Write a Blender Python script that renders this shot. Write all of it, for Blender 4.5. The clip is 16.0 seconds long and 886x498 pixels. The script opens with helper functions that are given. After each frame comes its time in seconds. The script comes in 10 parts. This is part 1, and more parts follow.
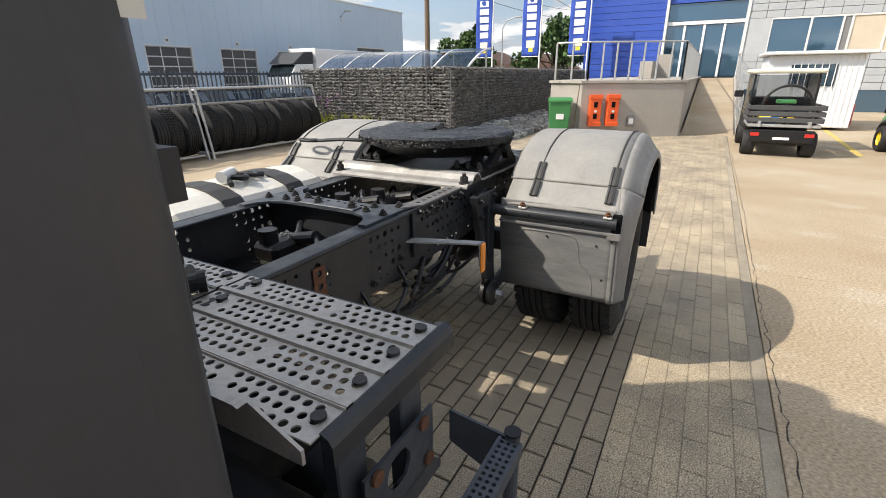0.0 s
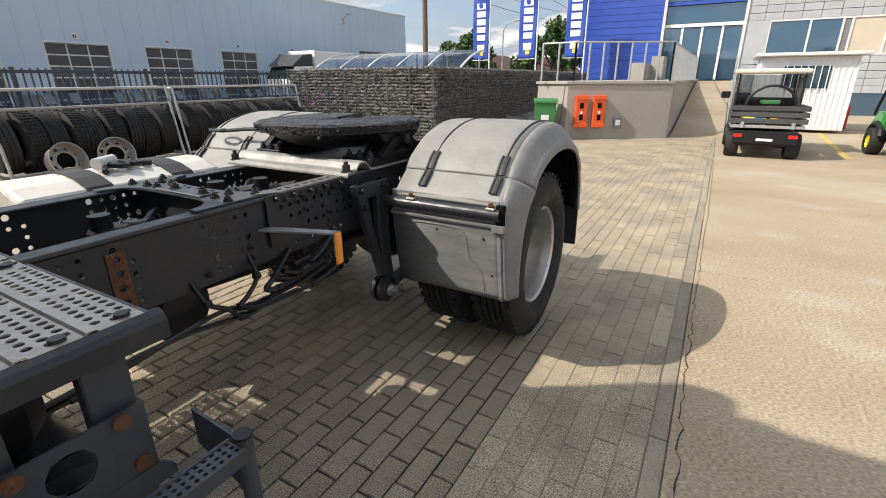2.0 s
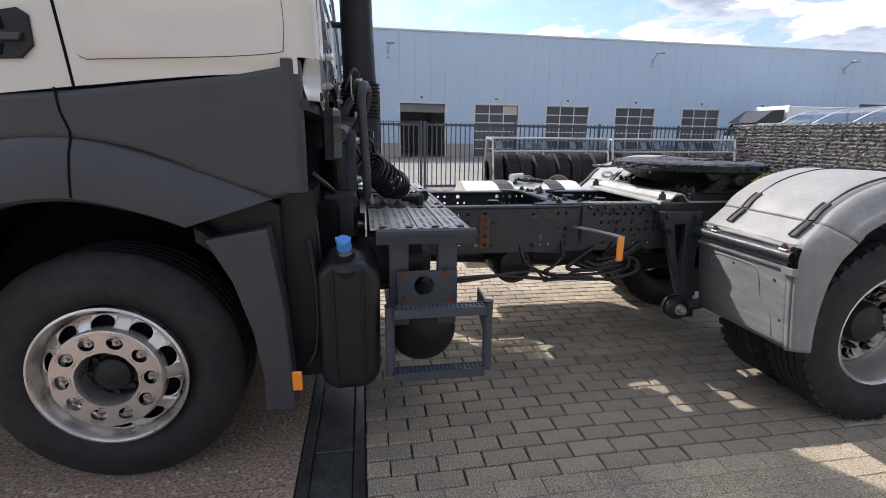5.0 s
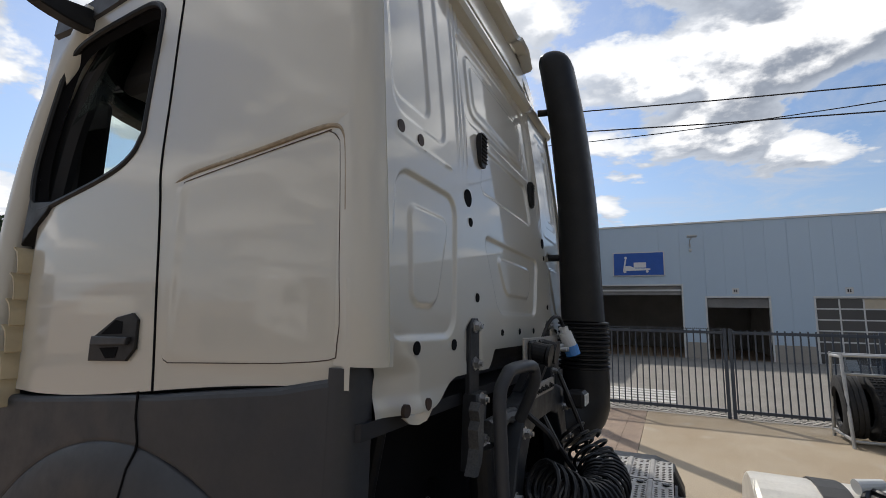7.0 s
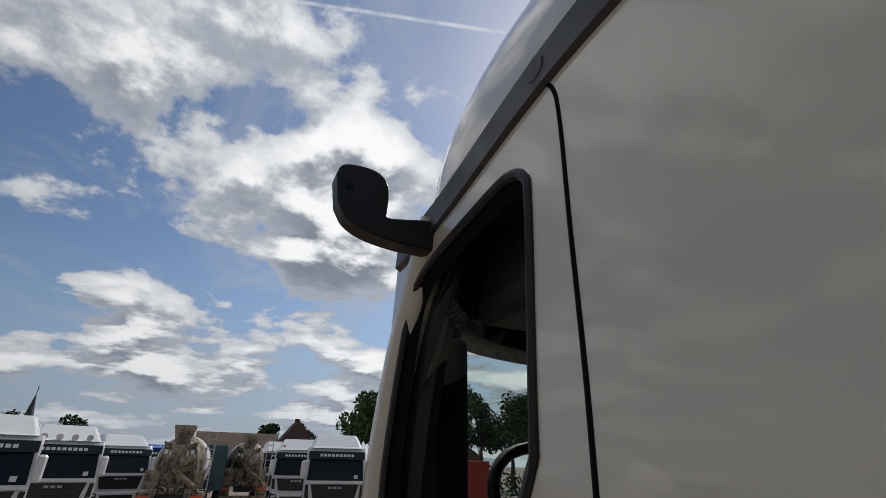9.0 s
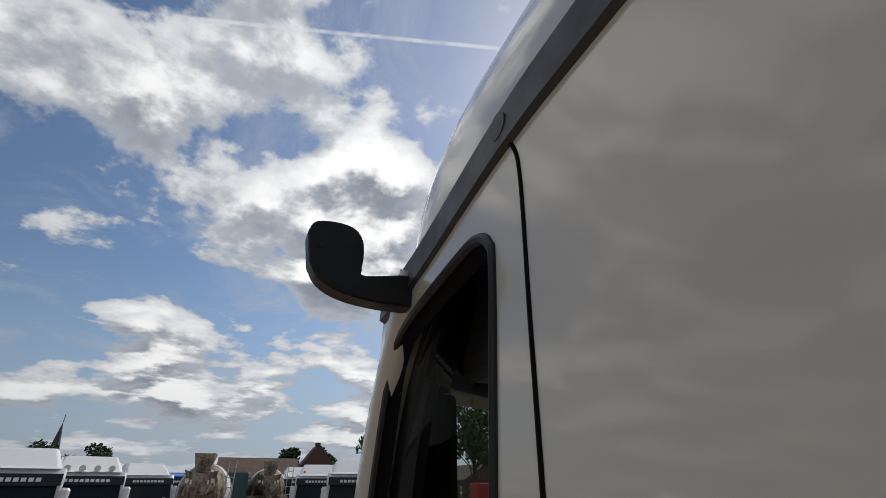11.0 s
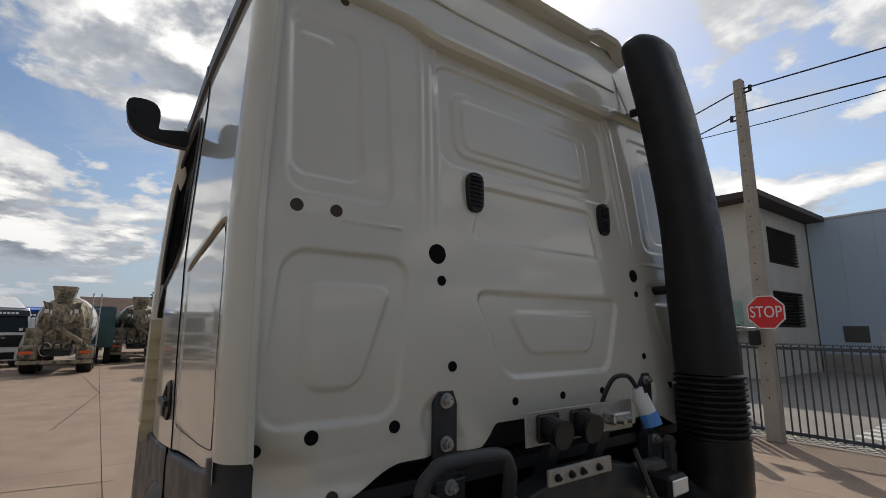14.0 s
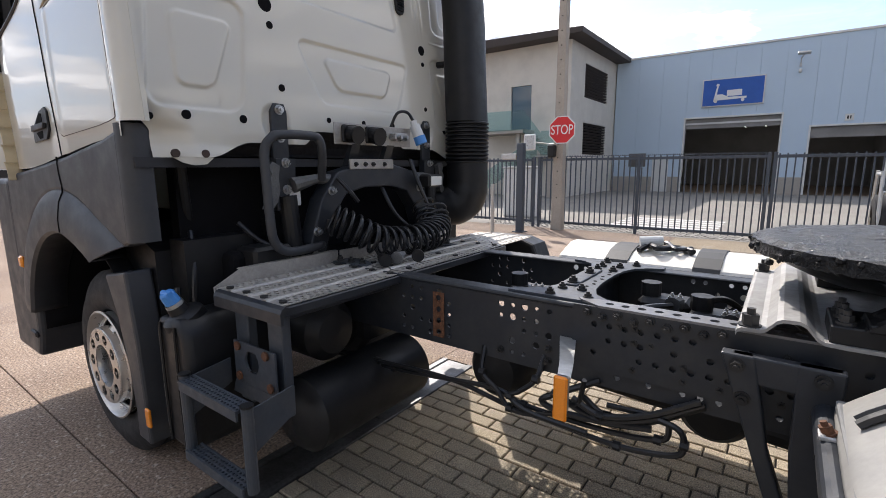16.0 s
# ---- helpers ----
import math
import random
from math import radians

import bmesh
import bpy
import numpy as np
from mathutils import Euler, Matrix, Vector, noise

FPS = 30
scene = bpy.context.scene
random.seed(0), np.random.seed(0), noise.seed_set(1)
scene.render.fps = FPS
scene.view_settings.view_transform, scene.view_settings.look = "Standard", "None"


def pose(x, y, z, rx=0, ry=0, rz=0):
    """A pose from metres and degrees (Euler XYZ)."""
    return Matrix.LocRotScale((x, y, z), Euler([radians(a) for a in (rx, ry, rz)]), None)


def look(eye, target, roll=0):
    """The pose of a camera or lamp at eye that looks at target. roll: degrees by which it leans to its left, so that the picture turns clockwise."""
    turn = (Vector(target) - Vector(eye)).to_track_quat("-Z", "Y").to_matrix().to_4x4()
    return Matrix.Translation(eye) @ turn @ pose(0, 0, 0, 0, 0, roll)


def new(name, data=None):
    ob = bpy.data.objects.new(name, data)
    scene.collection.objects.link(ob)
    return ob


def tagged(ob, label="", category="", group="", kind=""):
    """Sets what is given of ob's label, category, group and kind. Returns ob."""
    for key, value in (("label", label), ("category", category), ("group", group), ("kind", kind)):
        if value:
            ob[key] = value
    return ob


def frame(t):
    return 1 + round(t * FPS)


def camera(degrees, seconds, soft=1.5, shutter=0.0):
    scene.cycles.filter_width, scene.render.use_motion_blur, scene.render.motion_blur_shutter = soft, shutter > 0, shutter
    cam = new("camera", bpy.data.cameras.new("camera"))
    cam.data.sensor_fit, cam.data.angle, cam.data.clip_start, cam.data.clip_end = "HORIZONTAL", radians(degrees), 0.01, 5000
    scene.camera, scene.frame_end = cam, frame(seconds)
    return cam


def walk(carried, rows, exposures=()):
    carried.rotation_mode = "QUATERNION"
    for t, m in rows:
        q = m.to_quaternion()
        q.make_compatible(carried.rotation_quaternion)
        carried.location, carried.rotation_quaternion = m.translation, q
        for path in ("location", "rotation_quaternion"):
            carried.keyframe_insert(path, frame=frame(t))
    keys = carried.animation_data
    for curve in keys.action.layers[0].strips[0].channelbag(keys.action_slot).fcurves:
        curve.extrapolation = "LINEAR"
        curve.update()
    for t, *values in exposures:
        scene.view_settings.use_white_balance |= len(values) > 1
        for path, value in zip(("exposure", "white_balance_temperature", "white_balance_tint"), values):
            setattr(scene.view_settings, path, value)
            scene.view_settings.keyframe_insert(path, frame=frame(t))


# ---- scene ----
cam = camera(87.0, 16.0, 0.9)
PATH = [
    (0, (-3.071, -1.505, 1.647), (-1.43, -0.6, 0.949), -0.5),
    (0.5, (-3.049, -1.57, 1.678), (-1.366, -0.727, 1.003), -0.7),
    (1, (-2.847, -1.739, 1.614), (-1.15, -0.916, 0.947), -0.6),
    (1.5, (-2.784, -1.906, 1.582), (-1.105, -1.04, 0.924), -0.5),
    (2, (-2.666, -2.009, 1.543), (-1.034, -1.076, 0.86), -0.3),
    (2.5, (-2.439, -2.169, 1.51), (-0.838, -1.191, 0.816), -0.4),
    (3, (-2.55, -2.492, 1.474), (-0.979, -1.437, 0.827), -0.4),
    (3.5, (-2.61, -2.764, 1.5), (-1.139, -1.549, 0.901), -0.1),
    (4, (-2.61, -2.917, 1.495), (-1.347, -1.472, 0.933), 0.4),
    (4.5, (-2.661, -2.979, 1.488), (-1.782, -1.262, 0.958), 0.4),
    (5, (-2.668, -3.002, 1.479), (-2.338, -1.088, 1.003), 0.7),
    (7.5, (-2.142, -1.822, 1.998), (-3.243, -0.224, 2.484), 1.4),
    (8, (-2.317, -1.62, 2.136), (-3.704, -0.32, 2.757), 1.6),
    (8.5, (-2.725, -1.602, 2.281), (-4.331, -0.672, 3.027), 1.7),
    (9, (-3.185, -1.626, 2.451), (-4.844, -0.881, 3.284), 1.2),
    (11.5, (-3.129, -1.521, 2.571), (-4.778, -0.841, 3.476), -0.3),
    (12, (-2.73, -1.521, 2.497), (-4.367, -0.726, 3.327), -0.3),
    (12.5, (-2.414, -1.484, 2.416), (-4.038, -0.59, 3.167), 0.3),
    (13, (-2.081, -1.483, 2.317), (-3.715, -0.521, 2.953), 0.4),
    (13.5, (-1.814, -1.42, 2.168), (-3.44, -0.362, 2.655), 0.5),
    (14, (-1.586, -1.458, 2.057), (-3.18, -0.298, 2.391), 0.4),
    (14.5, (-1.401, -1.61, 1.928), (-2.974, -0.384, 2.079), 0.3),
    (15, (-1.201, -1.738, 1.76), (-2.715, -0.434, 1.696), 0.3),
    (15.5, (-1.043, -1.832, 1.596), (-2.414, -0.393, 1.371), -0.1),
    (16, (-0.821, -1.95, 1.553), (-1.985, -0.361, 1.208), -0.4),
]
EXPOSURES = [(0.0, 0.30, 6500, 10), (3.0, 0.15, 6500, 10), (5.0, 0.38, 5950, 15), (7.5, -0.93, 6200, 10), (8.0, -1.13, 6150, 10), (9.0, -1.16, 6100, 10), (11.5, -1.03, 6200, 10), (12.5, -1.03, 6200, 10),
             (13.5, -1.00, 6250, 10), (14.5, -0.62, 6500, 10), (15.5, 0.0, 6350, 11), (16.0, 0.27, 6150, 14)]
walk(cam, [(t, look(eye, target, roll)) for t, eye, target, roll in PATH], EXPOSURES)

# ---------------------------------------------------------------- light
SUN_AZ, SUN_EL = radians(130.5), radians(42.4)
SUN_DIR = Vector((math.cos(SUN_EL) * math.cos(SUN_AZ), math.cos(SUN_EL) * math.sin(SUN_AZ), math.sin(SUN_EL)))

sun_data = bpy.data.lights.new("sun", "SUN")
sun_data.energy, sun_data.angle, sun_data.color = 4.5, radians(0.55), (1.0, 0.92, 0.80)
sun = new("sun", sun_data)
sun.matrix_world = look(SUN_DIR * 60, (0, 0, 0))

world = bpy.data.worlds.new("sky")
scene.world = world
world.use_nodes = True
wt = world.node_tree
wt.nodes.clear()


def wnode(kind, **inputs):
    n = wt.nodes.new(kind)
    for k, v in inputs.items():
        n.inputs[k].default_value = v
    return n


def wmath(op, a, b=None, clamp=False):
    n = wt.nodes.new("ShaderNodeMath")
    n.operation, n.use_clamp = op, clamp
    for i, v in enumerate((a, b)):
        if v is None:
            continue
        if isinstance(v, (int, float)):
            n.inputs[i].default_value = v
        else:
            wt.links.new(v, n.inputs[i])
    return n.outputs[0]


def build_sky():
    coord = wt.nodes.new("ShaderNodeTexCoord").outputs["Generated"]
    sky = wt.nodes.new("ShaderNodeTexSky")
    sky.sky_type, sky.sun_disc = "NISHITA", False
    sky.sun_elevation, sky.sun_rotation = SUN_EL, math.pi / 2 - SUN_AZ
    sky.air_density, sky.dust_density, sky.ozone_density = 1.0, 0.6, 1.5
    sep = wt.nodes.new("ShaderNodeSeparateXYZ")
    wt.links.new(coord, sep.inputs[0])
    up = wmath("MAXIMUM", sep.outputs["Z"], 0.0)
    # the clouds lie in a flat layer, seen from below
    div = wmath("ADD", up, 0.17)
    comb = wt.nodes.new("ShaderNodeCombineXYZ")
    wt.links.new(wmath("DIVIDE", sep.outputs["X"], div), comb.inputs[0])
    wt.links.new(wmath("DIVIDE", sep.outputs["Y"], div), comb.inputs[1])

    def layer(offset, scale, detail, rough, seed, distortion=0.0, reach=1.0):
        mp = wt.nodes.new("ShaderNodeMapping")
        mp.inputs["Location"].default_value = (offset[0], offset[1], seed)
        mp.inputs["Scale"].default_value = (reach, reach, 1)
        wt.links.new(comb.outputs[0], mp.inputs[0])
        nz = wnode("ShaderNodeTexNoise", Scale=scale, Detail=detail, Roughness=rough, Distortion=distortion)
        wt.links.new(mp.outputs[0], nz.inputs["Vector"])
        return nz.outputs[0]

    def ramp(v, lo, hi):
        n = wt.nodes.new("ShaderNodeMapRange")
        n.interpolation_type = "SMOOTHSTEP"
        n.inputs[1].default_value, n.inputs[2].default_value = lo, hi
        wt.links.new(v, n.inputs[0])
        return n.outputs[0]

    big = layer((0, 0), 1.75, 11, 0.56, 5.3, 0.12)
    mask = ramp(wmath("ADD", big, wmath("MULTIPLY", ramp(up, 0.42, 0.05), 0.02)), 0.478, 0.522)
    # denser cloud higher up means that we look at a grey underside
    above = layer((0, 0), 1.75, 9, 0.54, 5.3, 0.12, 0.91)
    shade = ramp(wmath("SUBTRACT", above, big), -0.055, 0.05)
    body = ramp(big, 0.49, 0.63)
    wisps = wmath("MULTIPLY", ramp(layer((4, 2), 2.4, 10, 0.68, 8.1, 0.6), 0.44, 0.72), 0.55)
    # the light spreads round the sun through thin cloud
    dot = wt.nodes.new("ShaderNodeVectorMath")
    dot.operation = "DOT_PRODUCT"
    wt.links.new(coord, dot.inputs[0])
    dot.inputs[1].default_value = SUN_DIR
    halo = wmath("POWER", wmath("MAXIMUM", dot.outputs["Value"], 0.0), 26)
    core = wmath("POWER", wmath("MAXIMUM", dot.outputs["Value"], 0.0), 300)

    def mix(fac, a, b):
        n = wt.nodes.new("ShaderNodeMix")
        n.data_type = "RGBA"
        for socket, v in ((n.inputs[0], fac), (n.inputs[6], a), (n.inputs[7], b)):
            if isinstance(v, (int, float)):
                socket.default_value = v
            elif isinstance(v, tuple):
                socket.default_value = (*v, 1)
            else:
                wt.links.new(v, socket)
        return n.outputs[2]

    gain = wt.nodes.new("ShaderNodeVectorMath")
    gain.operation = "SCALE"
    wt.links.new(sky.outputs[0], gain.inputs[0])
    gain.inputs["Scale"].default_value = 0.175
    dark = mix(body, (0.80, 0.84, 0.90), (0.44, 0.48, 0.55))
    bright = mix(body, (1.15, 1.16, 1.17), (1.9, 1.84, 1.74))
    cloud = mix(shade, bright, dark)
    cloud = mix(wmath("MULTIPLY", halo, 0.6), cloud, (1.7, 1.64, 1.52))
    low = ramp(up, 0.38, 0.0)
    colour = mix(wmath("MULTIPLY", low, 0.7), gain.outputs[0], (0.60, 0.74, 0.92))
    colour = mix(wisps, colour, (0.84, 0.88, 0.94))
    colour = mix(mask, colour, cloud)
    # a vapour trail, broken up along its length
    trail = wt.nodes.new("ShaderNodeVectorMath")
    trail.operation = "DOT_PRODUCT"
    wt.links.new(coord, trail.inputs[0])
    trail.inputs[1].default_value = (-0.745, 0.207, -0.634)
    near = wt.nodes.new("ShaderNodeVectorMath")
    near.operation = "DOT_PRODUCT"
    wt.links.new(coord, near.inputs[0])
    near.inputs[1].default_value = (-0.655, -0.049, 0.754)
    streak = ramp(wmath("ABSOLUTE", trail.outputs["Value"]), 0.0055, 0.001)
    streak = wmath("MULTIPLY", streak, ramp(near.outputs["Value"], 0.84, 0.95))
    streak = wmath("MULTIPLY", streak, ramp(layer((7, 1), 9.0, 6, 0.6, 2.2), 0.30, 0.60))
    colour = mix(wmath("MULTIPLY", streak, 0.8), colour, (1.3, 1.3, 1.3))
    haze = ramp(up, 0.20, 0.0)
    colour = mix(wmath("MULTIPLY", haze, 0.45), colour, (0.70, 0.79, 0.90))
    # thin cloud scatters the light forwards: the sky is brighter on the sun's side
    side = wt.nodes.new("ShaderNodeMapRange")
    for i, v in enumerate((-0.15, 0.85, 0.72, 1.36)):
        side.inputs[i + 1].default_value = v
    wt.links.new(dot.outputs["Value"], side.inputs[0])
    forward = wt.nodes.new("ShaderNodeVectorMath")
    forward.operation = "SCALE"
    wt.links.new(colour, forward.inputs[0])
    wt.links.new(side.outputs[0], forward.inputs["Scale"])
    colour = forward.outputs[0]
    colour = mix(wmath("MULTIPLY", halo, 0.35), colour, (1.6, 1.55, 1.45))
    colour = mix(core, colour, (9.0, 8.6, 7.8))
    back = wt.nodes.new("ShaderNodeBackground")
    wt.links.new(colour, back.inputs[0])
    back.inputs[1].default_value = 0.86
    out = wt.nodes.new("ShaderNodeOutputWorld")
    wt.links.new(back.outputs[0], out.inputs[0])


build_sky()

# ---------------------------------------------------------------- materials


def material(name, colour, rough=0.5, metal=0.0, grain=0.0, grain_scale=60.0, stain=0.0, stain_scale=2.0, stain_colour=None,
             bump=0.0, bump_scale=120.0, spread=0.0, island=0.0, coat=0.0, stain_sharp=0.25, stretch=(1, 1, 1), spec=0.5, stain_mid=0.52,
             fleck=0.0, fleck_scale=60.0, fleck_colour=(0.6, 0.55, 0.48), rough_vary=0.12):
    """Principled surface: fine grain, larger stains, relief, and a spread of tone from piece to piece."""
    m = bpy.data.materials.new(name)
    m.use_nodes = True
    t = m.node_tree
    p = t.nodes["Principled BSDF"]
    p.inputs["Roughness"].default_value, p.inputs["Metallic"].default_value = rough, metal
    p.inputs["Coat Weight"].default_value = coat
    p.inputs["Coat Roughness"].default_value = 0.04
    p.inputs["Specular IOR Level"].default_value = spec
    coord = t.nodes.new("ShaderNodeTexCoord").outputs["Object"]
    mp = t.nodes.new("ShaderNodeMapping")
    mp.inputs["Scale"].default_value = stretch
    t.links.new(coord, mp.inputs[0])
    vec = mp.outputs[0]

    def noise_tex(scale, detail=6, rough_=0.6):
        n = t.nodes.new("ShaderNodeTexNoise")
        n.inputs["Scale"].default_value, n.inputs["Detail"].default_value, n.inputs["Roughness"].default_value = scale, detail, rough_
        t.links.new(vec, n.inputs["Vector"])
        return n.outputs[0]

    def remap(v, a, b, c, d):
        n = t.nodes.new("ShaderNodeMapRange")
        for i, x in enumerate((a, b, c, d)):
            n.inputs[i + 1].default_value = x
        t.links.new(v, n.inputs[0])
        return n.outputs[0]

    def mix(fac, a, b, how="MIX"):
        n = t.nodes.new("ShaderNodeMix")
        n.data_type, n.blend_type = "RGBA", how
        for socket, v in ((n.inputs[0], fac), (n.inputs[6], a), (n.inputs[7], b)):
            if isinstance(v, (int, float)):
                socket.default_value = v
            elif isinstance(v, tuple):
                socket.default_value = (*v, 1)
            else:
                t.links.new(v, socket)
        return n.outputs[2]

    def grey(v):
        n = t.nodes.new("ShaderNodeCombineColor")
        for i in range(3):
            t.links.new(v, n.inputs[i])
        return n.outputs[0]

    col = colour
    if stain:
        s = remap(noise_tex(stain_scale, 8, 0.62), stain_mid - stain_sharp / 2, stain_mid + stain_sharp / 2, 0, stain)
        col = mix(s, col, stain_colour or tuple(c * 0.55 for c in colour))
        t.links.new(remap(noise_tex(stain_scale * 1.7, 6), 0.3, 0.7, max(rough - rough_vary, 0.03), min(rough + rough_vary, 1)), p.inputs["Roughness"])
    if fleck:
        # single stones or chips that stand out from the rest
        f = remap(noise_tex(fleck_scale, 2, 0.5), 0.60, 0.66, 0, fleck)
        col = mix(f, col, fleck_colour)
    if grain:
        col = mix(1.0, col, grey(remap(noise_tex(grain_scale, 4), 0.3, 0.7, 1 - grain, 1 + grain)), "MULTIPLY")
    if spread:
        rnd = t.nodes.new("ShaderNodeObjectInfo").outputs["Random"]
        col = mix(1.0, col, grey(remap(rnd, 0, 1, 1 - spread, 1 + spread)), "MULTIPLY")
    if island:
        rnd = t.nodes.new("ShaderNodeNewGeometry").outputs["Random Per Island"]
        col = mix(1.0, col, grey(remap(rnd, 0, 1, 1 - island, 1 + island)), "MULTIPLY")
    if isinstance(col, tuple):
        p.inputs["Base Color"].default_value = (*col, 1)
    else:
        t.links.new(col, p.inputs["Base Color"])
    if bump:
        b = t.nodes.new("ShaderNodeBump")
        b.inputs["Strength"].default_value, b.inputs["Distance"].default_value = min(bump, 1), 0.01 * max(bump, 0.2)
        t.links.new(noise_tex(bump_scale, 5), b.inputs["Height"])
        t.links.new(b.outputs[0], p.inputs["Normal"])
    return m


def glass_material(name, tint, rough=0.02, clear=0.85):
    m = bpy.data.materials.new(name)
    m.use_nodes = True
    t = m.node_tree
    out = t.nodes["Material Output"]
    t.nodes.remove(t.nodes["Principled BSDF"])
    tr = t.nodes.new("ShaderNodeBsdfTransparent")
    tr.inputs[0].default_value = (*(c * clear for c in tint), 1)
    gl = t.nodes.new("ShaderNodeBsdfGlossy")
    gl.inputs["Roughness"].default_value = rough
    lw = t.nodes.new("ShaderNodeLayerWeight")
    lw.inputs[0].default_value = 0.5
    fr = t.nodes.new("ShaderNodeMath")
    fr.operation = "POWER"
    t.links.new(lw.outputs["Facing"], fr.inputs[0])
    fr.inputs[1].default_value = 3.5
    fr2 = t.nodes.new("ShaderNodeMath")
    fr2.operation = "MULTIPLY_ADD"
    t.links.new(fr.outputs[0], fr2.inputs[0])
    fr2.inputs[1].default_value, fr2.inputs[2].default_value = 0.65, 0.04
    fr = fr2
    mx = t.nodes.new("ShaderNodeMixShader")
    t.links.new(fr.outputs[0], mx.inputs[0])
    t.links.new(tr.outputs[0], mx.inputs[1])
    t.links.new(gl.outputs[0], mx.inputs[2])
    t.links.new(mx.outputs[0], out.inputs[0])
    return m


def lamp_material(name, colour, strength):
    m = bpy.data.materials.new(name)
    m.use_nodes = True
    p = m.node_tree.nodes["Principled BSDF"]
    p.inputs["Emission Color"].default_value = (*colour, 1)
    p.inputs["Emission Strength"].default_value = strength
    return m


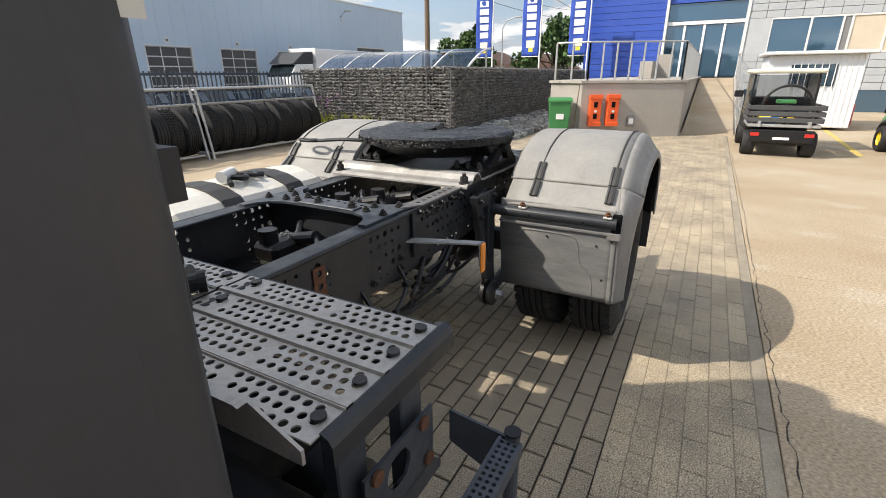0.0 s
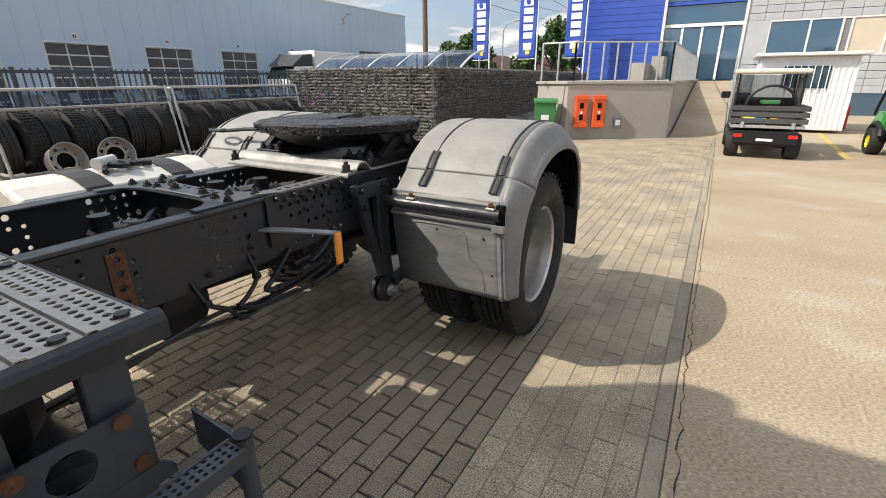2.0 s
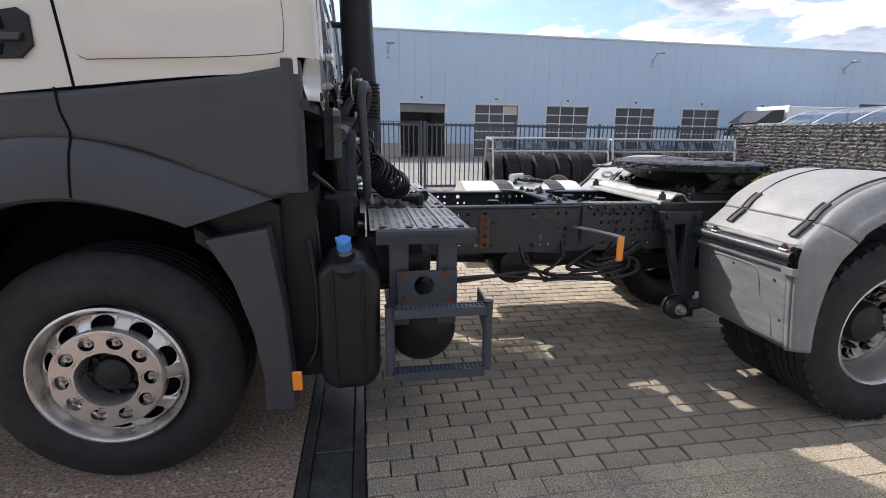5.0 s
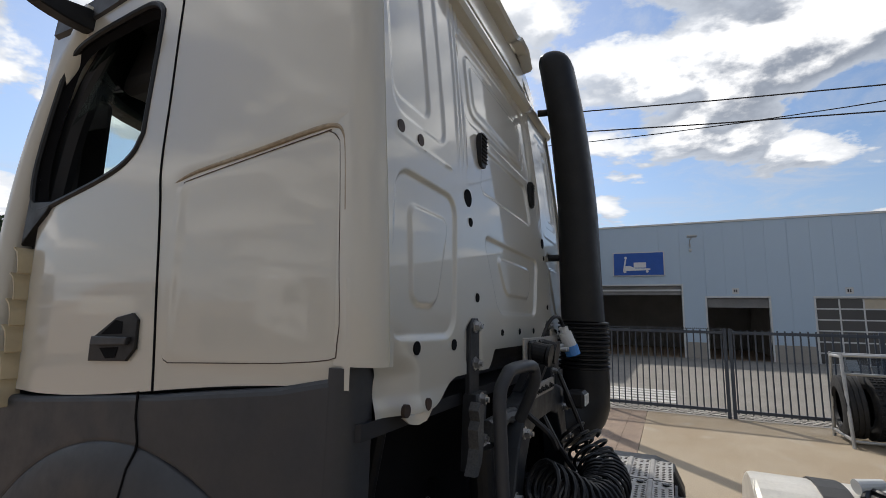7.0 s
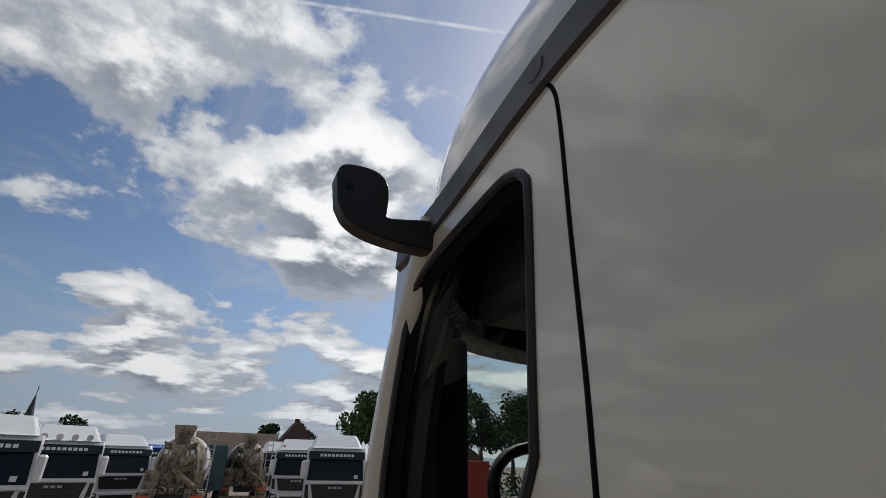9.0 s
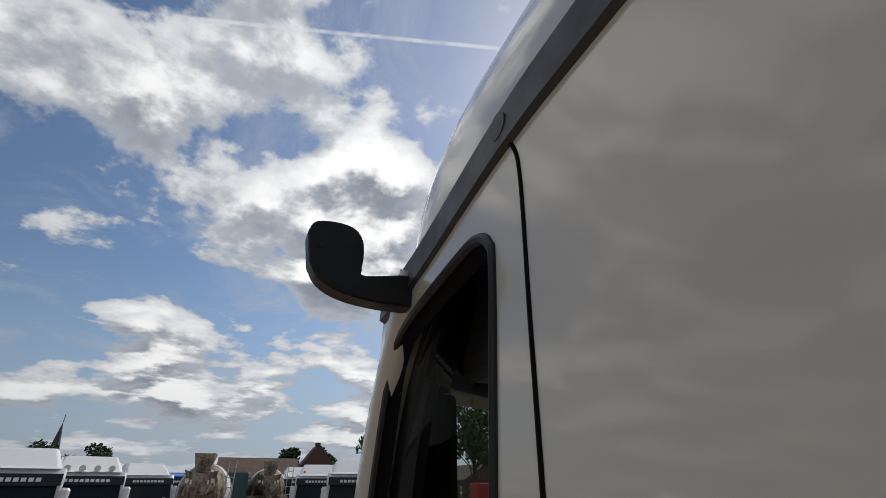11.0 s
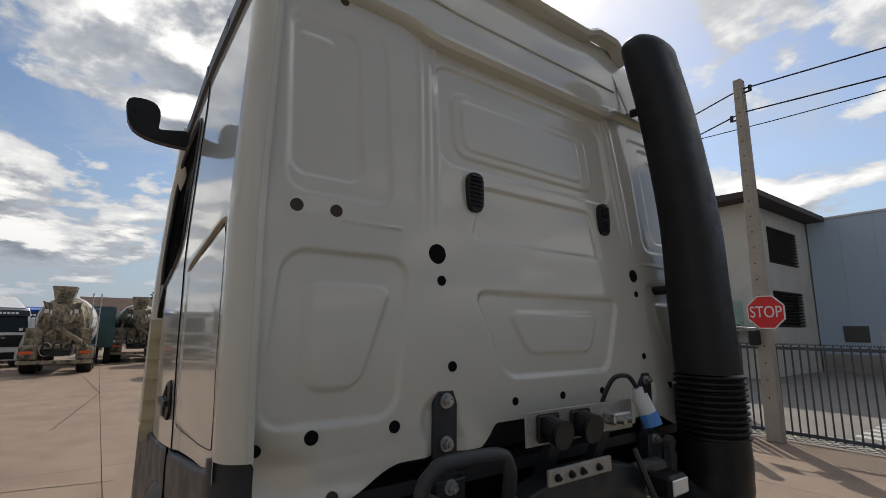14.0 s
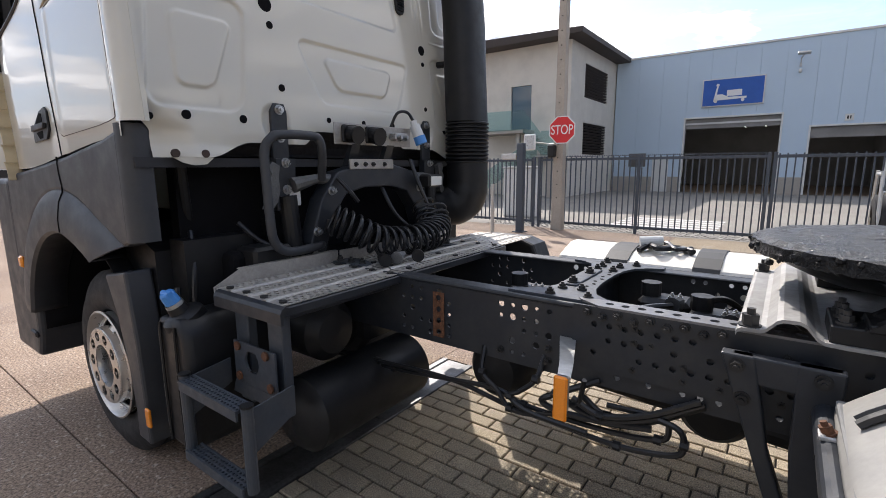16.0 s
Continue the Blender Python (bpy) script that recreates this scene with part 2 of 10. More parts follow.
M = dict(
    white=material("white_cab_paint", (0.585, 0.560, 0.485), 0.30, coat=1.0, stain=0.06, stain_scale=1.3, rough_vary=0.02, bump=0.003, bump_scale=5, stain_colour=(0.56, 0.53, 0.45)),
    fairing=material("dark_grey_fairing_plastic", (0.036, 0.038, 0.043), 0.50, grain=0.06, stain=0.15, stain_scale=5, stain_colour=(0.055, 0.053, 0.051), bump=0.05, bump_scale=400),
    black=material("black_plastic", (0.010, 0.010, 0.011), 0.45, grain=0.1, stain=0.35, stain_scale=7, stain_colour=(0.022, 0.021, 0.020), bump=0.05, bump_scale=300, spec=0.35),
    # near-black for hollows, gaps and linings: their shade put into the colour
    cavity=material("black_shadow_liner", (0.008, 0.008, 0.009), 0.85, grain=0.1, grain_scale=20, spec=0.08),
    rubber=material("tyre_rubber", (0.010, 0.010, 0.011), 0.74, grain=0.15, stain=0.4, stain_scale=9, stain_colour=(0.026, 0.025, 0.023), bump=0.25, bump_scale=220),
    hose=material("black_hose", (0.012, 0.012, 0.013), 0.36),
    frame=material("chassis_paint", (0.017, 0.020, 0.026), 0.45, grain=0.1, stain=0.5, stain_scale=9, stain_colour=(0.040, 0.040, 0.040), bump=0.10, bump_scale=160),
    frame_b=material("step_frame_paint", (0.042, 0.050, 0.064), 0.48, grain=0.08, stain=0.3, stain_scale=12, stain_colour=(0.08, 0.077, 0.072), bump=0.1, bump_scale=150),
    rust=material("rust", (0.13, 0.055, 0.026), 0.85, grain=0.35, grain_scale=90, stain=0.7, stain_scale=30, stain_colour=(0.09, 0.04, 0.02), bump=0.4, bump_scale=150),
    plate=material("worn_mounting_plate", (0.34, 0.33, 0.315), 0.58, 0.2, grain=0.1, stain=0.5, stain_scale=9, stain_colour=(0.20, 0.19, 0.175), bump=0.08, bump_scale=90),
    plug=material("brown_rubber_plug", (0.055, 0.033, 0.024), 0.6, grain=0.2, spread=0.3),
    vane=material("tan_vane_plastic", (0.56, 0.46, 0.29), 0.45, stain=0.3, stain_scale=9),
    dirt=material("road_dirt_in_groove", (0.34, 0.27, 0.18), 0.9, grain=0.2, stain=0.5, stain_scale=5, stain_colour=(0.48, 0.43, 0.35)),
    grease=material("greasy_black_steel", (0.008, 0.008, 0.009), 0.36, grain=0.2, stain=0.7, stain_scale=14, stain_colour=(0.024, 0.023, 0.022), bump=1.4, bump_scale=60, spec=0.35),
    mud=material("dusty_grey_mudguard_plastic", (0.235, 0.228, 0.215), 0.62, grain=0.06, stain=0.55, stain_scale=4, stain_colour=(0.33, 0.315, 0.285), bump=0.06, bump_scale=260),
    # mudguard grey again, a little darker for the flanges turned from the sun
    mudedge=material("grey_mudguard_edge", (0.20, 0.196, 0.188), 0.55, grain=0.08, stain=0.5, stain_scale=8, stain_colour=(0.26, 0.25, 0.235), bump=0.06, bump_scale=200),
    mudpanel=material("scuffed_grey_mudguard_panel", (0.165, 0.165, 0.165), 0.58, grain=0.10, stain=0.6, stain_scale=6, stain_colour=(0.27, 0.265, 0.25), bump=0.06, bump_scale=200, stretch=(1, 0.5, 3)),
    strap=material("strap_rubber", (0.035, 0.034, 0.033), 0.6, grain=0.1),
    deck=material("galvanised_deck_steel", (0.42, 0.395, 0.36), 0.45, 0.42, grain=0.12, stain=0.35, stain_scale=11, stain_colour=(0.27, 0.245, 0.215), bump=0.12, bump_scale=130),
    steel=material("bare_steel", (0.50, 0.50, 0.50), 0.33, 0.9, grain=0.1, stain=0.4, stain_scale=15, stain_colour=(0.25, 0.24, 0.22), bump=0.05, bump_scale=90),
    alloy=material("polished_rim_steel", (0.60, 0.575, 0.54), 0.34, 0.85, stain=0.18, stain_scale=12, stain_colour=(0.36, 0.32, 0.27)),
    darkcast=material("dull_cast_metal", (0.15, 0.15, 0.148), 0.5, 0.5, grain=0.2, grain_scale=150, stain=0.4, stain_scale=18, stain_colour=(0.10, 0.10, 0.10)),
    railtop=material("worn_flange_steel", (0.17, 0.17, 0.172), 0.42, 0.2, grain=0.12, stain=0.5, stain_scale=13, stain_colour=(0.10, 0.085, 0.075), bump=0.06, bump_scale=120),
    cobble=material("pale_cobble", (0.34, 0.315, 0.275), 0.88, grain=0.4, grain_scale=50, island=0.25, bump=0.3, bump_scale=90),
    tealglass=glass_material("teal_glass_panel", (0.80, 0.93, 0.93), clear=0.92),
    rim=material("silver_rim_paint", (0.36, 0.335, 0.305), 0.38, 0.5, grain=0.05, stain=0.5, stain_scale=9, stain_colour=(0.23, 0.20, 0.17)),
    bolt=material("dark_bolt", (0.035, 0.034, 0.033), 0.5, 0.4, grain=0.2, spread=0.3),
    amber=material("amber_reflector", (0.85, 0.27, 0.02), 0.22, coat=0.4, grain=0.06, grain_scale=200),
    casting=material("cast_aluminium", (0.55, 0.54, 0.52), 0.5, 0.4, grain=0.2, grain_scale=150, stain=0.4, stain_scale=18),
    bluecap=material("blue_cap_plastic", (0.07, 0.25, 0.62), 0.38),
    tank=material("aluminium_tank", (0.74, 0.70, 0.62), 0.42, 0.25, stain=0.3, stain_scale=6, grain=0.05),
    glass=glass_material("cab_glass", (0.70, 0.80, 0.76)),
    strip=glass_material("sun_strip_glass", (0.20, 0.32, 0.28), clear=0.7),
    yellow=material("yellow_label", (0.75, 0.58, 0.05), 0.5),
    redlamp=material("red_lamp_lens", (0.5, 0.02, 0.015), 0.2, coat=0.5),
    clear=material("lamp_lens", (0.72, 0.72, 0.68), 0.12, coat=0.6),
    concrete=material("concrete_slab", (0.40, 0.325, 0.228), 0.86, fleck=0.30, fleck_scale=1.6, fleck_colour=(0.46, 0.41, 0.33), grain=0.42, grain_scale=85, stain=0.8, stain_scale=0.55, stain_colour=(0.315, 0.235, 0.145), stretch=(1, 0.55, 1), bump=0.30, bump_scale=90),
    street=material("grey_street_asphalt", (0.25, 0.23, 0.20), 0.9, grain=0.35, grain_scale=60, stain=0.6, stain_scale=0.35, stain_colour=(0.18, 0.165, 0.145), bump=0.3, bump_scale=90),
    yard=material("exposed_aggregate_concrete", (0.305, 0.222, 0.158), 0.88, fleck=0.6, fleck_scale=34, fleck_colour=(0.50, 0.42, 0.34), grain=0.75, grain_scale=70, stain=0.85, stain_scale=1.1, stain_colour=(0.225, 0.16, 0.12), bump=0.45, bump_scale=160),
    # same block as paver_i, its colour lowered for the shade by the truck
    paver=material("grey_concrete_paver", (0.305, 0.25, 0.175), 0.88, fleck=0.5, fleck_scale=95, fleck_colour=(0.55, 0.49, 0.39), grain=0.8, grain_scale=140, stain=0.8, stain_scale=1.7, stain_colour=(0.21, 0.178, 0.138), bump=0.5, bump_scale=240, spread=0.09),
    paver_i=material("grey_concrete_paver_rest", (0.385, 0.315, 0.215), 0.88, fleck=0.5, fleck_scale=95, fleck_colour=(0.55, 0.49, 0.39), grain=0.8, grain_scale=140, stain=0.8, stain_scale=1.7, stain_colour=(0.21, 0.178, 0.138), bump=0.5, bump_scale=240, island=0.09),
    joint=material("sandy_joint", (0.235, 0.20, 0.15), 0.95, grain=0.3, stain=0.9, stain_scale=0.9, stain_colour=(0.07, 0.062, 0.05), bump=0.6, stain_sharp=0.2, stain_mid=0.58),
    # soil of the open joints, its colour deepened for shade under the truck
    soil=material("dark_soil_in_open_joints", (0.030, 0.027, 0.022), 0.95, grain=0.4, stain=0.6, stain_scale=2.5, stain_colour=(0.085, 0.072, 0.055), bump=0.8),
    gutter=material("gutter_stone", (0.33, 0.282, 0.212), 0.9, grain=0.25, grain_scale=120, stain=0.5, stain_scale=3, bump=0.5, bump_scale=150, spread=0.14),
    crack=material("dark_crack", (0.045, 0.040, 0.034), 0.95, grain=0.3),
    drain=material("worn_drain_steel", (0.10, 0.10, 0.10), 0.40, 0.5, grain=0.3, stain=0.8, stain_scale=4, stain_colour=(0.03, 0.028, 0.025), bump=0.2),
    line=material("worn_yellow_line", (0.60, 0.44, 0.08), 0.85, grain=0.25, stain=0.6, stain_scale=7, stain_colour=(0.36, 0.30, 0.18)),
    whiteline=material("worn_white_line", (0.62, 0.61, 0.58), 0.85, grain=0.2, stain=0.6, stain_scale=7, stain_colour=(0.30, 0.29, 0.27)),
    facade=material("pale_blue_grey_cladding", (0.48, 0.585, 0.69), 0.55, grain=0.03, stain=0.3, stain_scale=0.25, stain_colour=(0.43, 0.53, 0.63)),
    bluepanel=material("royal_blue_cladding", (0.035, 0.085, 0.40), 0.38, spread=0.06, stain=0.15, stain_scale=1.5),
    greypanel=material("silver_grey_cladding", (0.43, 0.445, 0.455), 0.45, spread=0.05, stain=0.2, stain_scale=1.5),
    bluesign=material("blue_sign", (0.02, 0.10, 0.42), 0.5, stain=0.2, stain_scale=3),
    flagblue=material("blue_flag_cloth", (0.025, 0.075, 0.40), 0.7, stain=0.2, stain_scale=6),
    signwhite=material("white_lettering", (0.75, 0.75, 0.74), 0.6),
    stone=material("grey_gabion_stone", (0.17, 0.165, 0.155), 0.9, grain=0.4, grain_scale=60, stain=0.5, stain_scale=14, stain_colour=(0.08, 0.078, 0.072), island=0.4, bump=0.7, bump_scale=90),
    rubble=material("pale_rubble_stone", (0.33, 0.325, 0.31), 0.9, grain=0.3, grain_scale=60, island=0.35, bump=0.6, bump_scale=80),
    wire=material("galvanised_wire", (0.20, 0.20, 0.205), 0.45, 0.7),
    winframe=material("pale_window_frame", (0.66, 0.66, 0.64), 0.5, stain=0.2),
    darkwin=material("dark_door_panel", (0.085, 0.080, 0.075), 0.35, grain=0.05, spread=0.2),
    pane=material("dark_window_glass", (0.030, 0.060, 0.085), 0.04, coat=0.6, spec=1.0),
    pane_r=material("reflecting_blue_glass", (0.05, 0.11, 0.17), 0.03, 0.35, coat=0.8, spec=1.0),
    blind=material("beige_blind", (0.58, 0.50, 0.38), 0.8, stain=0.2),
    interior=material("dark_workshop_interior", (0.26, 0.25, 0.24), 0.9, grain=0.2, stain=0.4, stain_scale=0.8),
    fence=material("dark_grey_fence_paint", (0.050, 0.062, 0.082), 0.5, grain=0.08),
    galv=material("galvanised_steel", (0.50, 0.50, 0.49), 0.42, 0.65, grain=0.08, stain=0.3, stain_scale=9),
    cast=material("cast_concrete", (0.37, 0.34, 0.30), 0.85, grain=0.08, grain_scale=30, stain=0.5, stain_scale=1.2, stain_colour=(0.30, 0.27, 0.23), bump=0.15, bump_scale=60),
    orange=material("orange_plastic_box", (0.80, 0.11, 0.02), 0.42, stain=0.15),
    cone=material("orange_cone", (0.80, 0.13, 0.025), 0.5),
    binm=material("green_bin_plastic", (0.045, 0.20, 0.06), 0.5, stain=0.2),
    green=material("green_vehicle_paint", (0.03, 0.24, 0.035), 0.3, coat=0.4),
    rimyellow=material("yellow_wheel_rim", (0.72, 0.53, 0.03), 0.4),
    cream=material("cream_roof_shell", (0.74, 0.70, 0.56), 0.45, stain=0.2, stain_scale=4),
    plank=material("dark_grey_plank", (0.062, 0.062, 0.062), 0.6, grain=0.15, stain=0.3, stain_scale=9, spread=0.2),
    vinyl=glass_material("clear_vinyl", (0.75, 0.77, 0.78), 0.15, 0.75),
    poly=glass_material("clear_panel", (0.80, 0.84, 0.88), 0.08, 0.82),
    woodpole=material("weathered_pole_wood", (0.16, 0.115, 0.075), 0.9, grain=0.25, grain_scale=30, stretch=(1, 1, 0.08), bump=0.4, bump_scale=60),
    conpole=material("pale_concrete_pole", (0.40, 0.36, 0.31), 0.9, grain=0.12, stain=0.35, stain_scale=2, bump=0.2),
    leaf=material("tree_leaf", (0.055, 0.105, 0.022), 0.6, island=0.45),
    leaf_d=material("dark_tree_leaf", (0.028, 0.060, 0.018), 0.65, island=0.45),
    leaf_y=material("yellow_green_grass", (0.26, 0.27, 0.03), 0.7, island=0.35),
    bloom=material("purple_bloom", (0.30, 0.10, 0.32), 0.7, island=0.3),
    bark=material("bark", (0.075, 0.058, 0.042), 0.9, grain=0.3, bump=0.6, bump_scale=40),
    plaster=material("cream_plaster", (0.66, 0.62, 0.55), 0.85, grain=0.04, stain=0.25, stain_scale=0.9),
    roofdark=material("dark_brown_roof_edge", (0.055, 0.042, 0.036), 0.7, grain=0.15),
    rooftile=material("brown_roof_tile", (0.115, 0.068, 0.050), 0.85, grain=0.3, grain_scale=5, stain=0.5, stain_scale=0.5),
    brick=material("dark_brick", (0.10, 0.062, 0.048), 0.9, grain=0.25, grain_scale=8),
    red=material("red_sign_enamel", (0.62, 0.018, 0.02), 0.4),
    truckwhite=material("white_truck_paint", (0.78, 0.78, 0.77), 0.3, coat=0.4, stain=0.04, stain_scale=2, rough_vary=0.03),
    screen=material("dark_windscreen", (0.012, 0.019, 0.021), 0.08, spec=0.22),
    grille=material("black_grille", (0.014, 0.014, 0.015), 0.35),
    mixer=material("cement_caked_drum", (0.33, 0.28, 0.20), 0.85, grain=0.45, grain_scale=9, stain=0.95, stain_scale=2.6, stain_sharp=0.16, stain_colour=(0.07, 0.058, 0.044), bump=0.4, bump_scale=20),
    bluetruck=material("blue_truck_paint", (0.015, 0.10, 0.45), 0.3, coat=0.3),
    tealtruck=material("dark_teal_truck_paint", (0.01, 0.05, 0.06), 0.35, coat=0.3),
    seat=material("dark_upholstery", (0.045, 0.045, 0.05), 0.85, grain=0.2),
    dash=material("dark_dashboard", (0.022, 0.022, 0.025), 0.6),
    lamp_strip=lamp_material("workshop_tube_lamp", (1.0, 0.95, 0.85), 6.0),
    redbox=material("red_container_paint", (0.42, 0.035, 0.02), 0.5, stain=0.2),
    skin_w=material("white_container_wall", (0.74, 0.75, 0.76), 0.5, stain=0.15),
)

# ---------------------------------------------------------------- mesh helpers


WELD = ("nut_ring", "wheel_disc", "deck_plate", "frame_rail", "reinforcing_plate", "plate_flange", "cross_member", "tread", "rust_patch", "nut_ring_edge", "disc")


def part(name, bm, mat, parent=None, label="", smooth=False, kind=""):
    """One mesh object from a bmesh, under a thing or a part."""
    me = bpy.data.meshes.new(name)
    bmesh.ops.recalc_face_normals(bm, faces=bm.faces[:])
    if name in WELD:
        bmesh.ops.remove_doubles(bm, verts=bm.verts[:], dist=1e-5)
    if smooth:
        for f in bm.faces:
            f.smooth = True
    bm.to_mesh(me)
    bm.free()
    if smooth:
        me.set_sharp_from_angle(angle=radians(38))
    me.materials.append(M[mat])
    ob = new(name, me)
    if parent:
        ob.parent = parent
    if label or kind:
        tagged(ob, label=label, kind=kind)
    return ob


def thing(name, label, category, group="", at=(0, 0, 0), turn=0, kind=""):
    e = new(name)
    e.empty_display_size = 0.1
    e.matrix_basis = pose(*at, 0, 0, turn)
    return tagged(e, label, category, group, kind)


def B():
    return bmesh.new()


def box(bm, x0, x1, y0, y1, z0, z1, bev=0.0, seg=1):
    vs = [bm.verts.new((x, y, z)) for z in (z0, z1) for y in (y0, y1) for x in (x0, x1)]
    fs = [bm.faces.new([vs[i] for i in q]) for q in ((0, 2, 3, 1), (4, 5, 7, 6), (0, 1, 5, 4), (2, 6, 7, 3), (0, 4, 6, 2), (1, 3, 7, 5))]
    if bev:
        es = list({e for f in fs for e in f.edges})
        bmesh.ops.bevel(bm, geom=es, offset=bev, segments=seg, profile=0.5, affect="EDGES")
    return vs


def axes(d):
    d = Vector(d).normalized()
    a = d.orthogonal().normalized()
    return d, a, d.cross(a)


def cyl(bm, p0, p1, r, seg=14, r2=None, cap=True):
    p0, p1 = Vector(p0), Vector(p1)
    d, a, b = axes(p1 - p0)
    r2 = r if r2 is None else r2
    rings = []
    for p, rr in ((p0, r), (p1, r2)):
        rings.append([bm.verts.new(p + rr * (math.cos(2 * math.pi * k / seg) * a + math.sin(2 * math.pi * k / seg) * b)) for k in range(seg)])
    for k in range(seg):
        bm.faces.new((rings[0][k], rings[0][(k + 1) % seg], rings[1][(k + 1) % seg], rings[1][k]))
    if cap:
        bm.faces.new(rings[0][::-1])
        bm.faces.new(rings[1])


def tube(bm, pts, r, seg=8, closed=False):
    pts = [Vector(p) for p in pts]
    n = len(pts)
    rings, a = [], None
    for i, p in enumerate(pts):
        q0 = pts[(i - 1) % n] if closed or i else p
        q1 = pts[(i + 1) % n] if closed or i < n - 1 else p
        d = (q1 - q0).normalized()
        a = d.orthogonal().normalized() if a is None else (a - a.dot(d) * d).normalized()
        b = d.cross(a)
        rr = r[i] if isinstance(r, (list, tuple)) else r
        rings.append([bm.verts.new(p + rr * (math.cos(2 * math.pi * k / seg) * a + math.sin(2 * math.pi * k / seg) * b)) for k in range(seg)])
    for i in range(n if closed else n - 1):
        r0, r1 = rings[i], rings[(i + 1) % n]
        for k in range(seg):
            bm.faces.new((r0[k], r0[(k + 1) % seg], r1[(k + 1) % seg], r1[k]))
    if not closed:
        bm.faces.new(rings[0][::-1])
        bm.faces.new(rings[-1])


def curve_pts(ctrl, n=8):
    """A smooth line through the control points."""
    c = [Vector(p) for p in ctrl]
    c = [2 * c[0] - c[1]] + c + [2 * c[-1] - c[-2]]
    out = []
    for i in range(1, len(c) - 2):
        for k in range(n):
            t = k / n
            out.append(0.5 * (2 * c[i] + (c[i + 1] - c[i - 1]) * t + (2 * c[i - 1] - 5 * c[i] + 4 * c[i + 1] - c[i + 2]) * t * t
                              + (3 * c[i] - c[i - 1] - 3 * c[i + 1] + c[i + 2]) * t ** 3))
    out.append(c[-2])
    return out


def prism(bm, pts, axis, a, b, bev=0.0):
    """A polygon of two coordinates, drawn out along the third axis."""
    def at(p, h):
        return {"x": (h, p[0], p[1]), "y": (p[0], h, p[1]), "z": (p[0], p[1], h)}[axis]
    lo = [bm.verts.new(at(p, a)) for p in pts]
    hi = [bm.verts.new(at(p, b)) for p in pts]
    n = len(pts)
    fs = [bm.faces.new(lo), bm.faces.new(hi[::-1])]
    for i in range(n):
        fs.append(bm.faces.new((lo[i], hi[i], hi[(i + 1) % n], lo[(i + 1) % n])))
    if bev:
        es = list({e for f in fs[:2] for e in f.edges})
        bmesh.ops.bevel(bm, geom=es, offset=bev, segments=2, profile=0.5, affect="EDGES")


def lathe(bm, profile, centre, direction, seg=40):
    """A profile of (radius, height) turned round an axis."""
    c = Vector(centre)
    d, a, b = axes(direction)
    rings = []
    for r, h in profile:
        rings.append([bm.verts.new(c + h * d + r * (math.cos(2 * math.pi * k / seg) * a + math.sin(2 * math.pi * k / seg) * b)) for k in range(seg)])
    for r0, r1 in zip(rings, rings[1:]):
        for k in range(seg):
            bm.faces.new((r0[k], r0[(k + 1) % seg], r1[(k + 1) % seg], r1[k]))


def holed(bm, us, vs, radius, place, seg=16):
    """A sheet of cells between the lines us and vs; radius(i, j) is the hole in a cell, or 0."""
    corner = {}

    def vert(u, v):
        key = (round(u, 5), round(v, 5))
        if key not in corner:
            corner[key] = bm.verts.new(place(u, v))
        return corner[key]

    q = seg // 4
    for i in range(len(us) - 1):
        for j in range(len(vs) - 1):
            u0, u1, v0, v1 = us[i], us[i + 1], vs[j], vs[j + 1]
            r = radius(i, j)
            if not r:
                bm.faces.new((vert(u0, v0), vert(u1, v0), vert(u1, v1), vert(u0, v1)))
                continue
            rim = ([(u0 + (u1 - u0) * k / q, v0) for k in range(q)] + [(u1, v0 + (v1 - v0) * k / q) for k in range(q)]
                   + [(u1 - (u1 - u0) * k / q, v1) for k in range(q)] + [(u0, v1 - (v1 - v0) * k / q) for k in range(q)])
            uc, vc = (u0 + u1) / 2, (v0 + v1) / 2
            inner = [bm.verts.new(place(uc + r * math.cos(2 * math.pi * (k - q / 2) / seg - math.pi / 2),
                                        vc + r * math.sin(2 * math.pi * (k - q / 2) / seg - math.pi / 2))) for k in range(seg)]
            outer = [vert(*p) for p in rim]
            for k in range(seg):
                bm.faces.new((outer[k], outer[(k + 1) % seg], inner[(k + 1) % seg], inner[k]))


def solidify(ob, t, offset=-1.0):
    m = ob.modifiers.new("thickness", "SOLIDIFY")
    m.thickness, m.offset = t, offset
    return ob


def bevelled(ob, w, seg=2):
    m = ob.modifiers.new("edges", "BEVEL")
    m.width, m.segments, m.limit_method = w, seg, "ANGLE"
    return ob


def grid(bm, us, vs, place, skip=None):
    rows = [[bm.verts.new(place(u, v)) for v in vs] for u in us]
    for i in range(len(us) - 1):
        for j in range(len(vs) - 1):
            if skip and skip((us[i] + us[i + 1]) / 2, (vs[j] + vs[j + 1]) / 2):
                continue
            bm.faces.new((rows[i][j], rows[i + 1][j], rows[i + 1][j + 1], rows[i][j + 1]))


def linspace(a, b, n):
    return [a + (b - a) * k / (n - 1) for k in range(n)]


def sstep(a, b, x):
    t = min(max((x - a) / (b - a), 0.0), 1.0)
    return t * t * (3 - 2 * t)


def rrect(u, v, u0, u1, v0, v1, r):
    """Signed distance to a rounded rectangle, negative inside."""
    du = abs(u - (u0 + u1) / 2) - (u1 - u0) / 2 + r
    dv = abs(v - (v0 + v1) / 2) - (v1 - v0) / 2 + r
    return math.hypot(max(du, 0), max(dv, 0)) + min(max(du, dv), 0) - r


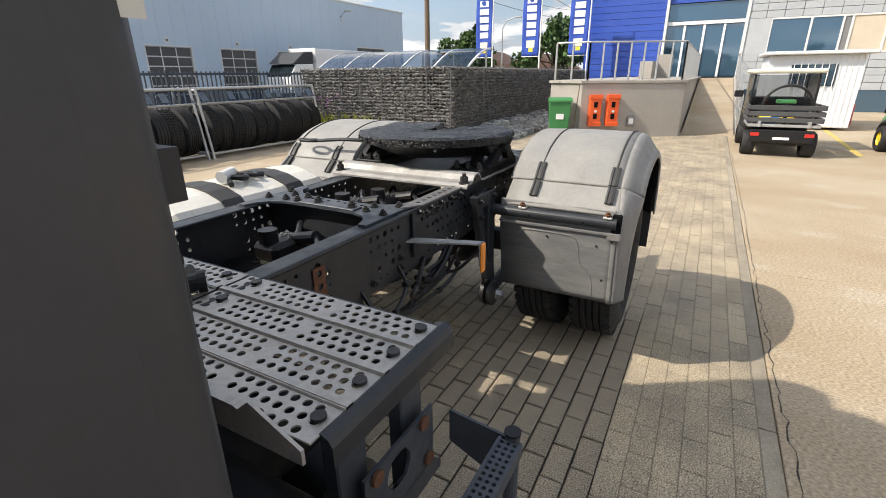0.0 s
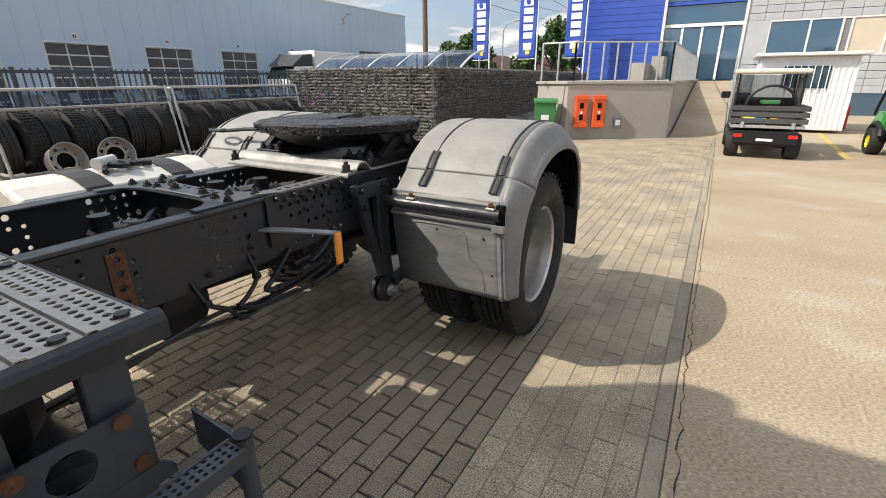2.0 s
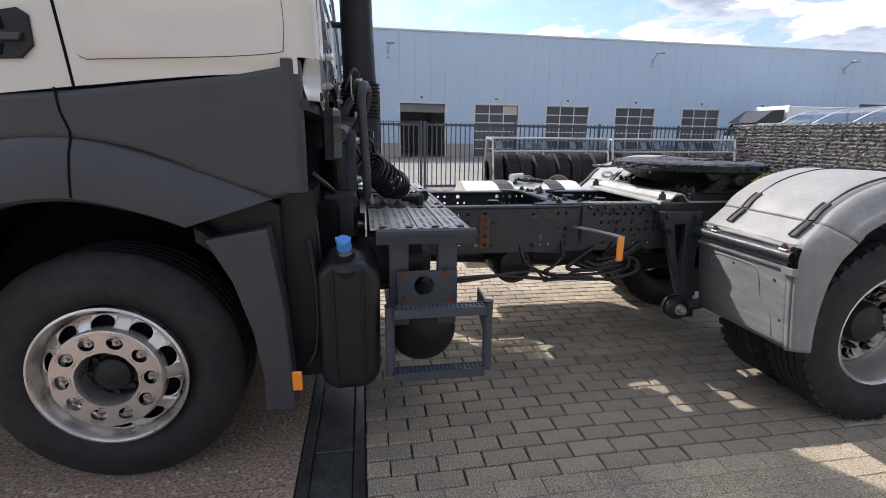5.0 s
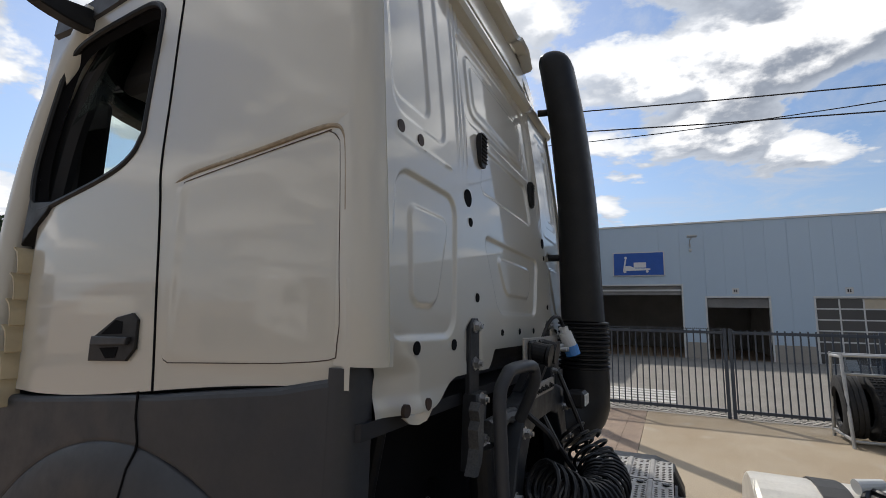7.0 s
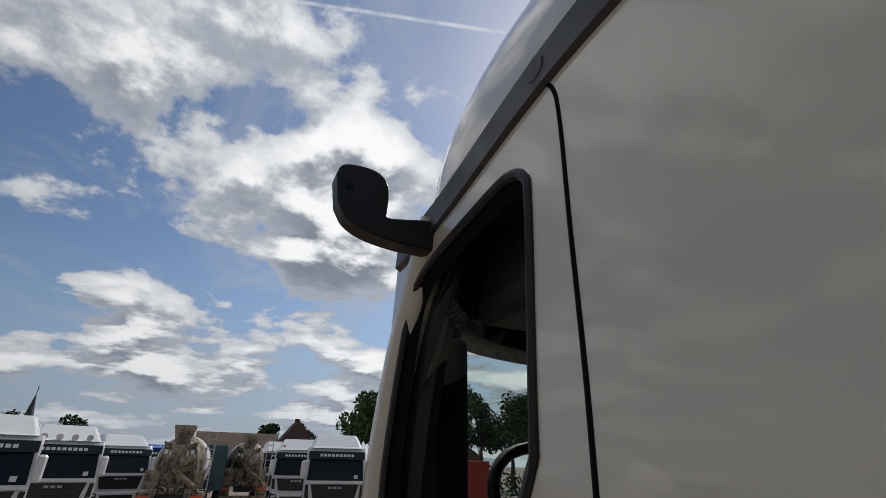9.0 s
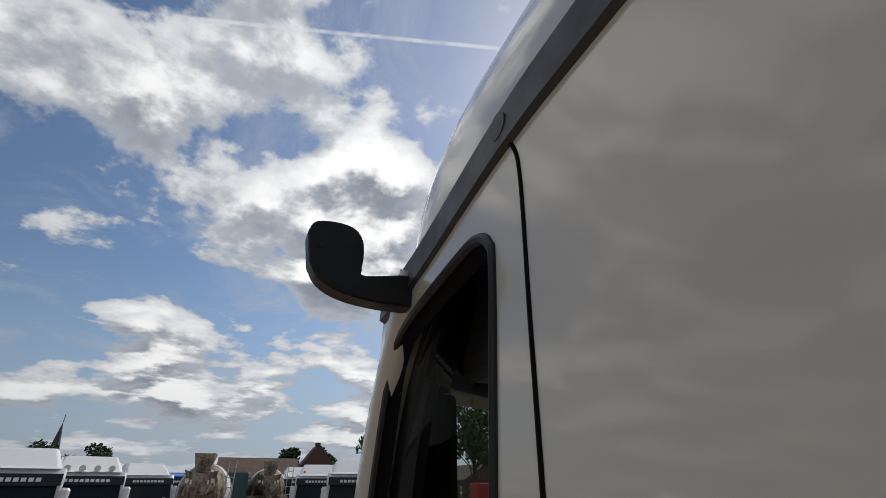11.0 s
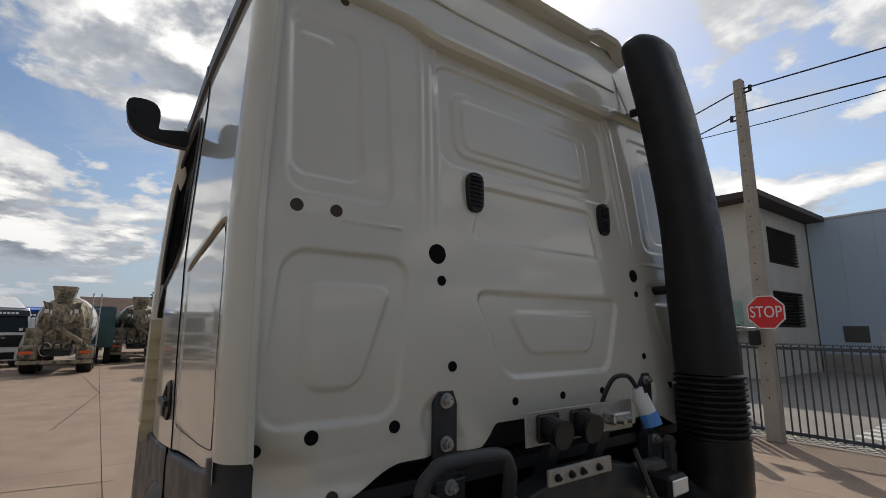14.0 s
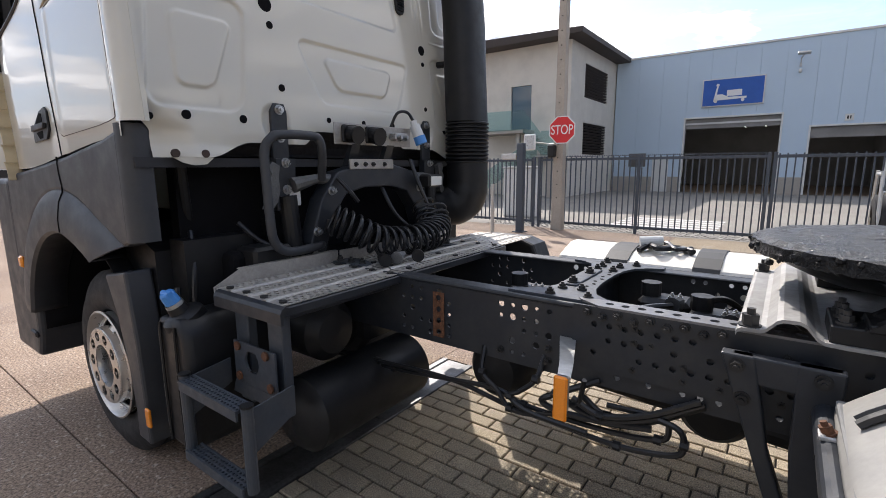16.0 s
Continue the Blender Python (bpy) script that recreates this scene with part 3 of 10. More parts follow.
def hexbolt(bm, p, d, r=0.014, h=0.016):
    p, d = Vector(p), Vector(d).normalized()
    cyl(bm, p, p + d * 0.004, r * 1.35, 10)
    cyl(bm, p + d * 0.004, p + d * h, r, 6)
    cyl(bm, p + d * h, p + d * h * 1.5, r * 0.5, 8)


# ---------------------------------------------------------------- ground
GUTTER_Y, OPEN_Y, DRAIN_X = -2.01, -1.36, -2.86


def build_ground():
    bm = B()
    box(bm, -400, 500, -300, 400, -0.6, -0.06)
    g = part("ground", bm, "yard")
    tagged(g, "open yard ground of worn concrete to the horizon", "ground", kind="structure")
    bm = B()
    box(bm, DRAIN_X + 0.17, 0.35, GUTTER_Y + 0.04, OPEN_Y, -0.06, -0.0045)
    box(bm, 0.35, 12.4, GUTTER_Y + 0.04, 3.0, -0.06, -0.0045)
    tagged(part("paving_bed", bm, "joint"), "sandy bed under the concrete pavers", "paving bed", kind="structure")
    bm = B()
    # open joints under the truck: dark soil with the shade added in colour
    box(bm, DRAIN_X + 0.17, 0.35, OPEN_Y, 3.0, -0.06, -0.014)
    tagged(part("joint_soil", bm, "soil"), "soil in the open joints of the pavers, darkened for the truck's shade", "paving bed", kind="structure")
    # concrete slabs beside the pavers, cast in bays with narrow joints
    slabs = thing("concrete_pavement", "sunlit worn concrete slabs beside the pavers", "pavement", kind="structure")
    edges_x = [DRAIN_X + 0.17, 1.6, 6.6, 11.6, 17, 23, 60]
    edges_y = [-60, -22, -15, -9.5, -5.6, GUTTER_Y - 0.037]
    for a, b in zip(edges_x, edges_x[1:]):
        for c, d in zip(edges_y, edges_y[1:]):
            bm = B()
            box(bm, a + 0.006, b - 0.006, c + 0.006, d - 0.006, -0.06, 0.0, 0.004)
            part("slab", bm, "concrete", slabs)
    for a, b in zip([DRAIN_X + 0.17, 3.4, 8.1, 30], [3.4, 8.1, 30, 60]):
        bm = B()
        box(bm, a + 0.006, b - 0.006, (3.0 if a < 8 else 4.0) + 0.004, 9.3, -0.06, 0.001, 0.004)
        part("slab", bm, "concrete", slabs)
    bm = B()
    box(bm, 12.4, 60, GUTTER_Y - 0.16, 3.9, -0.06, -0.002, 0.004)
    part("slab", bm, "concrete", slabs)
    yard = thing("yard_pavement", "brown exposed aggregate concrete yard with joints and cracks", "pavement", kind="structure")
    ex = [-90, -60, -44, -32, -25, -19, -14, -10.5, -7.2, DRAIN_X - 0.13]
    ey = [-60, -30, -20, -14, -9, -5.2, -1.2, 3.0, 6.2, 9.3]
    for a, b in zip(ex, ex[1:]):
        for c, d in zip(ey, ey[1:]):
            bm = B()
            box(bm, a + 0.004, b - 0.004, c + 0.004, d - 0.004, -0.06, 0.0, 0.003)
            part("slab", bm, "yard", yard)
    bm = B()
    box(bm, -90, 60, 9.32, 29, -0.06, -0.004)
    tagged(part("road", bm, "street"), "grey street surface between the fence and the hall", "road", kind="structure")
    # street markings
    z = thing("zebra_crossing", "worn white zebra stripes on the street", "road marking", kind="structure")
    for k in range(5):
        bm = B()
        box(bm, -4.64, -2.1, 10.82 + k * 0.5, 11.10 + k * 0.5, -0.003, 0.002)
        part("stripe", bm, "whiteline", z)
    # strip of cobbles along the street side of the fence
    bm = B()
    rv = random.Random(21)
    for i in range(66):
        for j in range(8):
            x, y = -7.6 + i * 0.155 + 0.07 * (j % 2), 9.52 + j * 0.125
            h = rv.uniform(0.0, 0.010)
            lo = [bm.verts.new((x + a * 0.066, y + c * 0.053, -0.01)) for a, c in ((-1, -1), (1, -1), (1, 1), (-1, 1))]
            hi = [bm.verts.new((x + a * 0.050 + rv.uniform(-0.006, 0.006), y + c * 0.040, 0.006 + h)) for a, c in ((-1, -1), (1, -1), (1, 1), (-1, 1))]
            bm.faces.new(hi)
            for q in range(4):
                bm.faces.new((lo[q], lo[(q + 1) % 4], hi[(q + 1) % 4], hi[q]))
    tagged(part("cobbled_verge", bm, "cobble", kind="stuff"), "pale cobbles along the street side of the fence", "cobbles")
    bm = B()
    pts = [(9.6, -4.35), (18.5, -4.75), (18.5, -4.87), (9.6, -4.47)]
    prism(bm, pts, "z", 0.0005, 0.004)
    tagged(part("yellow_line", bm, "line"), "worn yellow painted line on the concrete", "road marking", kind="structure")
    # drain channel across the yard under the cab
    d = thing("drain_channel", "dark worn steel drain channel across the yard", "drain", kind="structure")
    bm = B()
    box(bm, DRAIN_X - 0.13, DRAIN_X + 0.17, -30, 1.0, -0.06, -0.02)
    part("channel", bm, "crack", d)
    bm = B()
    for a, b in ((-0.125, -0.075), (0.115, 0.165)):
        box(bm, DRAIN_X + a, DRAIN_X + b, -30, 1.0, -0.06, 0.002, 0.004)
    part("edging", bm, "drain", d)
    for k in range(8):
        y0 = -7.0 + k * 1.0
        bm = B()
        box(bm, DRAIN_X - 0.07, DRAIN_X + 0.11, y0 + 0.004, y0 + 0.996, -0.05, -0.006, 0.003)
        part("cover", bm, "drain", d)
    bm = B()
    box(bm, DRAIN_X - 0.13, DRAIN_X + 0.17, 1.0, 9.3, -0.06, -0.001)
    part("slab", bm, "yard", yard)
    # gutter stones between the pavers and the slabs
    gut = thing("gutter", "narrow row of dark gutter stones along the pavers", "gutter", kind="structure")
    bm0 = B()
    box(bm0, -0.496, 0.496, -0.040, 0.040, -0.06, -0.004, 0.004)
    first = part("gutter_stone", bm0, "gutter", gut)
    for k in range(32):
        x = DRAIN_X + 0.17 + 0.5 + k * 1.0
        o = first if k == 0 else bpy.data.objects.new("gutter_stone", first.data)
        if k:
            scene.collection.objects.link(o)
            o.parent = gut
        o.location = (x, GUTTER_Y + random.uniform(-0.004, 0.004), random.uniform(-0.004, 0.0))
    # cracks: broken edge of the slab along the gutter and a few across the yard
    rng = random.Random(5)

    def crack(bm, pts, w):
        line = []
        for p, q in zip(pts, pts[1:]):
            n = max(int(math.hypot(q[0] - p[0], q[1] - p[1]) / 0.06), 2)
            for k in range(n):
                t = k / n
                line.append((p[0] + (q[0] - p[0]) * t + rng.uniform(-0.014, 0.014), p[1] + (q[1] - p[1]) * t + rng.uniform(-0.014, 0.014)))
        for p, q in zip(line, line[1:]):
            d = Vector((q[0] - p[0], q[1] - p[1], 0)).normalized()
            s = Vector((-d.y, d.x, 0)) * w * rng.uniform(0.4, 1.3)
            v = [bm.verts.new((p[0] - s.x, p[1] - s.y, 0.0022)), bm.verts.new((q[0] - s.x, q[1] - s.y, 0.0022)),
                 bm.verts.new((q[0] + s.x, q[1] + s.y, 0.0022)), bm.verts.new((p[0] + s.x, p[1] + s.y, 0.0022))]
            bm.faces.new(v)
    bm = B()
    crack(bm, [(-2.6, GUTTER_Y - 0.075), (-1.0, GUTTER_Y - 0.09), (0.6, GUTTER_Y - 0.07), (3, GUTTER_Y - 0.08), (9, GUTTER_Y - 0.065)], 0.0035)
    tagged(part("slab_crack", bm, "crack", kind="stuff"), "ragged dark crack along the edge of the slab", "crack")
    bm = B()
    for pts in ([(-5, -9), (-9, -7.2), (-14, -6.3)], [(-6, -3.4), (-11, -2.6), (-18, -3.3)], [(-9.5, -9), (-10.2, -4), (-9.6, -1)], [(-14, -2), (-20, -1.2), (-27, -1.8)]):
        crack(bm, pts, 0.014)
    tagged(part("yard_crack", bm, "crack", kind="stuff"), "thin dark cracks across the yard concrete", "crack")


build_ground()

# ---------------------------------------------------------------- the long hall
HALL_Y, HALL_Z = 29.0, 7.85


def build_hall():
    h = thing("long_hall", "long pale blue-grey industrial hall with roller doors", "building", at=(0, HALL_Y, 0))
    doors = [(-5.95, -1.41, 4.18, 1), (-0.12, 2.88, 3.46, 1), (4.95, 7.95, 3.46, 0), (10.02, 13.1, 3.46, 0), (15.2, 18.2, 3.46, 0), (20.45, 23.45, 3.46, 0), (25.6, 28.5, 3.46, 0)]
    high = (35.6, 40.05, 4.26, 2.6)
    # wall panels between the openings, each panel of cladding about a metre wide
    xs = [-10.0]
    for a, b, *_ in doors:
        xs += [a, b]
    xs += [high[0], high[1], 43.6]
    bm = B()
    box(bm, -10.0, 43.6, 0.02, 0.25, HALL_Z - 0.6, HALL_Z - 0.003)
    wall = part("wall", bm, "facade", h)

    def strip(a, b, z0, z1):
        n = max(round((b - a) / 1.18), 1)
        for k in range(n):
            bm = B()
            box(bm, a + (b - a) * k / n + 0.003, a + (b - a) * (k + 1) / n - 0.003, -0.004, 0.018 if z1 > HALL_Z - 0.7 else 0.25, z0, z1, 0.003)
            if z1 > HALL_Z - 0.7:
                box(bm, a + (b - a) * k / n + 0.003, a + (b - a) * (k + 1) / n - 0.003, 0.0185, 0.25, z0, HALL_Z - 0.603)
                bmesh.ops.remove_doubles(bm, verts=bm.verts[:], dist=1e-5)
            part("panel", bm, "facade", wall)
    prev = -10.0
    for a, b, top, _ in doors:
        strip(prev, a, 0.9, HALL_Z)
        strip(a, b, top, HALL_Z)
        prev = b
    strip(prev, high[0], 0.9, HALL_Z)
    strip(high[0], high[1], high[2], HALL_Z)
    strip(high[0], high[1], 0.9, high[3])
    strip(high[1], 43.6, 0.9, HALL_Z)
    prev = -10.0
    for a, b, top, _ in doors + [(43.6, 43.6, 0, 0)]:
        if a - prev > 0.2:
            bm = B()
            box(bm, prev, a, -0.01, 0.24, -0.05, 0.9, 0.01)
            part("plinth", bm, "cast", h, "pale concrete plinth")
        prev = b
    bm = B()
    box(bm, -10.05, 43.7, -0.06, 0.3, HALL_Z, HALL_Z + 0.12, 0.02)
    part("roof_edge", bm, "winframe", h)
    bm = B()
    box(bm, 43.35, 43.6, 0.26, 30, 0, HALL_Z)
    box(bm, -10.0, 43.6, 29.7, 30, 0, HALL_Z)
    box(bm, -10.0, -9.75, 0.26, 29.7, 0, HALL_Z)
    part("outer_wall", bm, "facade", h)
    bm = B()
    box(bm, -10.0, 43.6, 0.26, 30, HALL_Z - 0.2, HALL_Z)
    part("roof", bm, "interior", h)
    bm = B()
    box(bm, -9.7, 43.3, 14, 14.2, 0, HALL_Z - 0.21)
    part("inner_wall", bm, "interior", h)
    for x in (3.9, 9.2, 14.3, 19.4):
        bm = B()
        box(bm, x - 0.1, x + 0.1, 0.26, 13.9, 0, HALL_Z - 0.21)
        part("inner_wall", bm, "interior", h)
    for a, b, top, is_open in doors:
        bm = B()
        for x0, x1, z0, z1 in ((a - 0.09, a, 0, top + 0.09), (b, b + 0.09, 0, top + 0.09), (a, b, top, top + 0.09)):
            box(bm, x0, x1, -0.03, 0.3, z0, z1, 0.008)
        d = part("door_frame", bm, "winframe", h)
        if is_open:
            bm = B()
            box(bm, a, b, 0.16, 0.2, top - 0.55, top)
            part("raised_door", bm, "interior", d)
            if top > 4:
                bm = B()
                box(bm, a, b, 0.10, 0.15, top - 0.32, top - 0.22)
                part("door_rail", bm, "winframe", d)
                for r in range(2):
                    for k in range(7):
                        bm = B()
                        box(bm, a + 2.1 + r * 1.3, a + 2.18 + r * 1.3, 2.5 + k * 1.5, 3.2 + k * 1.5, 4.4, 4.45)
                        part("tube_lamp", bm, "lamp_strip", d)
            continue
        # glazed sectional door: rows of dark panes in pale rails
        rows = 6
        for r in range(rows + 1):
            bm = B()
            z = top * r / rows
            box(bm, a, b, 0.08, 0.14, max(z - 0.035, 0), min(z + 0.035, top))
            part("rail", bm, "winframe", d)
        for c in range(1, 3):
            bm = B()
            x = a + (b - a) * c / 3
            box(bm, x - 0.035, x + 0.035, 0.085, 0.135, 0, top)
            part("mullion", bm, "winframe", d)
        for r in range(rows):
            for c in range(3):
                bm = B()
                x0, x1 = a + (b - a) * c / 3 + 0.035, a + (b - a) * (c + 1) / 3 - 0.035
                box(bm, x0, x1, 0.10, 0.12, top * r / rows + 0.036, top * (r + 1) / rows - 0.036)
                part("pane", bm, "blind" if (r, c) == (5, 2) and b > 6 and b < 9 else "darkwin", d)
    a, b, top, low = high
    bm = B()
    for x0, x1, z0, z1 in ((a, b, low, low + 0.1), (a, b, top - 0.1, top)):
        box(bm, x0, x1, -0.02, 0.2, z0, z1)
    w = part("window_frame", bm, "winframe", h)
    for k in range(4):
        bm = B()
        box(bm, a + (b - a) * k / 4 + 0.04, a + (b - a) * (k + 1) / 4 - 0.04, 0.08, 0.1, low + 0.1, top - 0.1)
        part("pane", bm, "darkwin", w)
    # small number plates over the doors, as plain bars
    for a, b, top, _ in doors[1:]:
        bm = B()
        x = (a + b) / 2 - 0.05
        box(bm, x - 0.17, x + 0.17, -0.03, 0, top + 0.22, top + 0.55, 0.01)
        p = part("door_plate", bm, "winframe", h)
        bm = B()
        box(bm, x - 0.09, x - 0.02, -0.036, -0.03, top + 0.31, top + 0.46)
        box(bm, x + 0.02, x + 0.07, -0.036, -0.03, top + 0.31, top + 0.46)
        part("mark", bm, "black", p)
    # flood lights on arms
    for x, z in ((-0.85, 6.95), (17.6, 7.05), (33.5, 7.05)):
        bm = B()
        box(bm, x - 0.05, x + 0.05, -0.12, 0, z - 0.5, z - 0.3, 0.01)
        tube(bm, [(x, -0.08, z - 0.35), (x, -0.35, z - 0.12), (x + 0.1, -0.62, z)], 0.03)
        l = part("lamp_arm", bm, "galv", h)
        bm = B()
        box(bm, x - 0.16, x + 0.36, -0.95, -0.55, z - 0.02, z + 0.10, 0.03)
        part("lamp_head", bm, "galv", l)
        bm = B()
        box(bm, x - 0.06, x + 0.08, -0.22, -0.02, z - 0.78, z - 0.6, 0.03)
        part("camera_housing", bm, "winframe", l)
    # blue sign with a white pallet truck drawn on it
    bm = B()
    box(bm, -5.2, -2.25, -0.10, -0.01, 4.78, 6.27, 0.01)
    s = part("sign_board", bm, "winframe", h, "blue sign board with a white pallet truck symbol")
    bm = B()
    box(bm, -5.14, -2.31, -0.115, -0.10, 4.84, 6.21)
    part("sign_face", bm, "bluesign", s)
    bm = B()
    prism(bm, [(-4.62, 5.05), (-4.52, 5.05), (-4.40, 5.85), (-4.48, 5.85)], "y", -0.13, -0.117)
    prism(bm, [(-4.55, 5.10), (-3.05, 5.14), (-3.05, 5.24), (-3.9, 5.26), (-4.2, 5.42), (-4.45, 5.42)], "y", -0.13, -0.117)
    box(bm, -3.98, -3.28, -0.13, -0.117, 5.30, 5.62)
    for x in (-4.50, -3.22):
        cyl(bm, (x, -0.13, 5.06), (x, -0.117, 5.06), 0.085, 16)
    cyl(bm, (-4.44, -0.13, 5.92), (-4.44, -0.117, 5.92), 0.08, 12)
    part("pallet_truck_symbol", bm, "signwhite", s)
    # small door and hatch at the near end
    bm = B()
    box(bm, -7.6, -6.7, -0.05, 0.0, 0.0, 2.1, 0.02)
    part("side_door", bm, "winframe", h)
    bm = B()
    box(bm, -9.0, -8.0, -0.05, 0.0, 1.5, 2.3, 0.02)
    part("hatch", bm, "darkwin", h)
    return h


build_hall()


def build_house():
    """White flat-roofed house against the end of the hall, with louvred windows and a glazed outside stair."""
    h = thing("flat_roofed_house", "cream plastered two-storey house with dark overhanging flat roof", "house", at=(0, 0, 0))
    x1, y0, top = -10.06, 21.6, 7.75
    louvres = [(23.6, 27.4, 5.2, 6.95), (23.6, 27.4, 2.2, 3.9)]
    def wall(*c):
        bm = B()
        box(bm, *c)
        part("wall", bm, "plaster", h)

    for a, b in ((y0, 23.6), (27.4, 33)):
        wall(x1 - 0.3, x1, a, b, 0, top)
    for z0, z1 in ((0, 2.2), (3.9, 5.2), (6.95, top)):
        wall(x1 - 0.3, x1, 23.6, 27.4, z0, z1)
    wall(-24, -13.4, y0, y0 + 0.3, 0, top)
    wall(-12.2, x1 - 0.3, y0, y0 + 0.3, 0, top)
    wall(-13.4, -12.2, y0, y0 + 0.3, 0, 3.5)
    wall(-13.4, -12.2, y0, y0 + 0.3, 5.8, top)
    wall(-24, -23.7, y0 + 0.3, 33, 0, top)
    bm = B()
    prism(bm, [(-24.5, 7.7), (-9.2, 7.75), (-9.2, 8.0), (-24.5, 8.45)], "y", 20.6, 33.5)
    part("roof", bm, "roofdark", h)
    bm = B()
    box(bm, -11.5, -9.6, 22.5, 33, 8.0, 8.25)
    part("roof_coping", bm, "roofdark", h)
    for a, b, z0, z1 in louvres:
        bm = B()
        box(bm, x1 - 0.26, x1 - 0.22, a, b, z0, z1)
        w = part("window_backing", bm, "cavity", h)
        for k in range(11):
            z = z0 + (z1 - z0) * (k + 0.5) / 11
            bm = B()
            prism(bm, [(x1 - 0.12, z - 0.03), (x1 - 0.11, z - 0.045), (x1 + 0.01, z + 0.035), (x1, z + 0.05)], "y", a + 0.01, b - 0.01)
            part("slat", bm, "roofdark", w)
    bm = B()
    box(bm, -13.4, -12.2, y0 + 0.1, y0 + 0.16, 3.5, 5.8)
    part("door", bm, "pane", h)
    # stair with glass sides
    bm = B()
    box(bm, -15.0, -12.0, 20.3, y0, 3.25, 3.45, 0.02)
    box(bm, -11.6, -10.2, 20.3, y0, 2.0, 2.2, 0.02)
    for k in range(10):
        box(bm, -12.0 + k * 0.14, -11.86 + k * 0.14, 20.5, 21.5, 3.2 - k * 0.12, 3.25 - k * 0.12)
    for x in (-14.4, -12.4, -10.6):
        box(bm, x - 0.1, x + 0.1, 20.5, 20.7, 0, 3.25 if x < -12 else 2.0)
    stair = part("stair", bm, "cast", h)
    for pts in ([(-15.0, 3.4), (-12.0, 3.4), (-12.0, 4.4), (-15.0, 4.4)], [(-12.0, 3.3), (-11.0, 2.2), (-11.0, 3.2), (-12.0, 4.4)], [(-11.0, 2.1), (-10.1, 2.1), (-10.1, 3.3), (-11.0, 3.3)],
                [(-14.5, 0.1), (-11.2, 2.1), (-11.2, 3.1), (-14.5, 1.1)]):
        bm = B()
        prism(bm, pts, "y", 20.28, 20.3)
        part("glass_panel", bm, "tealglass", stair)
    return h


build_house()

# ---------------------------------------------------------------- street fence
FENCE_Y = 9.35


def build_fence(x0, x1, name, label, y=FENCE_Y, top=1.78, posts=2.5):
    f = thing(name, label, "fence", at=(0, y, 0))
    bm = B()
    box(bm, x0, x1, -0.025, 0.025, top - 0.09, top - 0.03, 0.004)
    part("top_rail", bm, "fence", f)
    bm = B()
    box(bm, x0, x1, -0.025, 0.025, 0.12, 0.18, 0.004)
    part("bottom_rail", bm, "fence", f)
    n = max(round((x1 - x0) / posts), 1)
    for k in range(n + 1):
        x = x0 + (x1 - x0) * k / n
        bm = B()
        box(bm, x - 0.032, x + 0.032, -0.032, 0.032, 0, top + 0.02, 0.005)
        part("post", bm, "fence", f)
    bm = B()
    box(bm, -0.0125, 0.0125, -0.0125, 0.0125, 0.10, top)
    bar = part("bar", bm, "fence", f)
    m = int((x1 - x0) / 0.125)
    for k in range(m):
        o = bar if k == 0 else bpy.data.objects.new("bar", bar.data)
        if k:
            scene.collection.objects.link(o)
            o.parent = f
        o.location = (x0 + (k + 0.5) * (x1 - x0) / m, 0, 0)
    return f


build_fence(-14.5, -6.15, "street_fence", "dark grey steel bar fence along the street")
build_fence(-6.0, -1.15, "sliding_gate", "dark grey steel bar gate with serrated top rail")
build_fence(-1.05, 8.6, "side_fence", "dark grey steel bar fence behind the tyre rack")
bm = B()
for k in range(118):
    x = -5.98 + k * 0.041
    prism(bm, [(x, 1.78), (x + 0.036, 1.78), (x + 0.018, 1.815)], "y", FENCE_Y - 0.01, FENCE_Y + 0.01)
tagged(part("gate_teeth", bm, "fence", kind="stuff"), "row of small steel teeth on the gate's top rail", "gate teeth")
p = thing("gate_pillar", "thick dark grey steel gate pillar", "gate pillar", at=(-5.95, 8.2, 0))
bm = B()
box(bm, -0.08, 0.08, -0.08, 0.08, 0, 2.1, 0.01)
part("column", bm, "fence", p)
bm = B()
box(bm, -0.14, 0.14, -0.14, 0.14, 0, 0.02, 0.004)
part("foot_plate", bm, "fence", p)
bm = B()
box(bm, -0.5, -0.1, -0.06, 0.06, 1.72, 1.86, 0.01)
part("catch", bm, "galv", p)
p = thing("galvanised_post", "slim galvanised steel post", "post", at=(-6.45, 7.75, 0))
bm = B()
cyl(bm, (0, 0, 0), (0, 0, 1.15), 0.045, 16)
part("tube", bm, "galv", p)
p = thing("utility_cabinet", "pale grey street utility cabinet", "cabinet", at=(-7.6, 11.5, 0))
bm = B()
box(bm, -0.5, 0.5, -0.25, 0.25, 0, 1.5, 0.03)
part("body", bm, "winframe", p)
bm = B()
box(bm, -0.56, 0.56, -0.3, 0.3, 1.5, 1.56, 0.02)
part("lid", bm, "galv", p)

# ---------------------------------------------------------------- poles, wires, signs


def text_mesh(body, size, depth=0.004):
    cu = bpy.data.curves.new("lettering", "FONT")
    cu.body, cu.size, cu.extrude = body, size, depth
    cu.align_x, cu.align_y = "CENTER", "CENTER"
    ob = bpy.data.objects.new("tmp", cu)
    scene.collection.objects.link(ob)
    dg = bpy.context.evaluated_depsgraph_get()
    me = bpy.data.meshes.new_from_object(ob.evaluated_get(dg))
    bpy.data.objects.remove(ob)
    return me


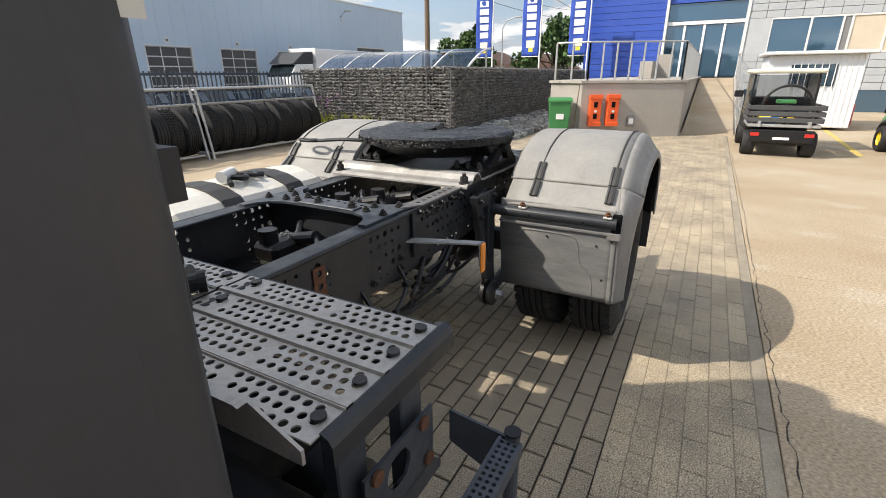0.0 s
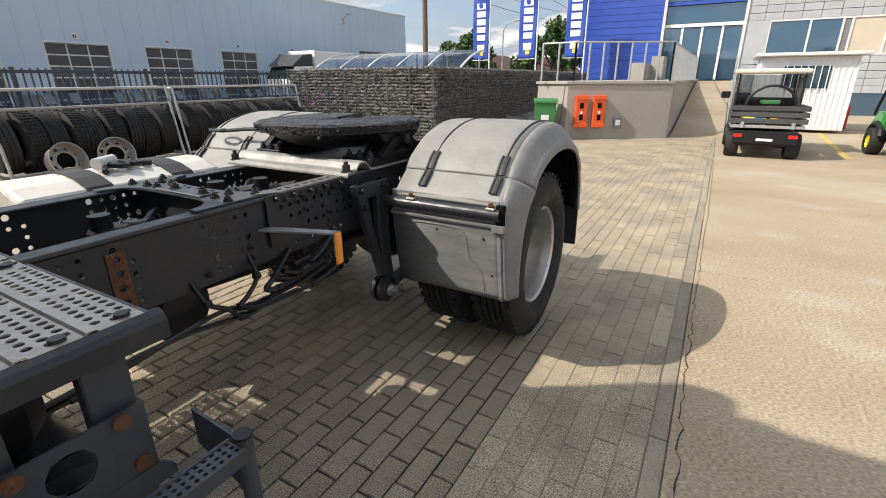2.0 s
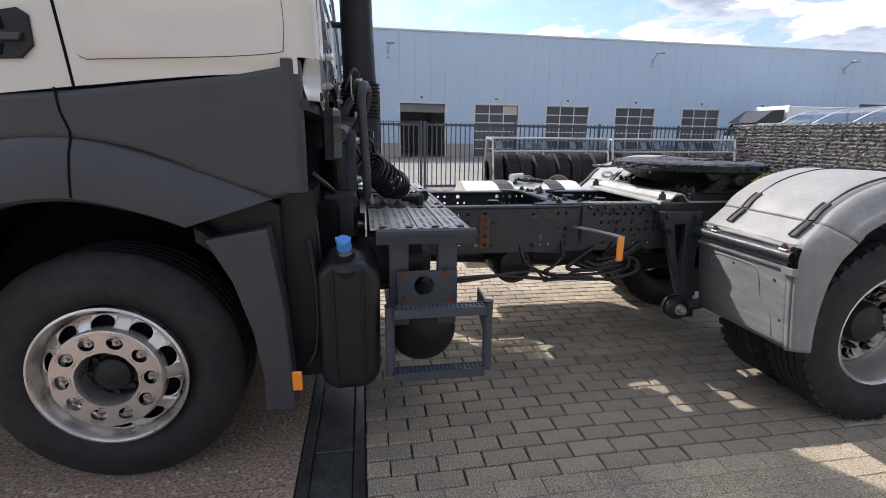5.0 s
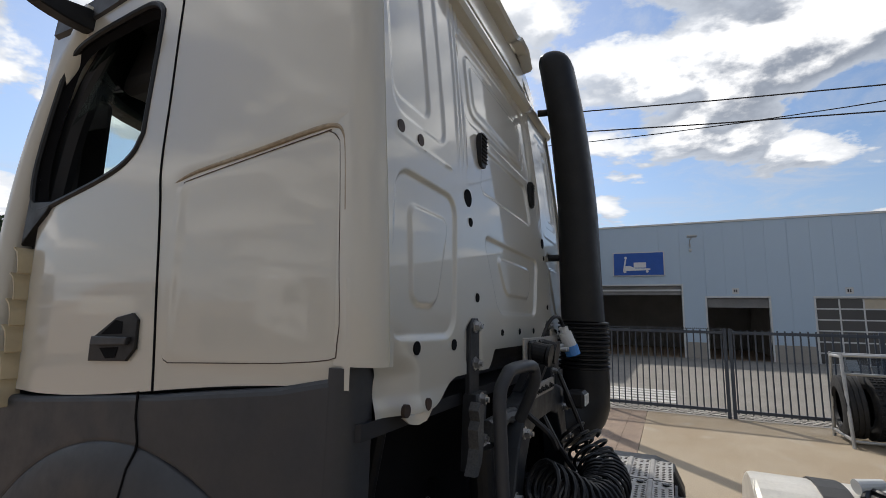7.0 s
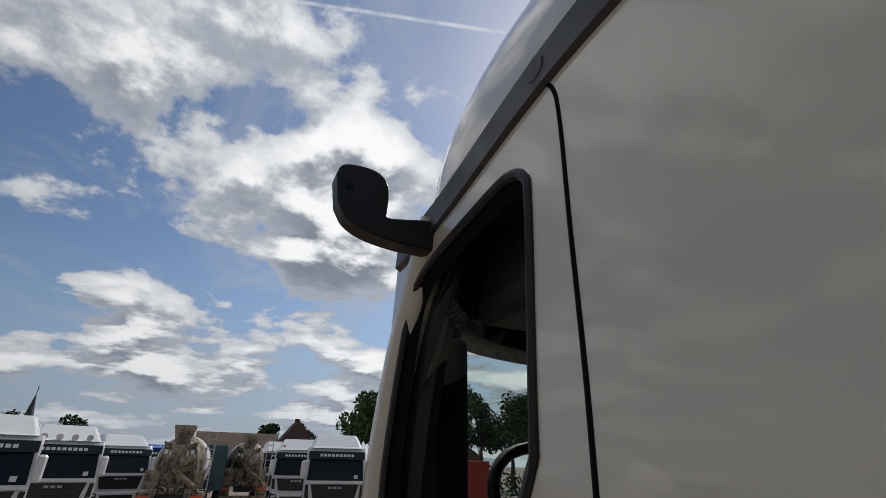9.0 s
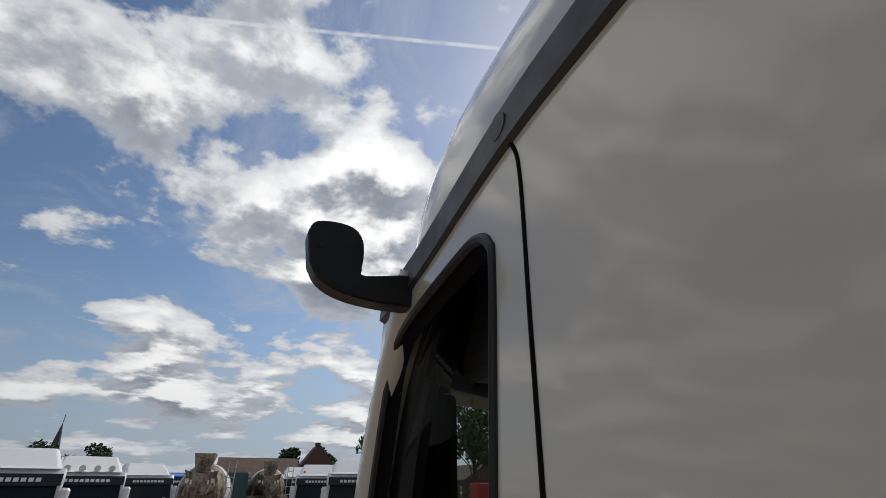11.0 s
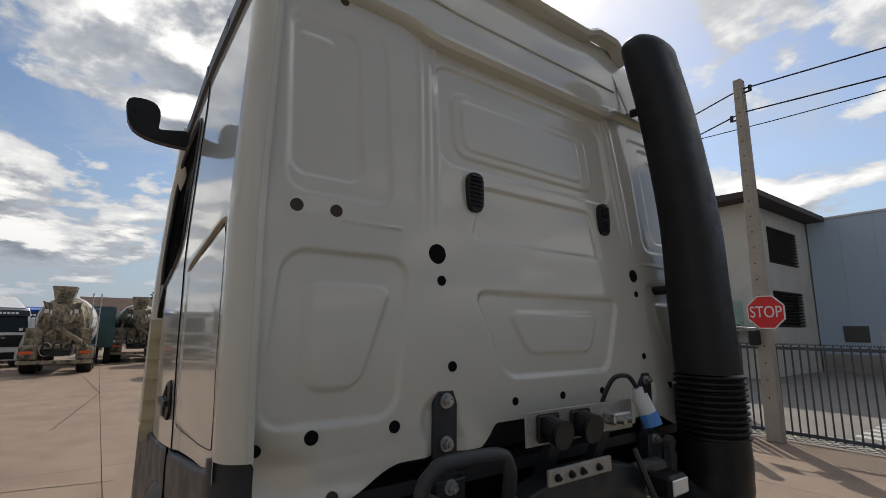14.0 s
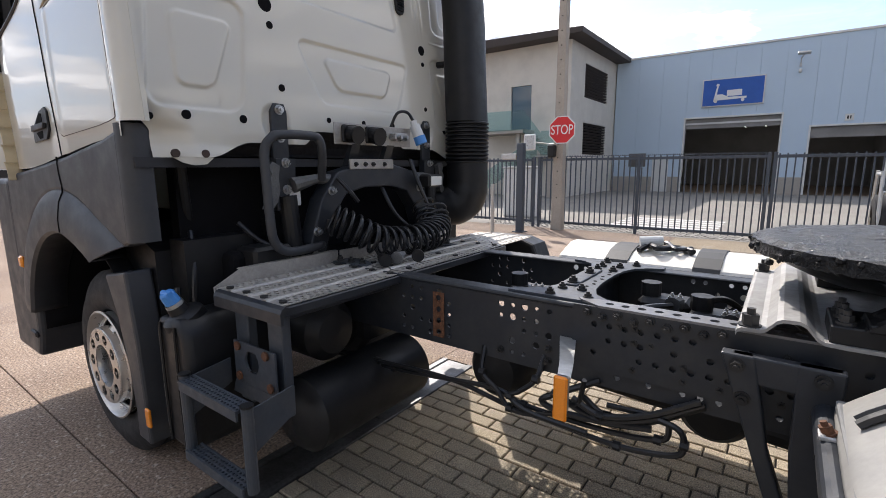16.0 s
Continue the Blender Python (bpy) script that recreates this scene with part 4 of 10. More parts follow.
def build_stop():
    px, py = -5.35, 9.05
    pole = thing("concrete_utility_pole", "tall pale concrete utility pole beside the gate", "utility pole", at=(px, py, 0))
    bm = B()
    prism(bm, [(-0.135, 0), (0.135, 0), (0.075, 7.3), (-0.075, 7.3)], "y", -0.11, 0.11, 0.015)
    part("shaft", bm, "conpole", pole)
    bm = B()
    for k in range(20):
        z = 0.8 + k * 0.32
        cyl(bm, (0, -0.115, z), (0, -0.109, z), 0.014, 8)
    part("step_hole", bm, "cavity", pole, kind="stuff")
    for z, s in ((7.0, 1), (6.45, -1)):
        bm = B()
        cyl(bm, (0.08 * s, 0, z), (0.2 * s, 0, z), 0.02, 8)
        cyl(bm, (0.2 * s, 0, z), (0.2 * s, 0, z + 0.12), 0.035, 10)
        part("insulator", bm, "bolt", pole)
    sign = thing("stop_sign", "red octagonal stop sign with white lettering", "stop sign", at=(px + 0.12, py - 0.20, 2.40))
    bm = B()
    R = 0.315
    pts = [(R / math.cos(math.pi / 8) * math.cos(math.pi / 8 + k * math.pi / 4), R / math.cos(math.pi / 8) * math.sin(math.pi / 8 + k * math.pi / 4)) for k in range(8)]
    prism(bm, pts, "y", -0.005, 0.015)
    part("white_border", bm, "signwhite", sign)
    bm = B()
    prism(bm, [(a * 0.93, b * 0.93) for a, b in pts], "y", -0.009, -0.0055)
    part("red_face", bm, "red", sign)
    me = text_mesh("STOP", 0.247)
    me.materials.append(M["signwhite"])
    o = new("lettering", me)
    o.parent = sign
    o.matrix_basis = pose(0, -0.014, -0.005, 90, 0, 0) @ Matrix.Diagonal((0.92, 1.25, 1, 1))
    bm = B()
    box(bm, -0.3, 0.3, 0.016, 0.05, -0.03, 0.03)
    part("bracket", bm, "galv", sign)
    b = thing("gate_intercom_box", "small black control box on the utility pole", "control box", at=(px - 0.12, py - 0.2, 1.92))
    bm = B()
    box(bm, -0.09, 0.09, -0.08, 0.08, -0.15, 0.15, 0.03)
    part("housing", bm, "black", b)
    mir = thing("traffic_mirror", "small square traffic mirror on a bracket by the gate", "mirror", at=(px - 0.75, py - 0.1, 2.15))
    bm = B()
    box(bm, -0.16, 0.16, -0.03, 0.03, -0.2, 0.2, 0.03)
    part("frame", bm, "signwhite", mir)
    bm = B()
    box(bm, -0.12, 0.12, -0.036, -0.031, -0.16, 0.16)
    part("face", bm, "steel", mir)
    bm = B()
    tube(bm, [(0.1, 0.03, 0), (0.45, 0.1, -0.05), (0.72, 0.1, -0.05)], 0.018)
    part("arm", bm, "galv", mir)
    w = thing("overhead_wire", "thin dark overhead wires between the poles", "wire", at=(px, py, 7))
    for dz, ends in ((0.1, ((-46, 10, 0.5), (60, 3.5, 1.2))), (-0.42, ((-46, 10, -0.6), (60, 3.5, 0.4)))):
        for e in ends:
            bm = B()
            a = Vector((0, 0, dz))
            b = Vector((e[0] * 1.0, e[1] * 1.0, e[2]))
            tube(bm, [a.lerp(b, k / 14) + Vector((0, 0, -1.3 * (1 - (2 * k / 14 - 1) ** 2))) for k in range(15)], 0.016, 5)
            part("wire", bm, "hose", w)
    wp = thing("wooden_utility_pole", "tall weathered wooden utility pole behind the shelter", "utility pole", at=(23.3, 14.0, 0))
    bm = B()
    cyl(bm, (0, 0, 0), (0.1, 0, 10.5), 0.17, 14, 0.12)
    part("shaft", bm, "woodpole", wp)
    w2 = thing("overhead_cable", "dark cables sagging from the wooden pole", "wire", at=(23.4, 14.0, 10))
    for e, s in (((20, -16, -2.6), 0.9), ((20, -16, -3.4), 1.2), ((-34, 5, 0.3), 1.0), ((46, -7, -4.5), 0.8)):
        bm = B()
        b = Vector(e)
        tube(bm, [b * (k / 12) + Vector((0, 0, -s * (1 - (2 * k / 12 - 1) ** 2))) for k in range(13)], 0.02, 5)
        part("cable", bm, "hose", w2)


build_stop()

# ---------------------------------------------------------------- tractor unit
# local axes: x to the rear, y to the truck's right, z up; rear axle over the origin
FRONT_X = -3.70
truck = thing("tractor_unit", "white two-axle tractor unit with dark grey fairings, parked on pavers", "truck")
RAIL_Y, RAIL_T, RAIL_B = -0.40, 1.075, 0.80


def tyre(parent, x, y0, y1, side, r=0.51, rim=0.286, name="tyre", drive=True):
    """A tyre between y0 and y1; side is -1 where its outer face looks to -y."""
    w = abs(y1 - y0)
    bm = B()
    lip = 0.056 if drive else 0.03
    prof = [(rim, 0.10), (rim + 0.010, lip), (rim + 0.030, lip * 0.55), (rim + 0.075, 0.0), (rim + 0.14, 0.004), (r - 0.05, 0.022), (r - 0.02, 0.034), (r - 0.004, 0.05)]
    groove = []
    bands = 5
    for k in range(bands):
        a = 0.05 + (w - 0.10) * k / bands
        b = 0.05 + (w - 0.10) * (k + 1) / bands
        groove += [(r, a + 0.006), (r, b - 0.006), (r - 0.016, b - 0.005), (r - 0.016, b + 0.005)] if k < bands - 1 else [(r, a + 0.006), (r, b - 0.006)]
    prof += groove
    prof += [(r - 0.004, w - 0.05), (r - 0.02, w - 0.034), (r - 0.05, w - 0.022), (rim + 0.14, w - 0.006), (rim + 0.07, w), (rim + 0.012, w - 0.03), (rim, w - 0.10)]
    lathe(bm, prof, (x, y0, r), (0, 1, 0), 64)
    if drive:
        bt = B()
        for k in range(44):
            a = 2 * math.pi * k / 44
            for s, e in ((0.03, 0.085), (w - 0.085, w - 0.03)):
                c, n = math.cos(a), math.sin(a)
                p = Vector((x + (r - 0.006) * c, 0, r + (r - 0.006) * n))
                t = Vector((-n, 0, c)) * 0.022
                o = Vector((c, 0, n)) * 0.008
                vs = []
                for yy in (y0 + s, y0 + e):
                    for q in (p - t - o, p + t - o, p + t * 0.8 + o, p - t * 0.8 + o):
                        vs.append(bt.verts.new((q.x, yy, q.z)))
                for f in ((0, 1, 2, 3), (7, 6, 5, 4), (0, 4, 5, 1), (1, 5, 6, 2), (2, 6, 7, 3), (3, 7, 4, 0)):
                    bt.faces.new([vs[i] for i in f])
    t_ = part(name, bm, "rubber", parent, smooth=True)
    if drive:
        part("tread_rubber", bt, "rubber", t_, kind="stuff")
    return t_


def front_wheel(y, s):
    """s = -1: outer face towards -y."""
    c = FRONT_X
    o = y
    wheel = tyre(truck, c, min(o, o - s * 0.32), max(o, o - s * 0.32), s, name="front_wheel", drive=False)
    z = 0.51
    bm = B()
    lathe(bm, [(0.284, -0.12), (0.284, -0.01), (0.297, 0.006), (0.300, 0.014), (0.290, 0.018), (0.279, 0.006), (0.274, -0.03), (0.262, -0.045)], (c, o, z), (0, s, 0), 56)
    part("rim", bm, "alloy", wheel, smooth=True)
    # wheel disc with hand holes: a ring of cells with real openings
    bm = B()
    n = 10
    for k in range(n):
        a0, a1 = 2 * math.pi * k / n, 2 * math.pi * (k + 1) / n

        def place(u, v):
            rr = 0.165 + v * 0.100
            a = a0 + (a1 - a0) * u
            h = 0.012 - 0.06 * max(v - 0.1, 0) ** 1.6
            return (c + rr * math.cos(a), o + s * h, z + rr * math.sin(a))
        holed(bm, [0, 0.18, 0.82, 1], [0, 0.25, 0.95, 1], lambda i, j: 0.31 if (i, j) == (1, 1) else 0, place, 20)
    disc = part("wheel_disc", bm, "alloy", wheel, smooth=True)
    solidify(disc, 0.005, 0)
    # black disc that paints the darkness behind the hand holes
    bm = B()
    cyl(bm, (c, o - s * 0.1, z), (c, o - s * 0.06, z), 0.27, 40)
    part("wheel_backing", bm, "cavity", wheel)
    # polished nut ring
    bm = B()
    for k in range(n):
        a0, a1 = 2 * math.pi * (k + 0.5) / n, 2 * math.pi * (k + 1.5) / n

        def place2(u, v):
            rr = 0.118 + v * 0.088
            a = a0 + (a1 - a0) * u
            h = 0.030
            return (c + rr * math.cos(a), o + s * h, z + rr * math.sin(a))
        holed(bm, [0, 0.2, 0.8, 1], [0, 0.14, 0.86, 1], lambda i, j: 0.30 if (i, j) == (1, 1) else 0, place2, 16)
    solidify(part("nut_ring", bm, "alloy", wheel, "polished steel nut ring"), 0.004, 0)
    bm = B()
    lathe(bm, [(0.204, 0.031), (0.209, 0.028), (0.212, 0.020), (0.212, -0.02)], (c, o, z), (0, s, 0), 48)
    lathe(bm, [(0.119, 0.031), (0.116, 0.026), (0.114, 0.0), (0.112, -0.07)], (c, o, z), (0, s, 0), 40)
    part("nut_ring_edge", bm, "alloy", wheel, smooth=True)
    for k in range(n):
        a = 2 * math.pi * (k + 1.0) / n
        p = Vector((c + 0.162 * math.cos(a), o - s * 0.012, z + 0.162 * math.sin(a)))
        bm = B()
        hexbolt(bm, p, (0, s, 0), 0.017, 0.03)
        part("wheel_nut", bm, "steel", wheel)
    bm = B()
    lathe(bm, [(0.113, -0.07), (0.10, -0.05), (0.075, -0.04), (0.068, -0.012), (0.05, 0.0), (0.0, 0.002)], (c, o, z), (0, s, 0), 32)
    hub = part("hub", bm, "black", wheel, smooth=True)
    for k in range(8):
        a = 2 * math.pi * k / 8
        bm = B()
        cyl(bm, (c + 0.088 * math.cos(a), o - s * 0.06, z + 0.088 * math.sin(a)), (c + 0.088 * math.cos(a), o - s * 0.028, z + 0.088 * math.sin(a)), 0.012, 8)
        part("hub_bolt", bm, "black", hub)



def rear_wheel(s):
    o = s * 1.215
    wheel = tyre(truck, 0.0, min(o, o - s * 0.30), max(o, o - s * 0.30), s, name="rear_wheel")
    i = s * 0.865
    tyre(truck, 0.0, min(i, i - s * 0.30), max(i, i - s * 0.30), s, name="inner_rear_wheel")
    z = 0.51
    o = s * 1.160
    bm = B()
    lathe(bm, [(0.278, -0.24), (0.282, -0.06), (0.286, -0.02), (0.300, 0.0), (0.302, 0.010), (0.292, 0.012), (0.278, -0.012), (0.268, -0.06), (0.262, -0.13), (0.235, -0.165)], (0, o, z), (0, s, 0), 56)
    rim_ = part("rim", bm, "rim", wheel, smooth=True)
    bm = B()
    lathe(bm, [(0.303, -0.002), (0.305, 0.012), (0.297, 0.017), (0.290, 0.013), (0.284, 0.002)], (0, o, z), (0, s, 0), 56)
    part("rim_lip", bm, "alloy", rim_, smooth=True)
    bm = B()
    n = 10
    for k in range(n):
        a0, a1 = 2 * math.pi * k / n, 2 * math.pi * (k + 1) / n

        def place(u, v):
            rr = 0.10 + v * 0.140
            a = a0 + (a1 - a0) * u
            return (rr * math.cos(a), o + s * (-0.185 + 0.035 * (v > 0.9)), z + rr * math.sin(a))
        holed(bm, [0, 0.2, 0.8, 1], [0, 0.5, 0.93, 1], lambda a, b: 0.2 if (a, b) == (1, 1) else 0, place, 12)
    solidify(part("wheel_disc", bm, "rim", wheel, smooth=True), 0.01, 0)
    # black disc, the deep shade inside the rim as colour
    bm = B()
    cyl(bm, (0, o - s * 0.24, z), (0, o - s * 0.22, z), 0.26, 40)
    part("wheel_backing", bm, "cavity", wheel)
    bm = B()
    lathe(bm, [(0.115, -0.20), (0.115, -0.12), (0.10, -0.095), (0.06, -0.085), (0.0, -0.085)], (0, o, z), (0, s, 0), 32)
    part("hub", bm, "black", wheel, smooth=True)
    for k in range(n):
        a = 2 * math.pi * (k + 0.5) / n
        bm = B()
        hexbolt(bm, (0.148 * math.cos(a), o - s * 0.183, z + 0.148 * math.sin(a)), (0, s, 0), 0.018, 0.04)
        part("wheel_nut", bm, "bolt", wheel)


front_wheel(-1.085, -1)
front_wheel(1.085, 1)
rear_wheel(-1)
rear_wheel(1)

# ------------------------------------------------ chassis


def rail(s):
    """Channel section frame rail; s = -1 is the left one."""
    y = -s * RAIL_Y
    us = [-3.3 + 0.05 * k for k in range(int((0.85 + 3.3) / 0.05) + 1)]
    vs = [RAIL_B, RAIL_B + 0.02] + [RAIL_B + 0.02 + 0.047 * k for k in range(1, 6)] + [RAIL_T]
    spots = {}
    rng = random.Random(3)
    for i in range(len(us)):
        x = us[i]
        if -2.25 < x < -1.90 or -1.75 < x < -1.45 or -1.28 < x < -0.75 or -0.5 < x < 0.6:
            for j in range(1, 6):
                if rng.random() < 0.62:
                    spots[(i, j)] = 0.0095 if rng.random() < 0.8 else 0.014
    bolts = [k for k in spots if rng.random() < 0.28 and us[k[0]] > -1.8]
    for k in bolts:
        spots.pop(k)
    bm = B()
    holed(bm, us, vs, lambda i, j: spots.get((i, j), 0), lambda u, v: (u, y, v), 12)
    web = part("frame_rail", bm, "frame", truck, "dark grey-blue drilled steel frame rail")
    solidify(web, 0.009, 0)
    bm = B()
    for z0, z1 in ((RAIL_T - 0.011, RAIL_T), (RAIL_B, RAIL_B + 0.011)):
        ya, yb = y - s * 0.004, y - s * 0.085
        box(bm, us[0], us[-1], min(ya, yb), max(ya, yb), z0, z1, 0.004)
    part("flange", bm, "frame", web)
    for i, j in bolts:
        bm = B()
        hexbolt(bm, ((us[i] + us[i + 1]) / 2, y + s * 0.005, (vs[j] + vs[j + 1]) / 2), (0, s, 0), 0.012, 0.018)
        part("bolt", bm, "bolt", web)
    return web


left_rail = rail(-1)
rail(1)
bm = B()
tube(bm, [(-3.3, RAIL_Y - 0.003, RAIL_T - 0.004), (0.85, RAIL_Y - 0.003, RAIL_T - 0.004)], 0.010, 10)
part("rolled_edge", bm, "frame", left_rail)
# rusty patch with bolt holes
bm = B()
holed(bm, [-2.005, -1.945], [0.83, 0.88, 0.93, 0.98, 1.03], lambda i, j: 0.012, lambda u, v: (u, RAIL_Y - 0.010, v), 12)
part("rust_patch", bm, "rust", left_rail, "rusted flat bar with bolt holes")
# reinforcing plate ahead of the axle, with a drilled top flange
bm = B()
us = [-1.38 + 0.05 * k for k in range(20)]
rp = random.Random(8)
hit = {(i, j): 0.0105 for i in range(1, 19) for j in range(1, 4) if rp.random() < 0.7}
holed(bm, us, [0.86, 0.90, 0.95, 1.0, 1.05, 1.085], lambda i, j: hit.get((i, j), 0), lambda u, v: (u, RAIL_Y - 0.016, v), 12)
pl = part("reinforcing_plate", bm, "frame", truck)
solidify(pl, 0.010, 0)
bm = B()
holed(bm, [-1.295 + 0.052 * k for k in range(15)], [RAIL_Y - 0.022, RAIL_Y + 0.060], lambda i, j: 0.0135, lambda u, v: (u, v, 1.087), 16)
bm.faces.new([bm.verts.new(q) for q in ((-1.295, RAIL_Y - 0.022, 1.087), (-1.295, RAIL_Y + 0.060, 1.087), (-1.385, RAIL_Y + 0.045, 1.087), (-1.375, RAIL_Y + 0.030, 1.087))])
solidify(part("plate_flange", bm, "railtop", pl, "worn steel flange with a row of holes"), 0.008, 0)
for k in range(9):
    bm = B()
    hexbolt(bm, (-1.33 + 0.05 * k, RAIL_Y - 0.021, 1.066 - 0.012 * (k % 2)), (0, -1, 0), 0.012, 0.02)
    part("bolt", bm, "bolt", pl)


def cross_member(x, w, z=1.05):
    bm = B()
    us = linspace(-0.30, 0.30, 9)
    holed(bm, [x - w / 2, x - w / 6, x + w / 6, x + w / 2], us, lambda i, j: 0.016 if (i + j) % 2 == 0 and w > 0.12 else 0, lambda u, v: (u, v, z), 12)
    m = part("cross_member", bm, "frame_b" if w > 0.2 else "frame", truck)
    solidify(m, 0.01, 0)
    for s in (-1, 1):
        bm = B()
        pts = [(x - w / 2 - 0.12, s * 0.395), (x + w / 2 + 0.12, s * 0.395), (x + w / 2 + 0.10, s * 0.33), (x + w / 2, s * 0.28), (x - w / 2, s * 0.28), (x - w / 2 - 0.10, s * 0.33)]
        prism(bm, pts if s > 0 else pts[::-1], "z", RAIL_T + 0.001, RAIL_T + 0.011)
        g = part("gusset", bm, "frame_b", m)
        for k in range(4):
            bm = B()
            hexbolt(bm, (x - 0.12 + 0.08 * k, s * 0.36, RAIL_T + 0.011), (0, 0, 1), 0.014, 0.018)
            part("bolt", bm, "bolt", g)
    bm = B()
    box(bm, x - 0.01, x + 0.01, -0.39, 0.39, 0.82, z - 0.006)
    part("web", bm, "frame", m)


def waisted_member():
    """Flat pressed cross member, waisted between the rails, with a raised plate and bolts."""
    half = [(-1.66, 0.375), (-1.66, 0.335), (-1.60, 0.315), (-1.555, 0.275), (-1.53, 0.21), (-1.525, 0.10)]
    rear = [(-1.39, 0.0), (-1.388, 0.10), (-1.378, 0.19), (-1.352, 0.265), (-1.30, 0.315), (-1.24, 0.335), (-1.24, 0.375)]
    ring = half + [(x, -y) for x, y in half[::-1]] + [(x, -y) for x, y in rear[:0:-1]] + rear
    bm = B()
    prism(bm, ring, "z", RAIL_T + 0.001, RAIL_T + 0.011)
    m = part("cross_member", bm, "frame_b", truck)
    bm = B()
    box(bm, -1.522, -1.455, -0.20, 0.13, RAIL_T + 0.011, RAIL_T + 0.019, 0.003)
    p = part("raised_plate", bm, "frame_b", m)
    spots = [(-1.49, 0.24), (-1.414, 0.255), (-1.419, 0.165), (-1.489, 0.165), (-1.491, -0.247), (-1.417, -0.238), (-1.36, 0.335), (-1.50, 0.345), (-1.50, -0.345), (-1.36, -0.335)]
    for x, y in spots:
        bm = B()
        cyl(bm, (x, y, RAIL_T + 0.010), (x, y, RAIL_T + 0.015), 0.019, 14)
        hexbolt(bm, (x, y, RAIL_T + 0.015), (0, 0, 1), 0.014, 0.014)
        part("bolt", bm, "bolt", m)
    for x, y in ((-1.481, -0.16), (-1.481, 0.04)):
        bm = B()
        hexbolt(bm, (x, y, RAIL_T + 0.019), (0, 0, 1), 0.018, 0.018)
        part("bolt", bm, "bolt", p)
    # holes drawn as flat black discs, shade as colour
    for k in range(7):
        bm = B()
        y = -0.17 + 0.05 * k
        cyl(bm, (-1.422 + 0.012 * (k % 2), y, RAIL_T + 0.0105), (-1.422 + 0.012 * (k % 2), y, RAIL_T + 0.0125), 0.008, 10)
        part("hole", bm, "cavity", m)
    bm = B()
    box(bm, -1.47, -1.45, -0.39, 0.39, 0.82, RAIL_T)
    part("web", bm, "frame", m)


waisted_member()
cross_member(0.62, 0.16)
cross_member(-2.6, 0.12)

# axle, springs and brake gear
bm = B()
cyl(bm, (0, -0.6, 0.51), (0, 0.6, 0.51), 0.085, 20)
lathe(bm, [(0.0, -0.26), (0.12, -0.24), (0.21, -0.12), (0.235, 0.0), (0.21, 0.12), (0.12, 0.24), (0.0, 0.26)], (0.0, 0, 0.53), (1, 0, 0), 28)
part("rear_axle", bm, "black", truck, smooth=True)
bm = B()
cyl(bm, (-2.9, 0.0, 0.75), (-0.25, 0.0, 0.58), 0.055, 16)
part("prop_shaft", bm, "black", truck)
bm = B()
tube(bm, [(FRONT_X, -1.0, 0.51), (FRONT_X, -0.5, 0.42), (FRONT_X, 0.5, 0.42), (FRONT_X, 1.0, 0.51)], 0.06, 10)
part("front_axle", bm, "black", truck)
for s in (-1, 1):
    bm = B()
    prism(bm, [(-0.925, 1.05), (-0.845, 1.05), (-0.825, 0.95), (-0.795, 0.79), (-0.735, 0.62), (-0.70, 0.60), (-0.64, 0.37), (-0.70, 0.37), (-0.735, 0.49), (-0.805, 0.69), (-0.865, 0.87)], "y", s * 0.50 - 0.022, s * 0.50 + 0.022)
    prism(bm, [(-0.755, 1.05), (-0.655, 1.05), (-0.660, 0.85), (-0.655, 0.61), (-0.615, 0.37), (-0.70, 0.37), (-0.735, 0.62), (-0.750, 0.79)], "y", s * 0.50 - 0.020, s * 0.50 + 0.020)
    prism(bm, [(-0.90, 1.05), (-0.66, 1.05), (-0.66, 0.99), (-0.75, 0.97), (-0.83, 0.97), (-0.90, 1.0)], "y", s * 0.50 - 0.018, s * 0.50 + 0.018)
    h = part("spring_hanger", bm, "frame", truck)
    bevelled(h, 0.006, 2)
    for hx, hz in ((-0.885, 1.02), (-0.70, 1.02), (-0.70, 0.92), (-0.865, 0.93)):
        bm = B()
        hexbolt(bm, (hx, s * 0.522, hz), (0, s, 0), 0.015, 0.018)
        part("bolt", bm, "bolt", h)
    bm = B()
    lathe(bm, [(0.0, -0.05), (0.035, -0.05), (0.07, -0.035), (0.075, -0.01), (0.05, -0.008), (0.05, 0.008), (0.075, 0.01), (0.07, 0.035), (0.035, 0.05), (0.0, 0.05)], (-0.775, s * 0.545, 0.455), (0, 1, 0), 24)
    part("spring_eye", bm, "black", h, smooth=True)
    bm = B()
    hexbolt(bm, (-0.775, s * 0.595, 0.455), (0, s, 0), 0.026, 0.03)
    part("bolt", bm, "steel", h)
    bm = B()
    tube(bm, curve_pts([(-0.77, s * 0.52, 0.43), (-0.35, s * 0.54, 0.50), (0, s * 0.54, 0.44), (0.45, s * 0.54, 0.42)]), 0.035, 8)
    part("spring_leaf", bm, "frame", h)
    bm = B()
    lathe(bm, [(0.0, 0.0), (0.12, 0.0), (0.14, 0.05), (0.125, 0.10), (0.14, 0.15), (0.12, 0.2), (0.0, 0.2)], (0.35, s * 0.54, 0.55), (0, 0, 1), 24)
    part("air_bellow", bm, "black", truck, smooth=True)
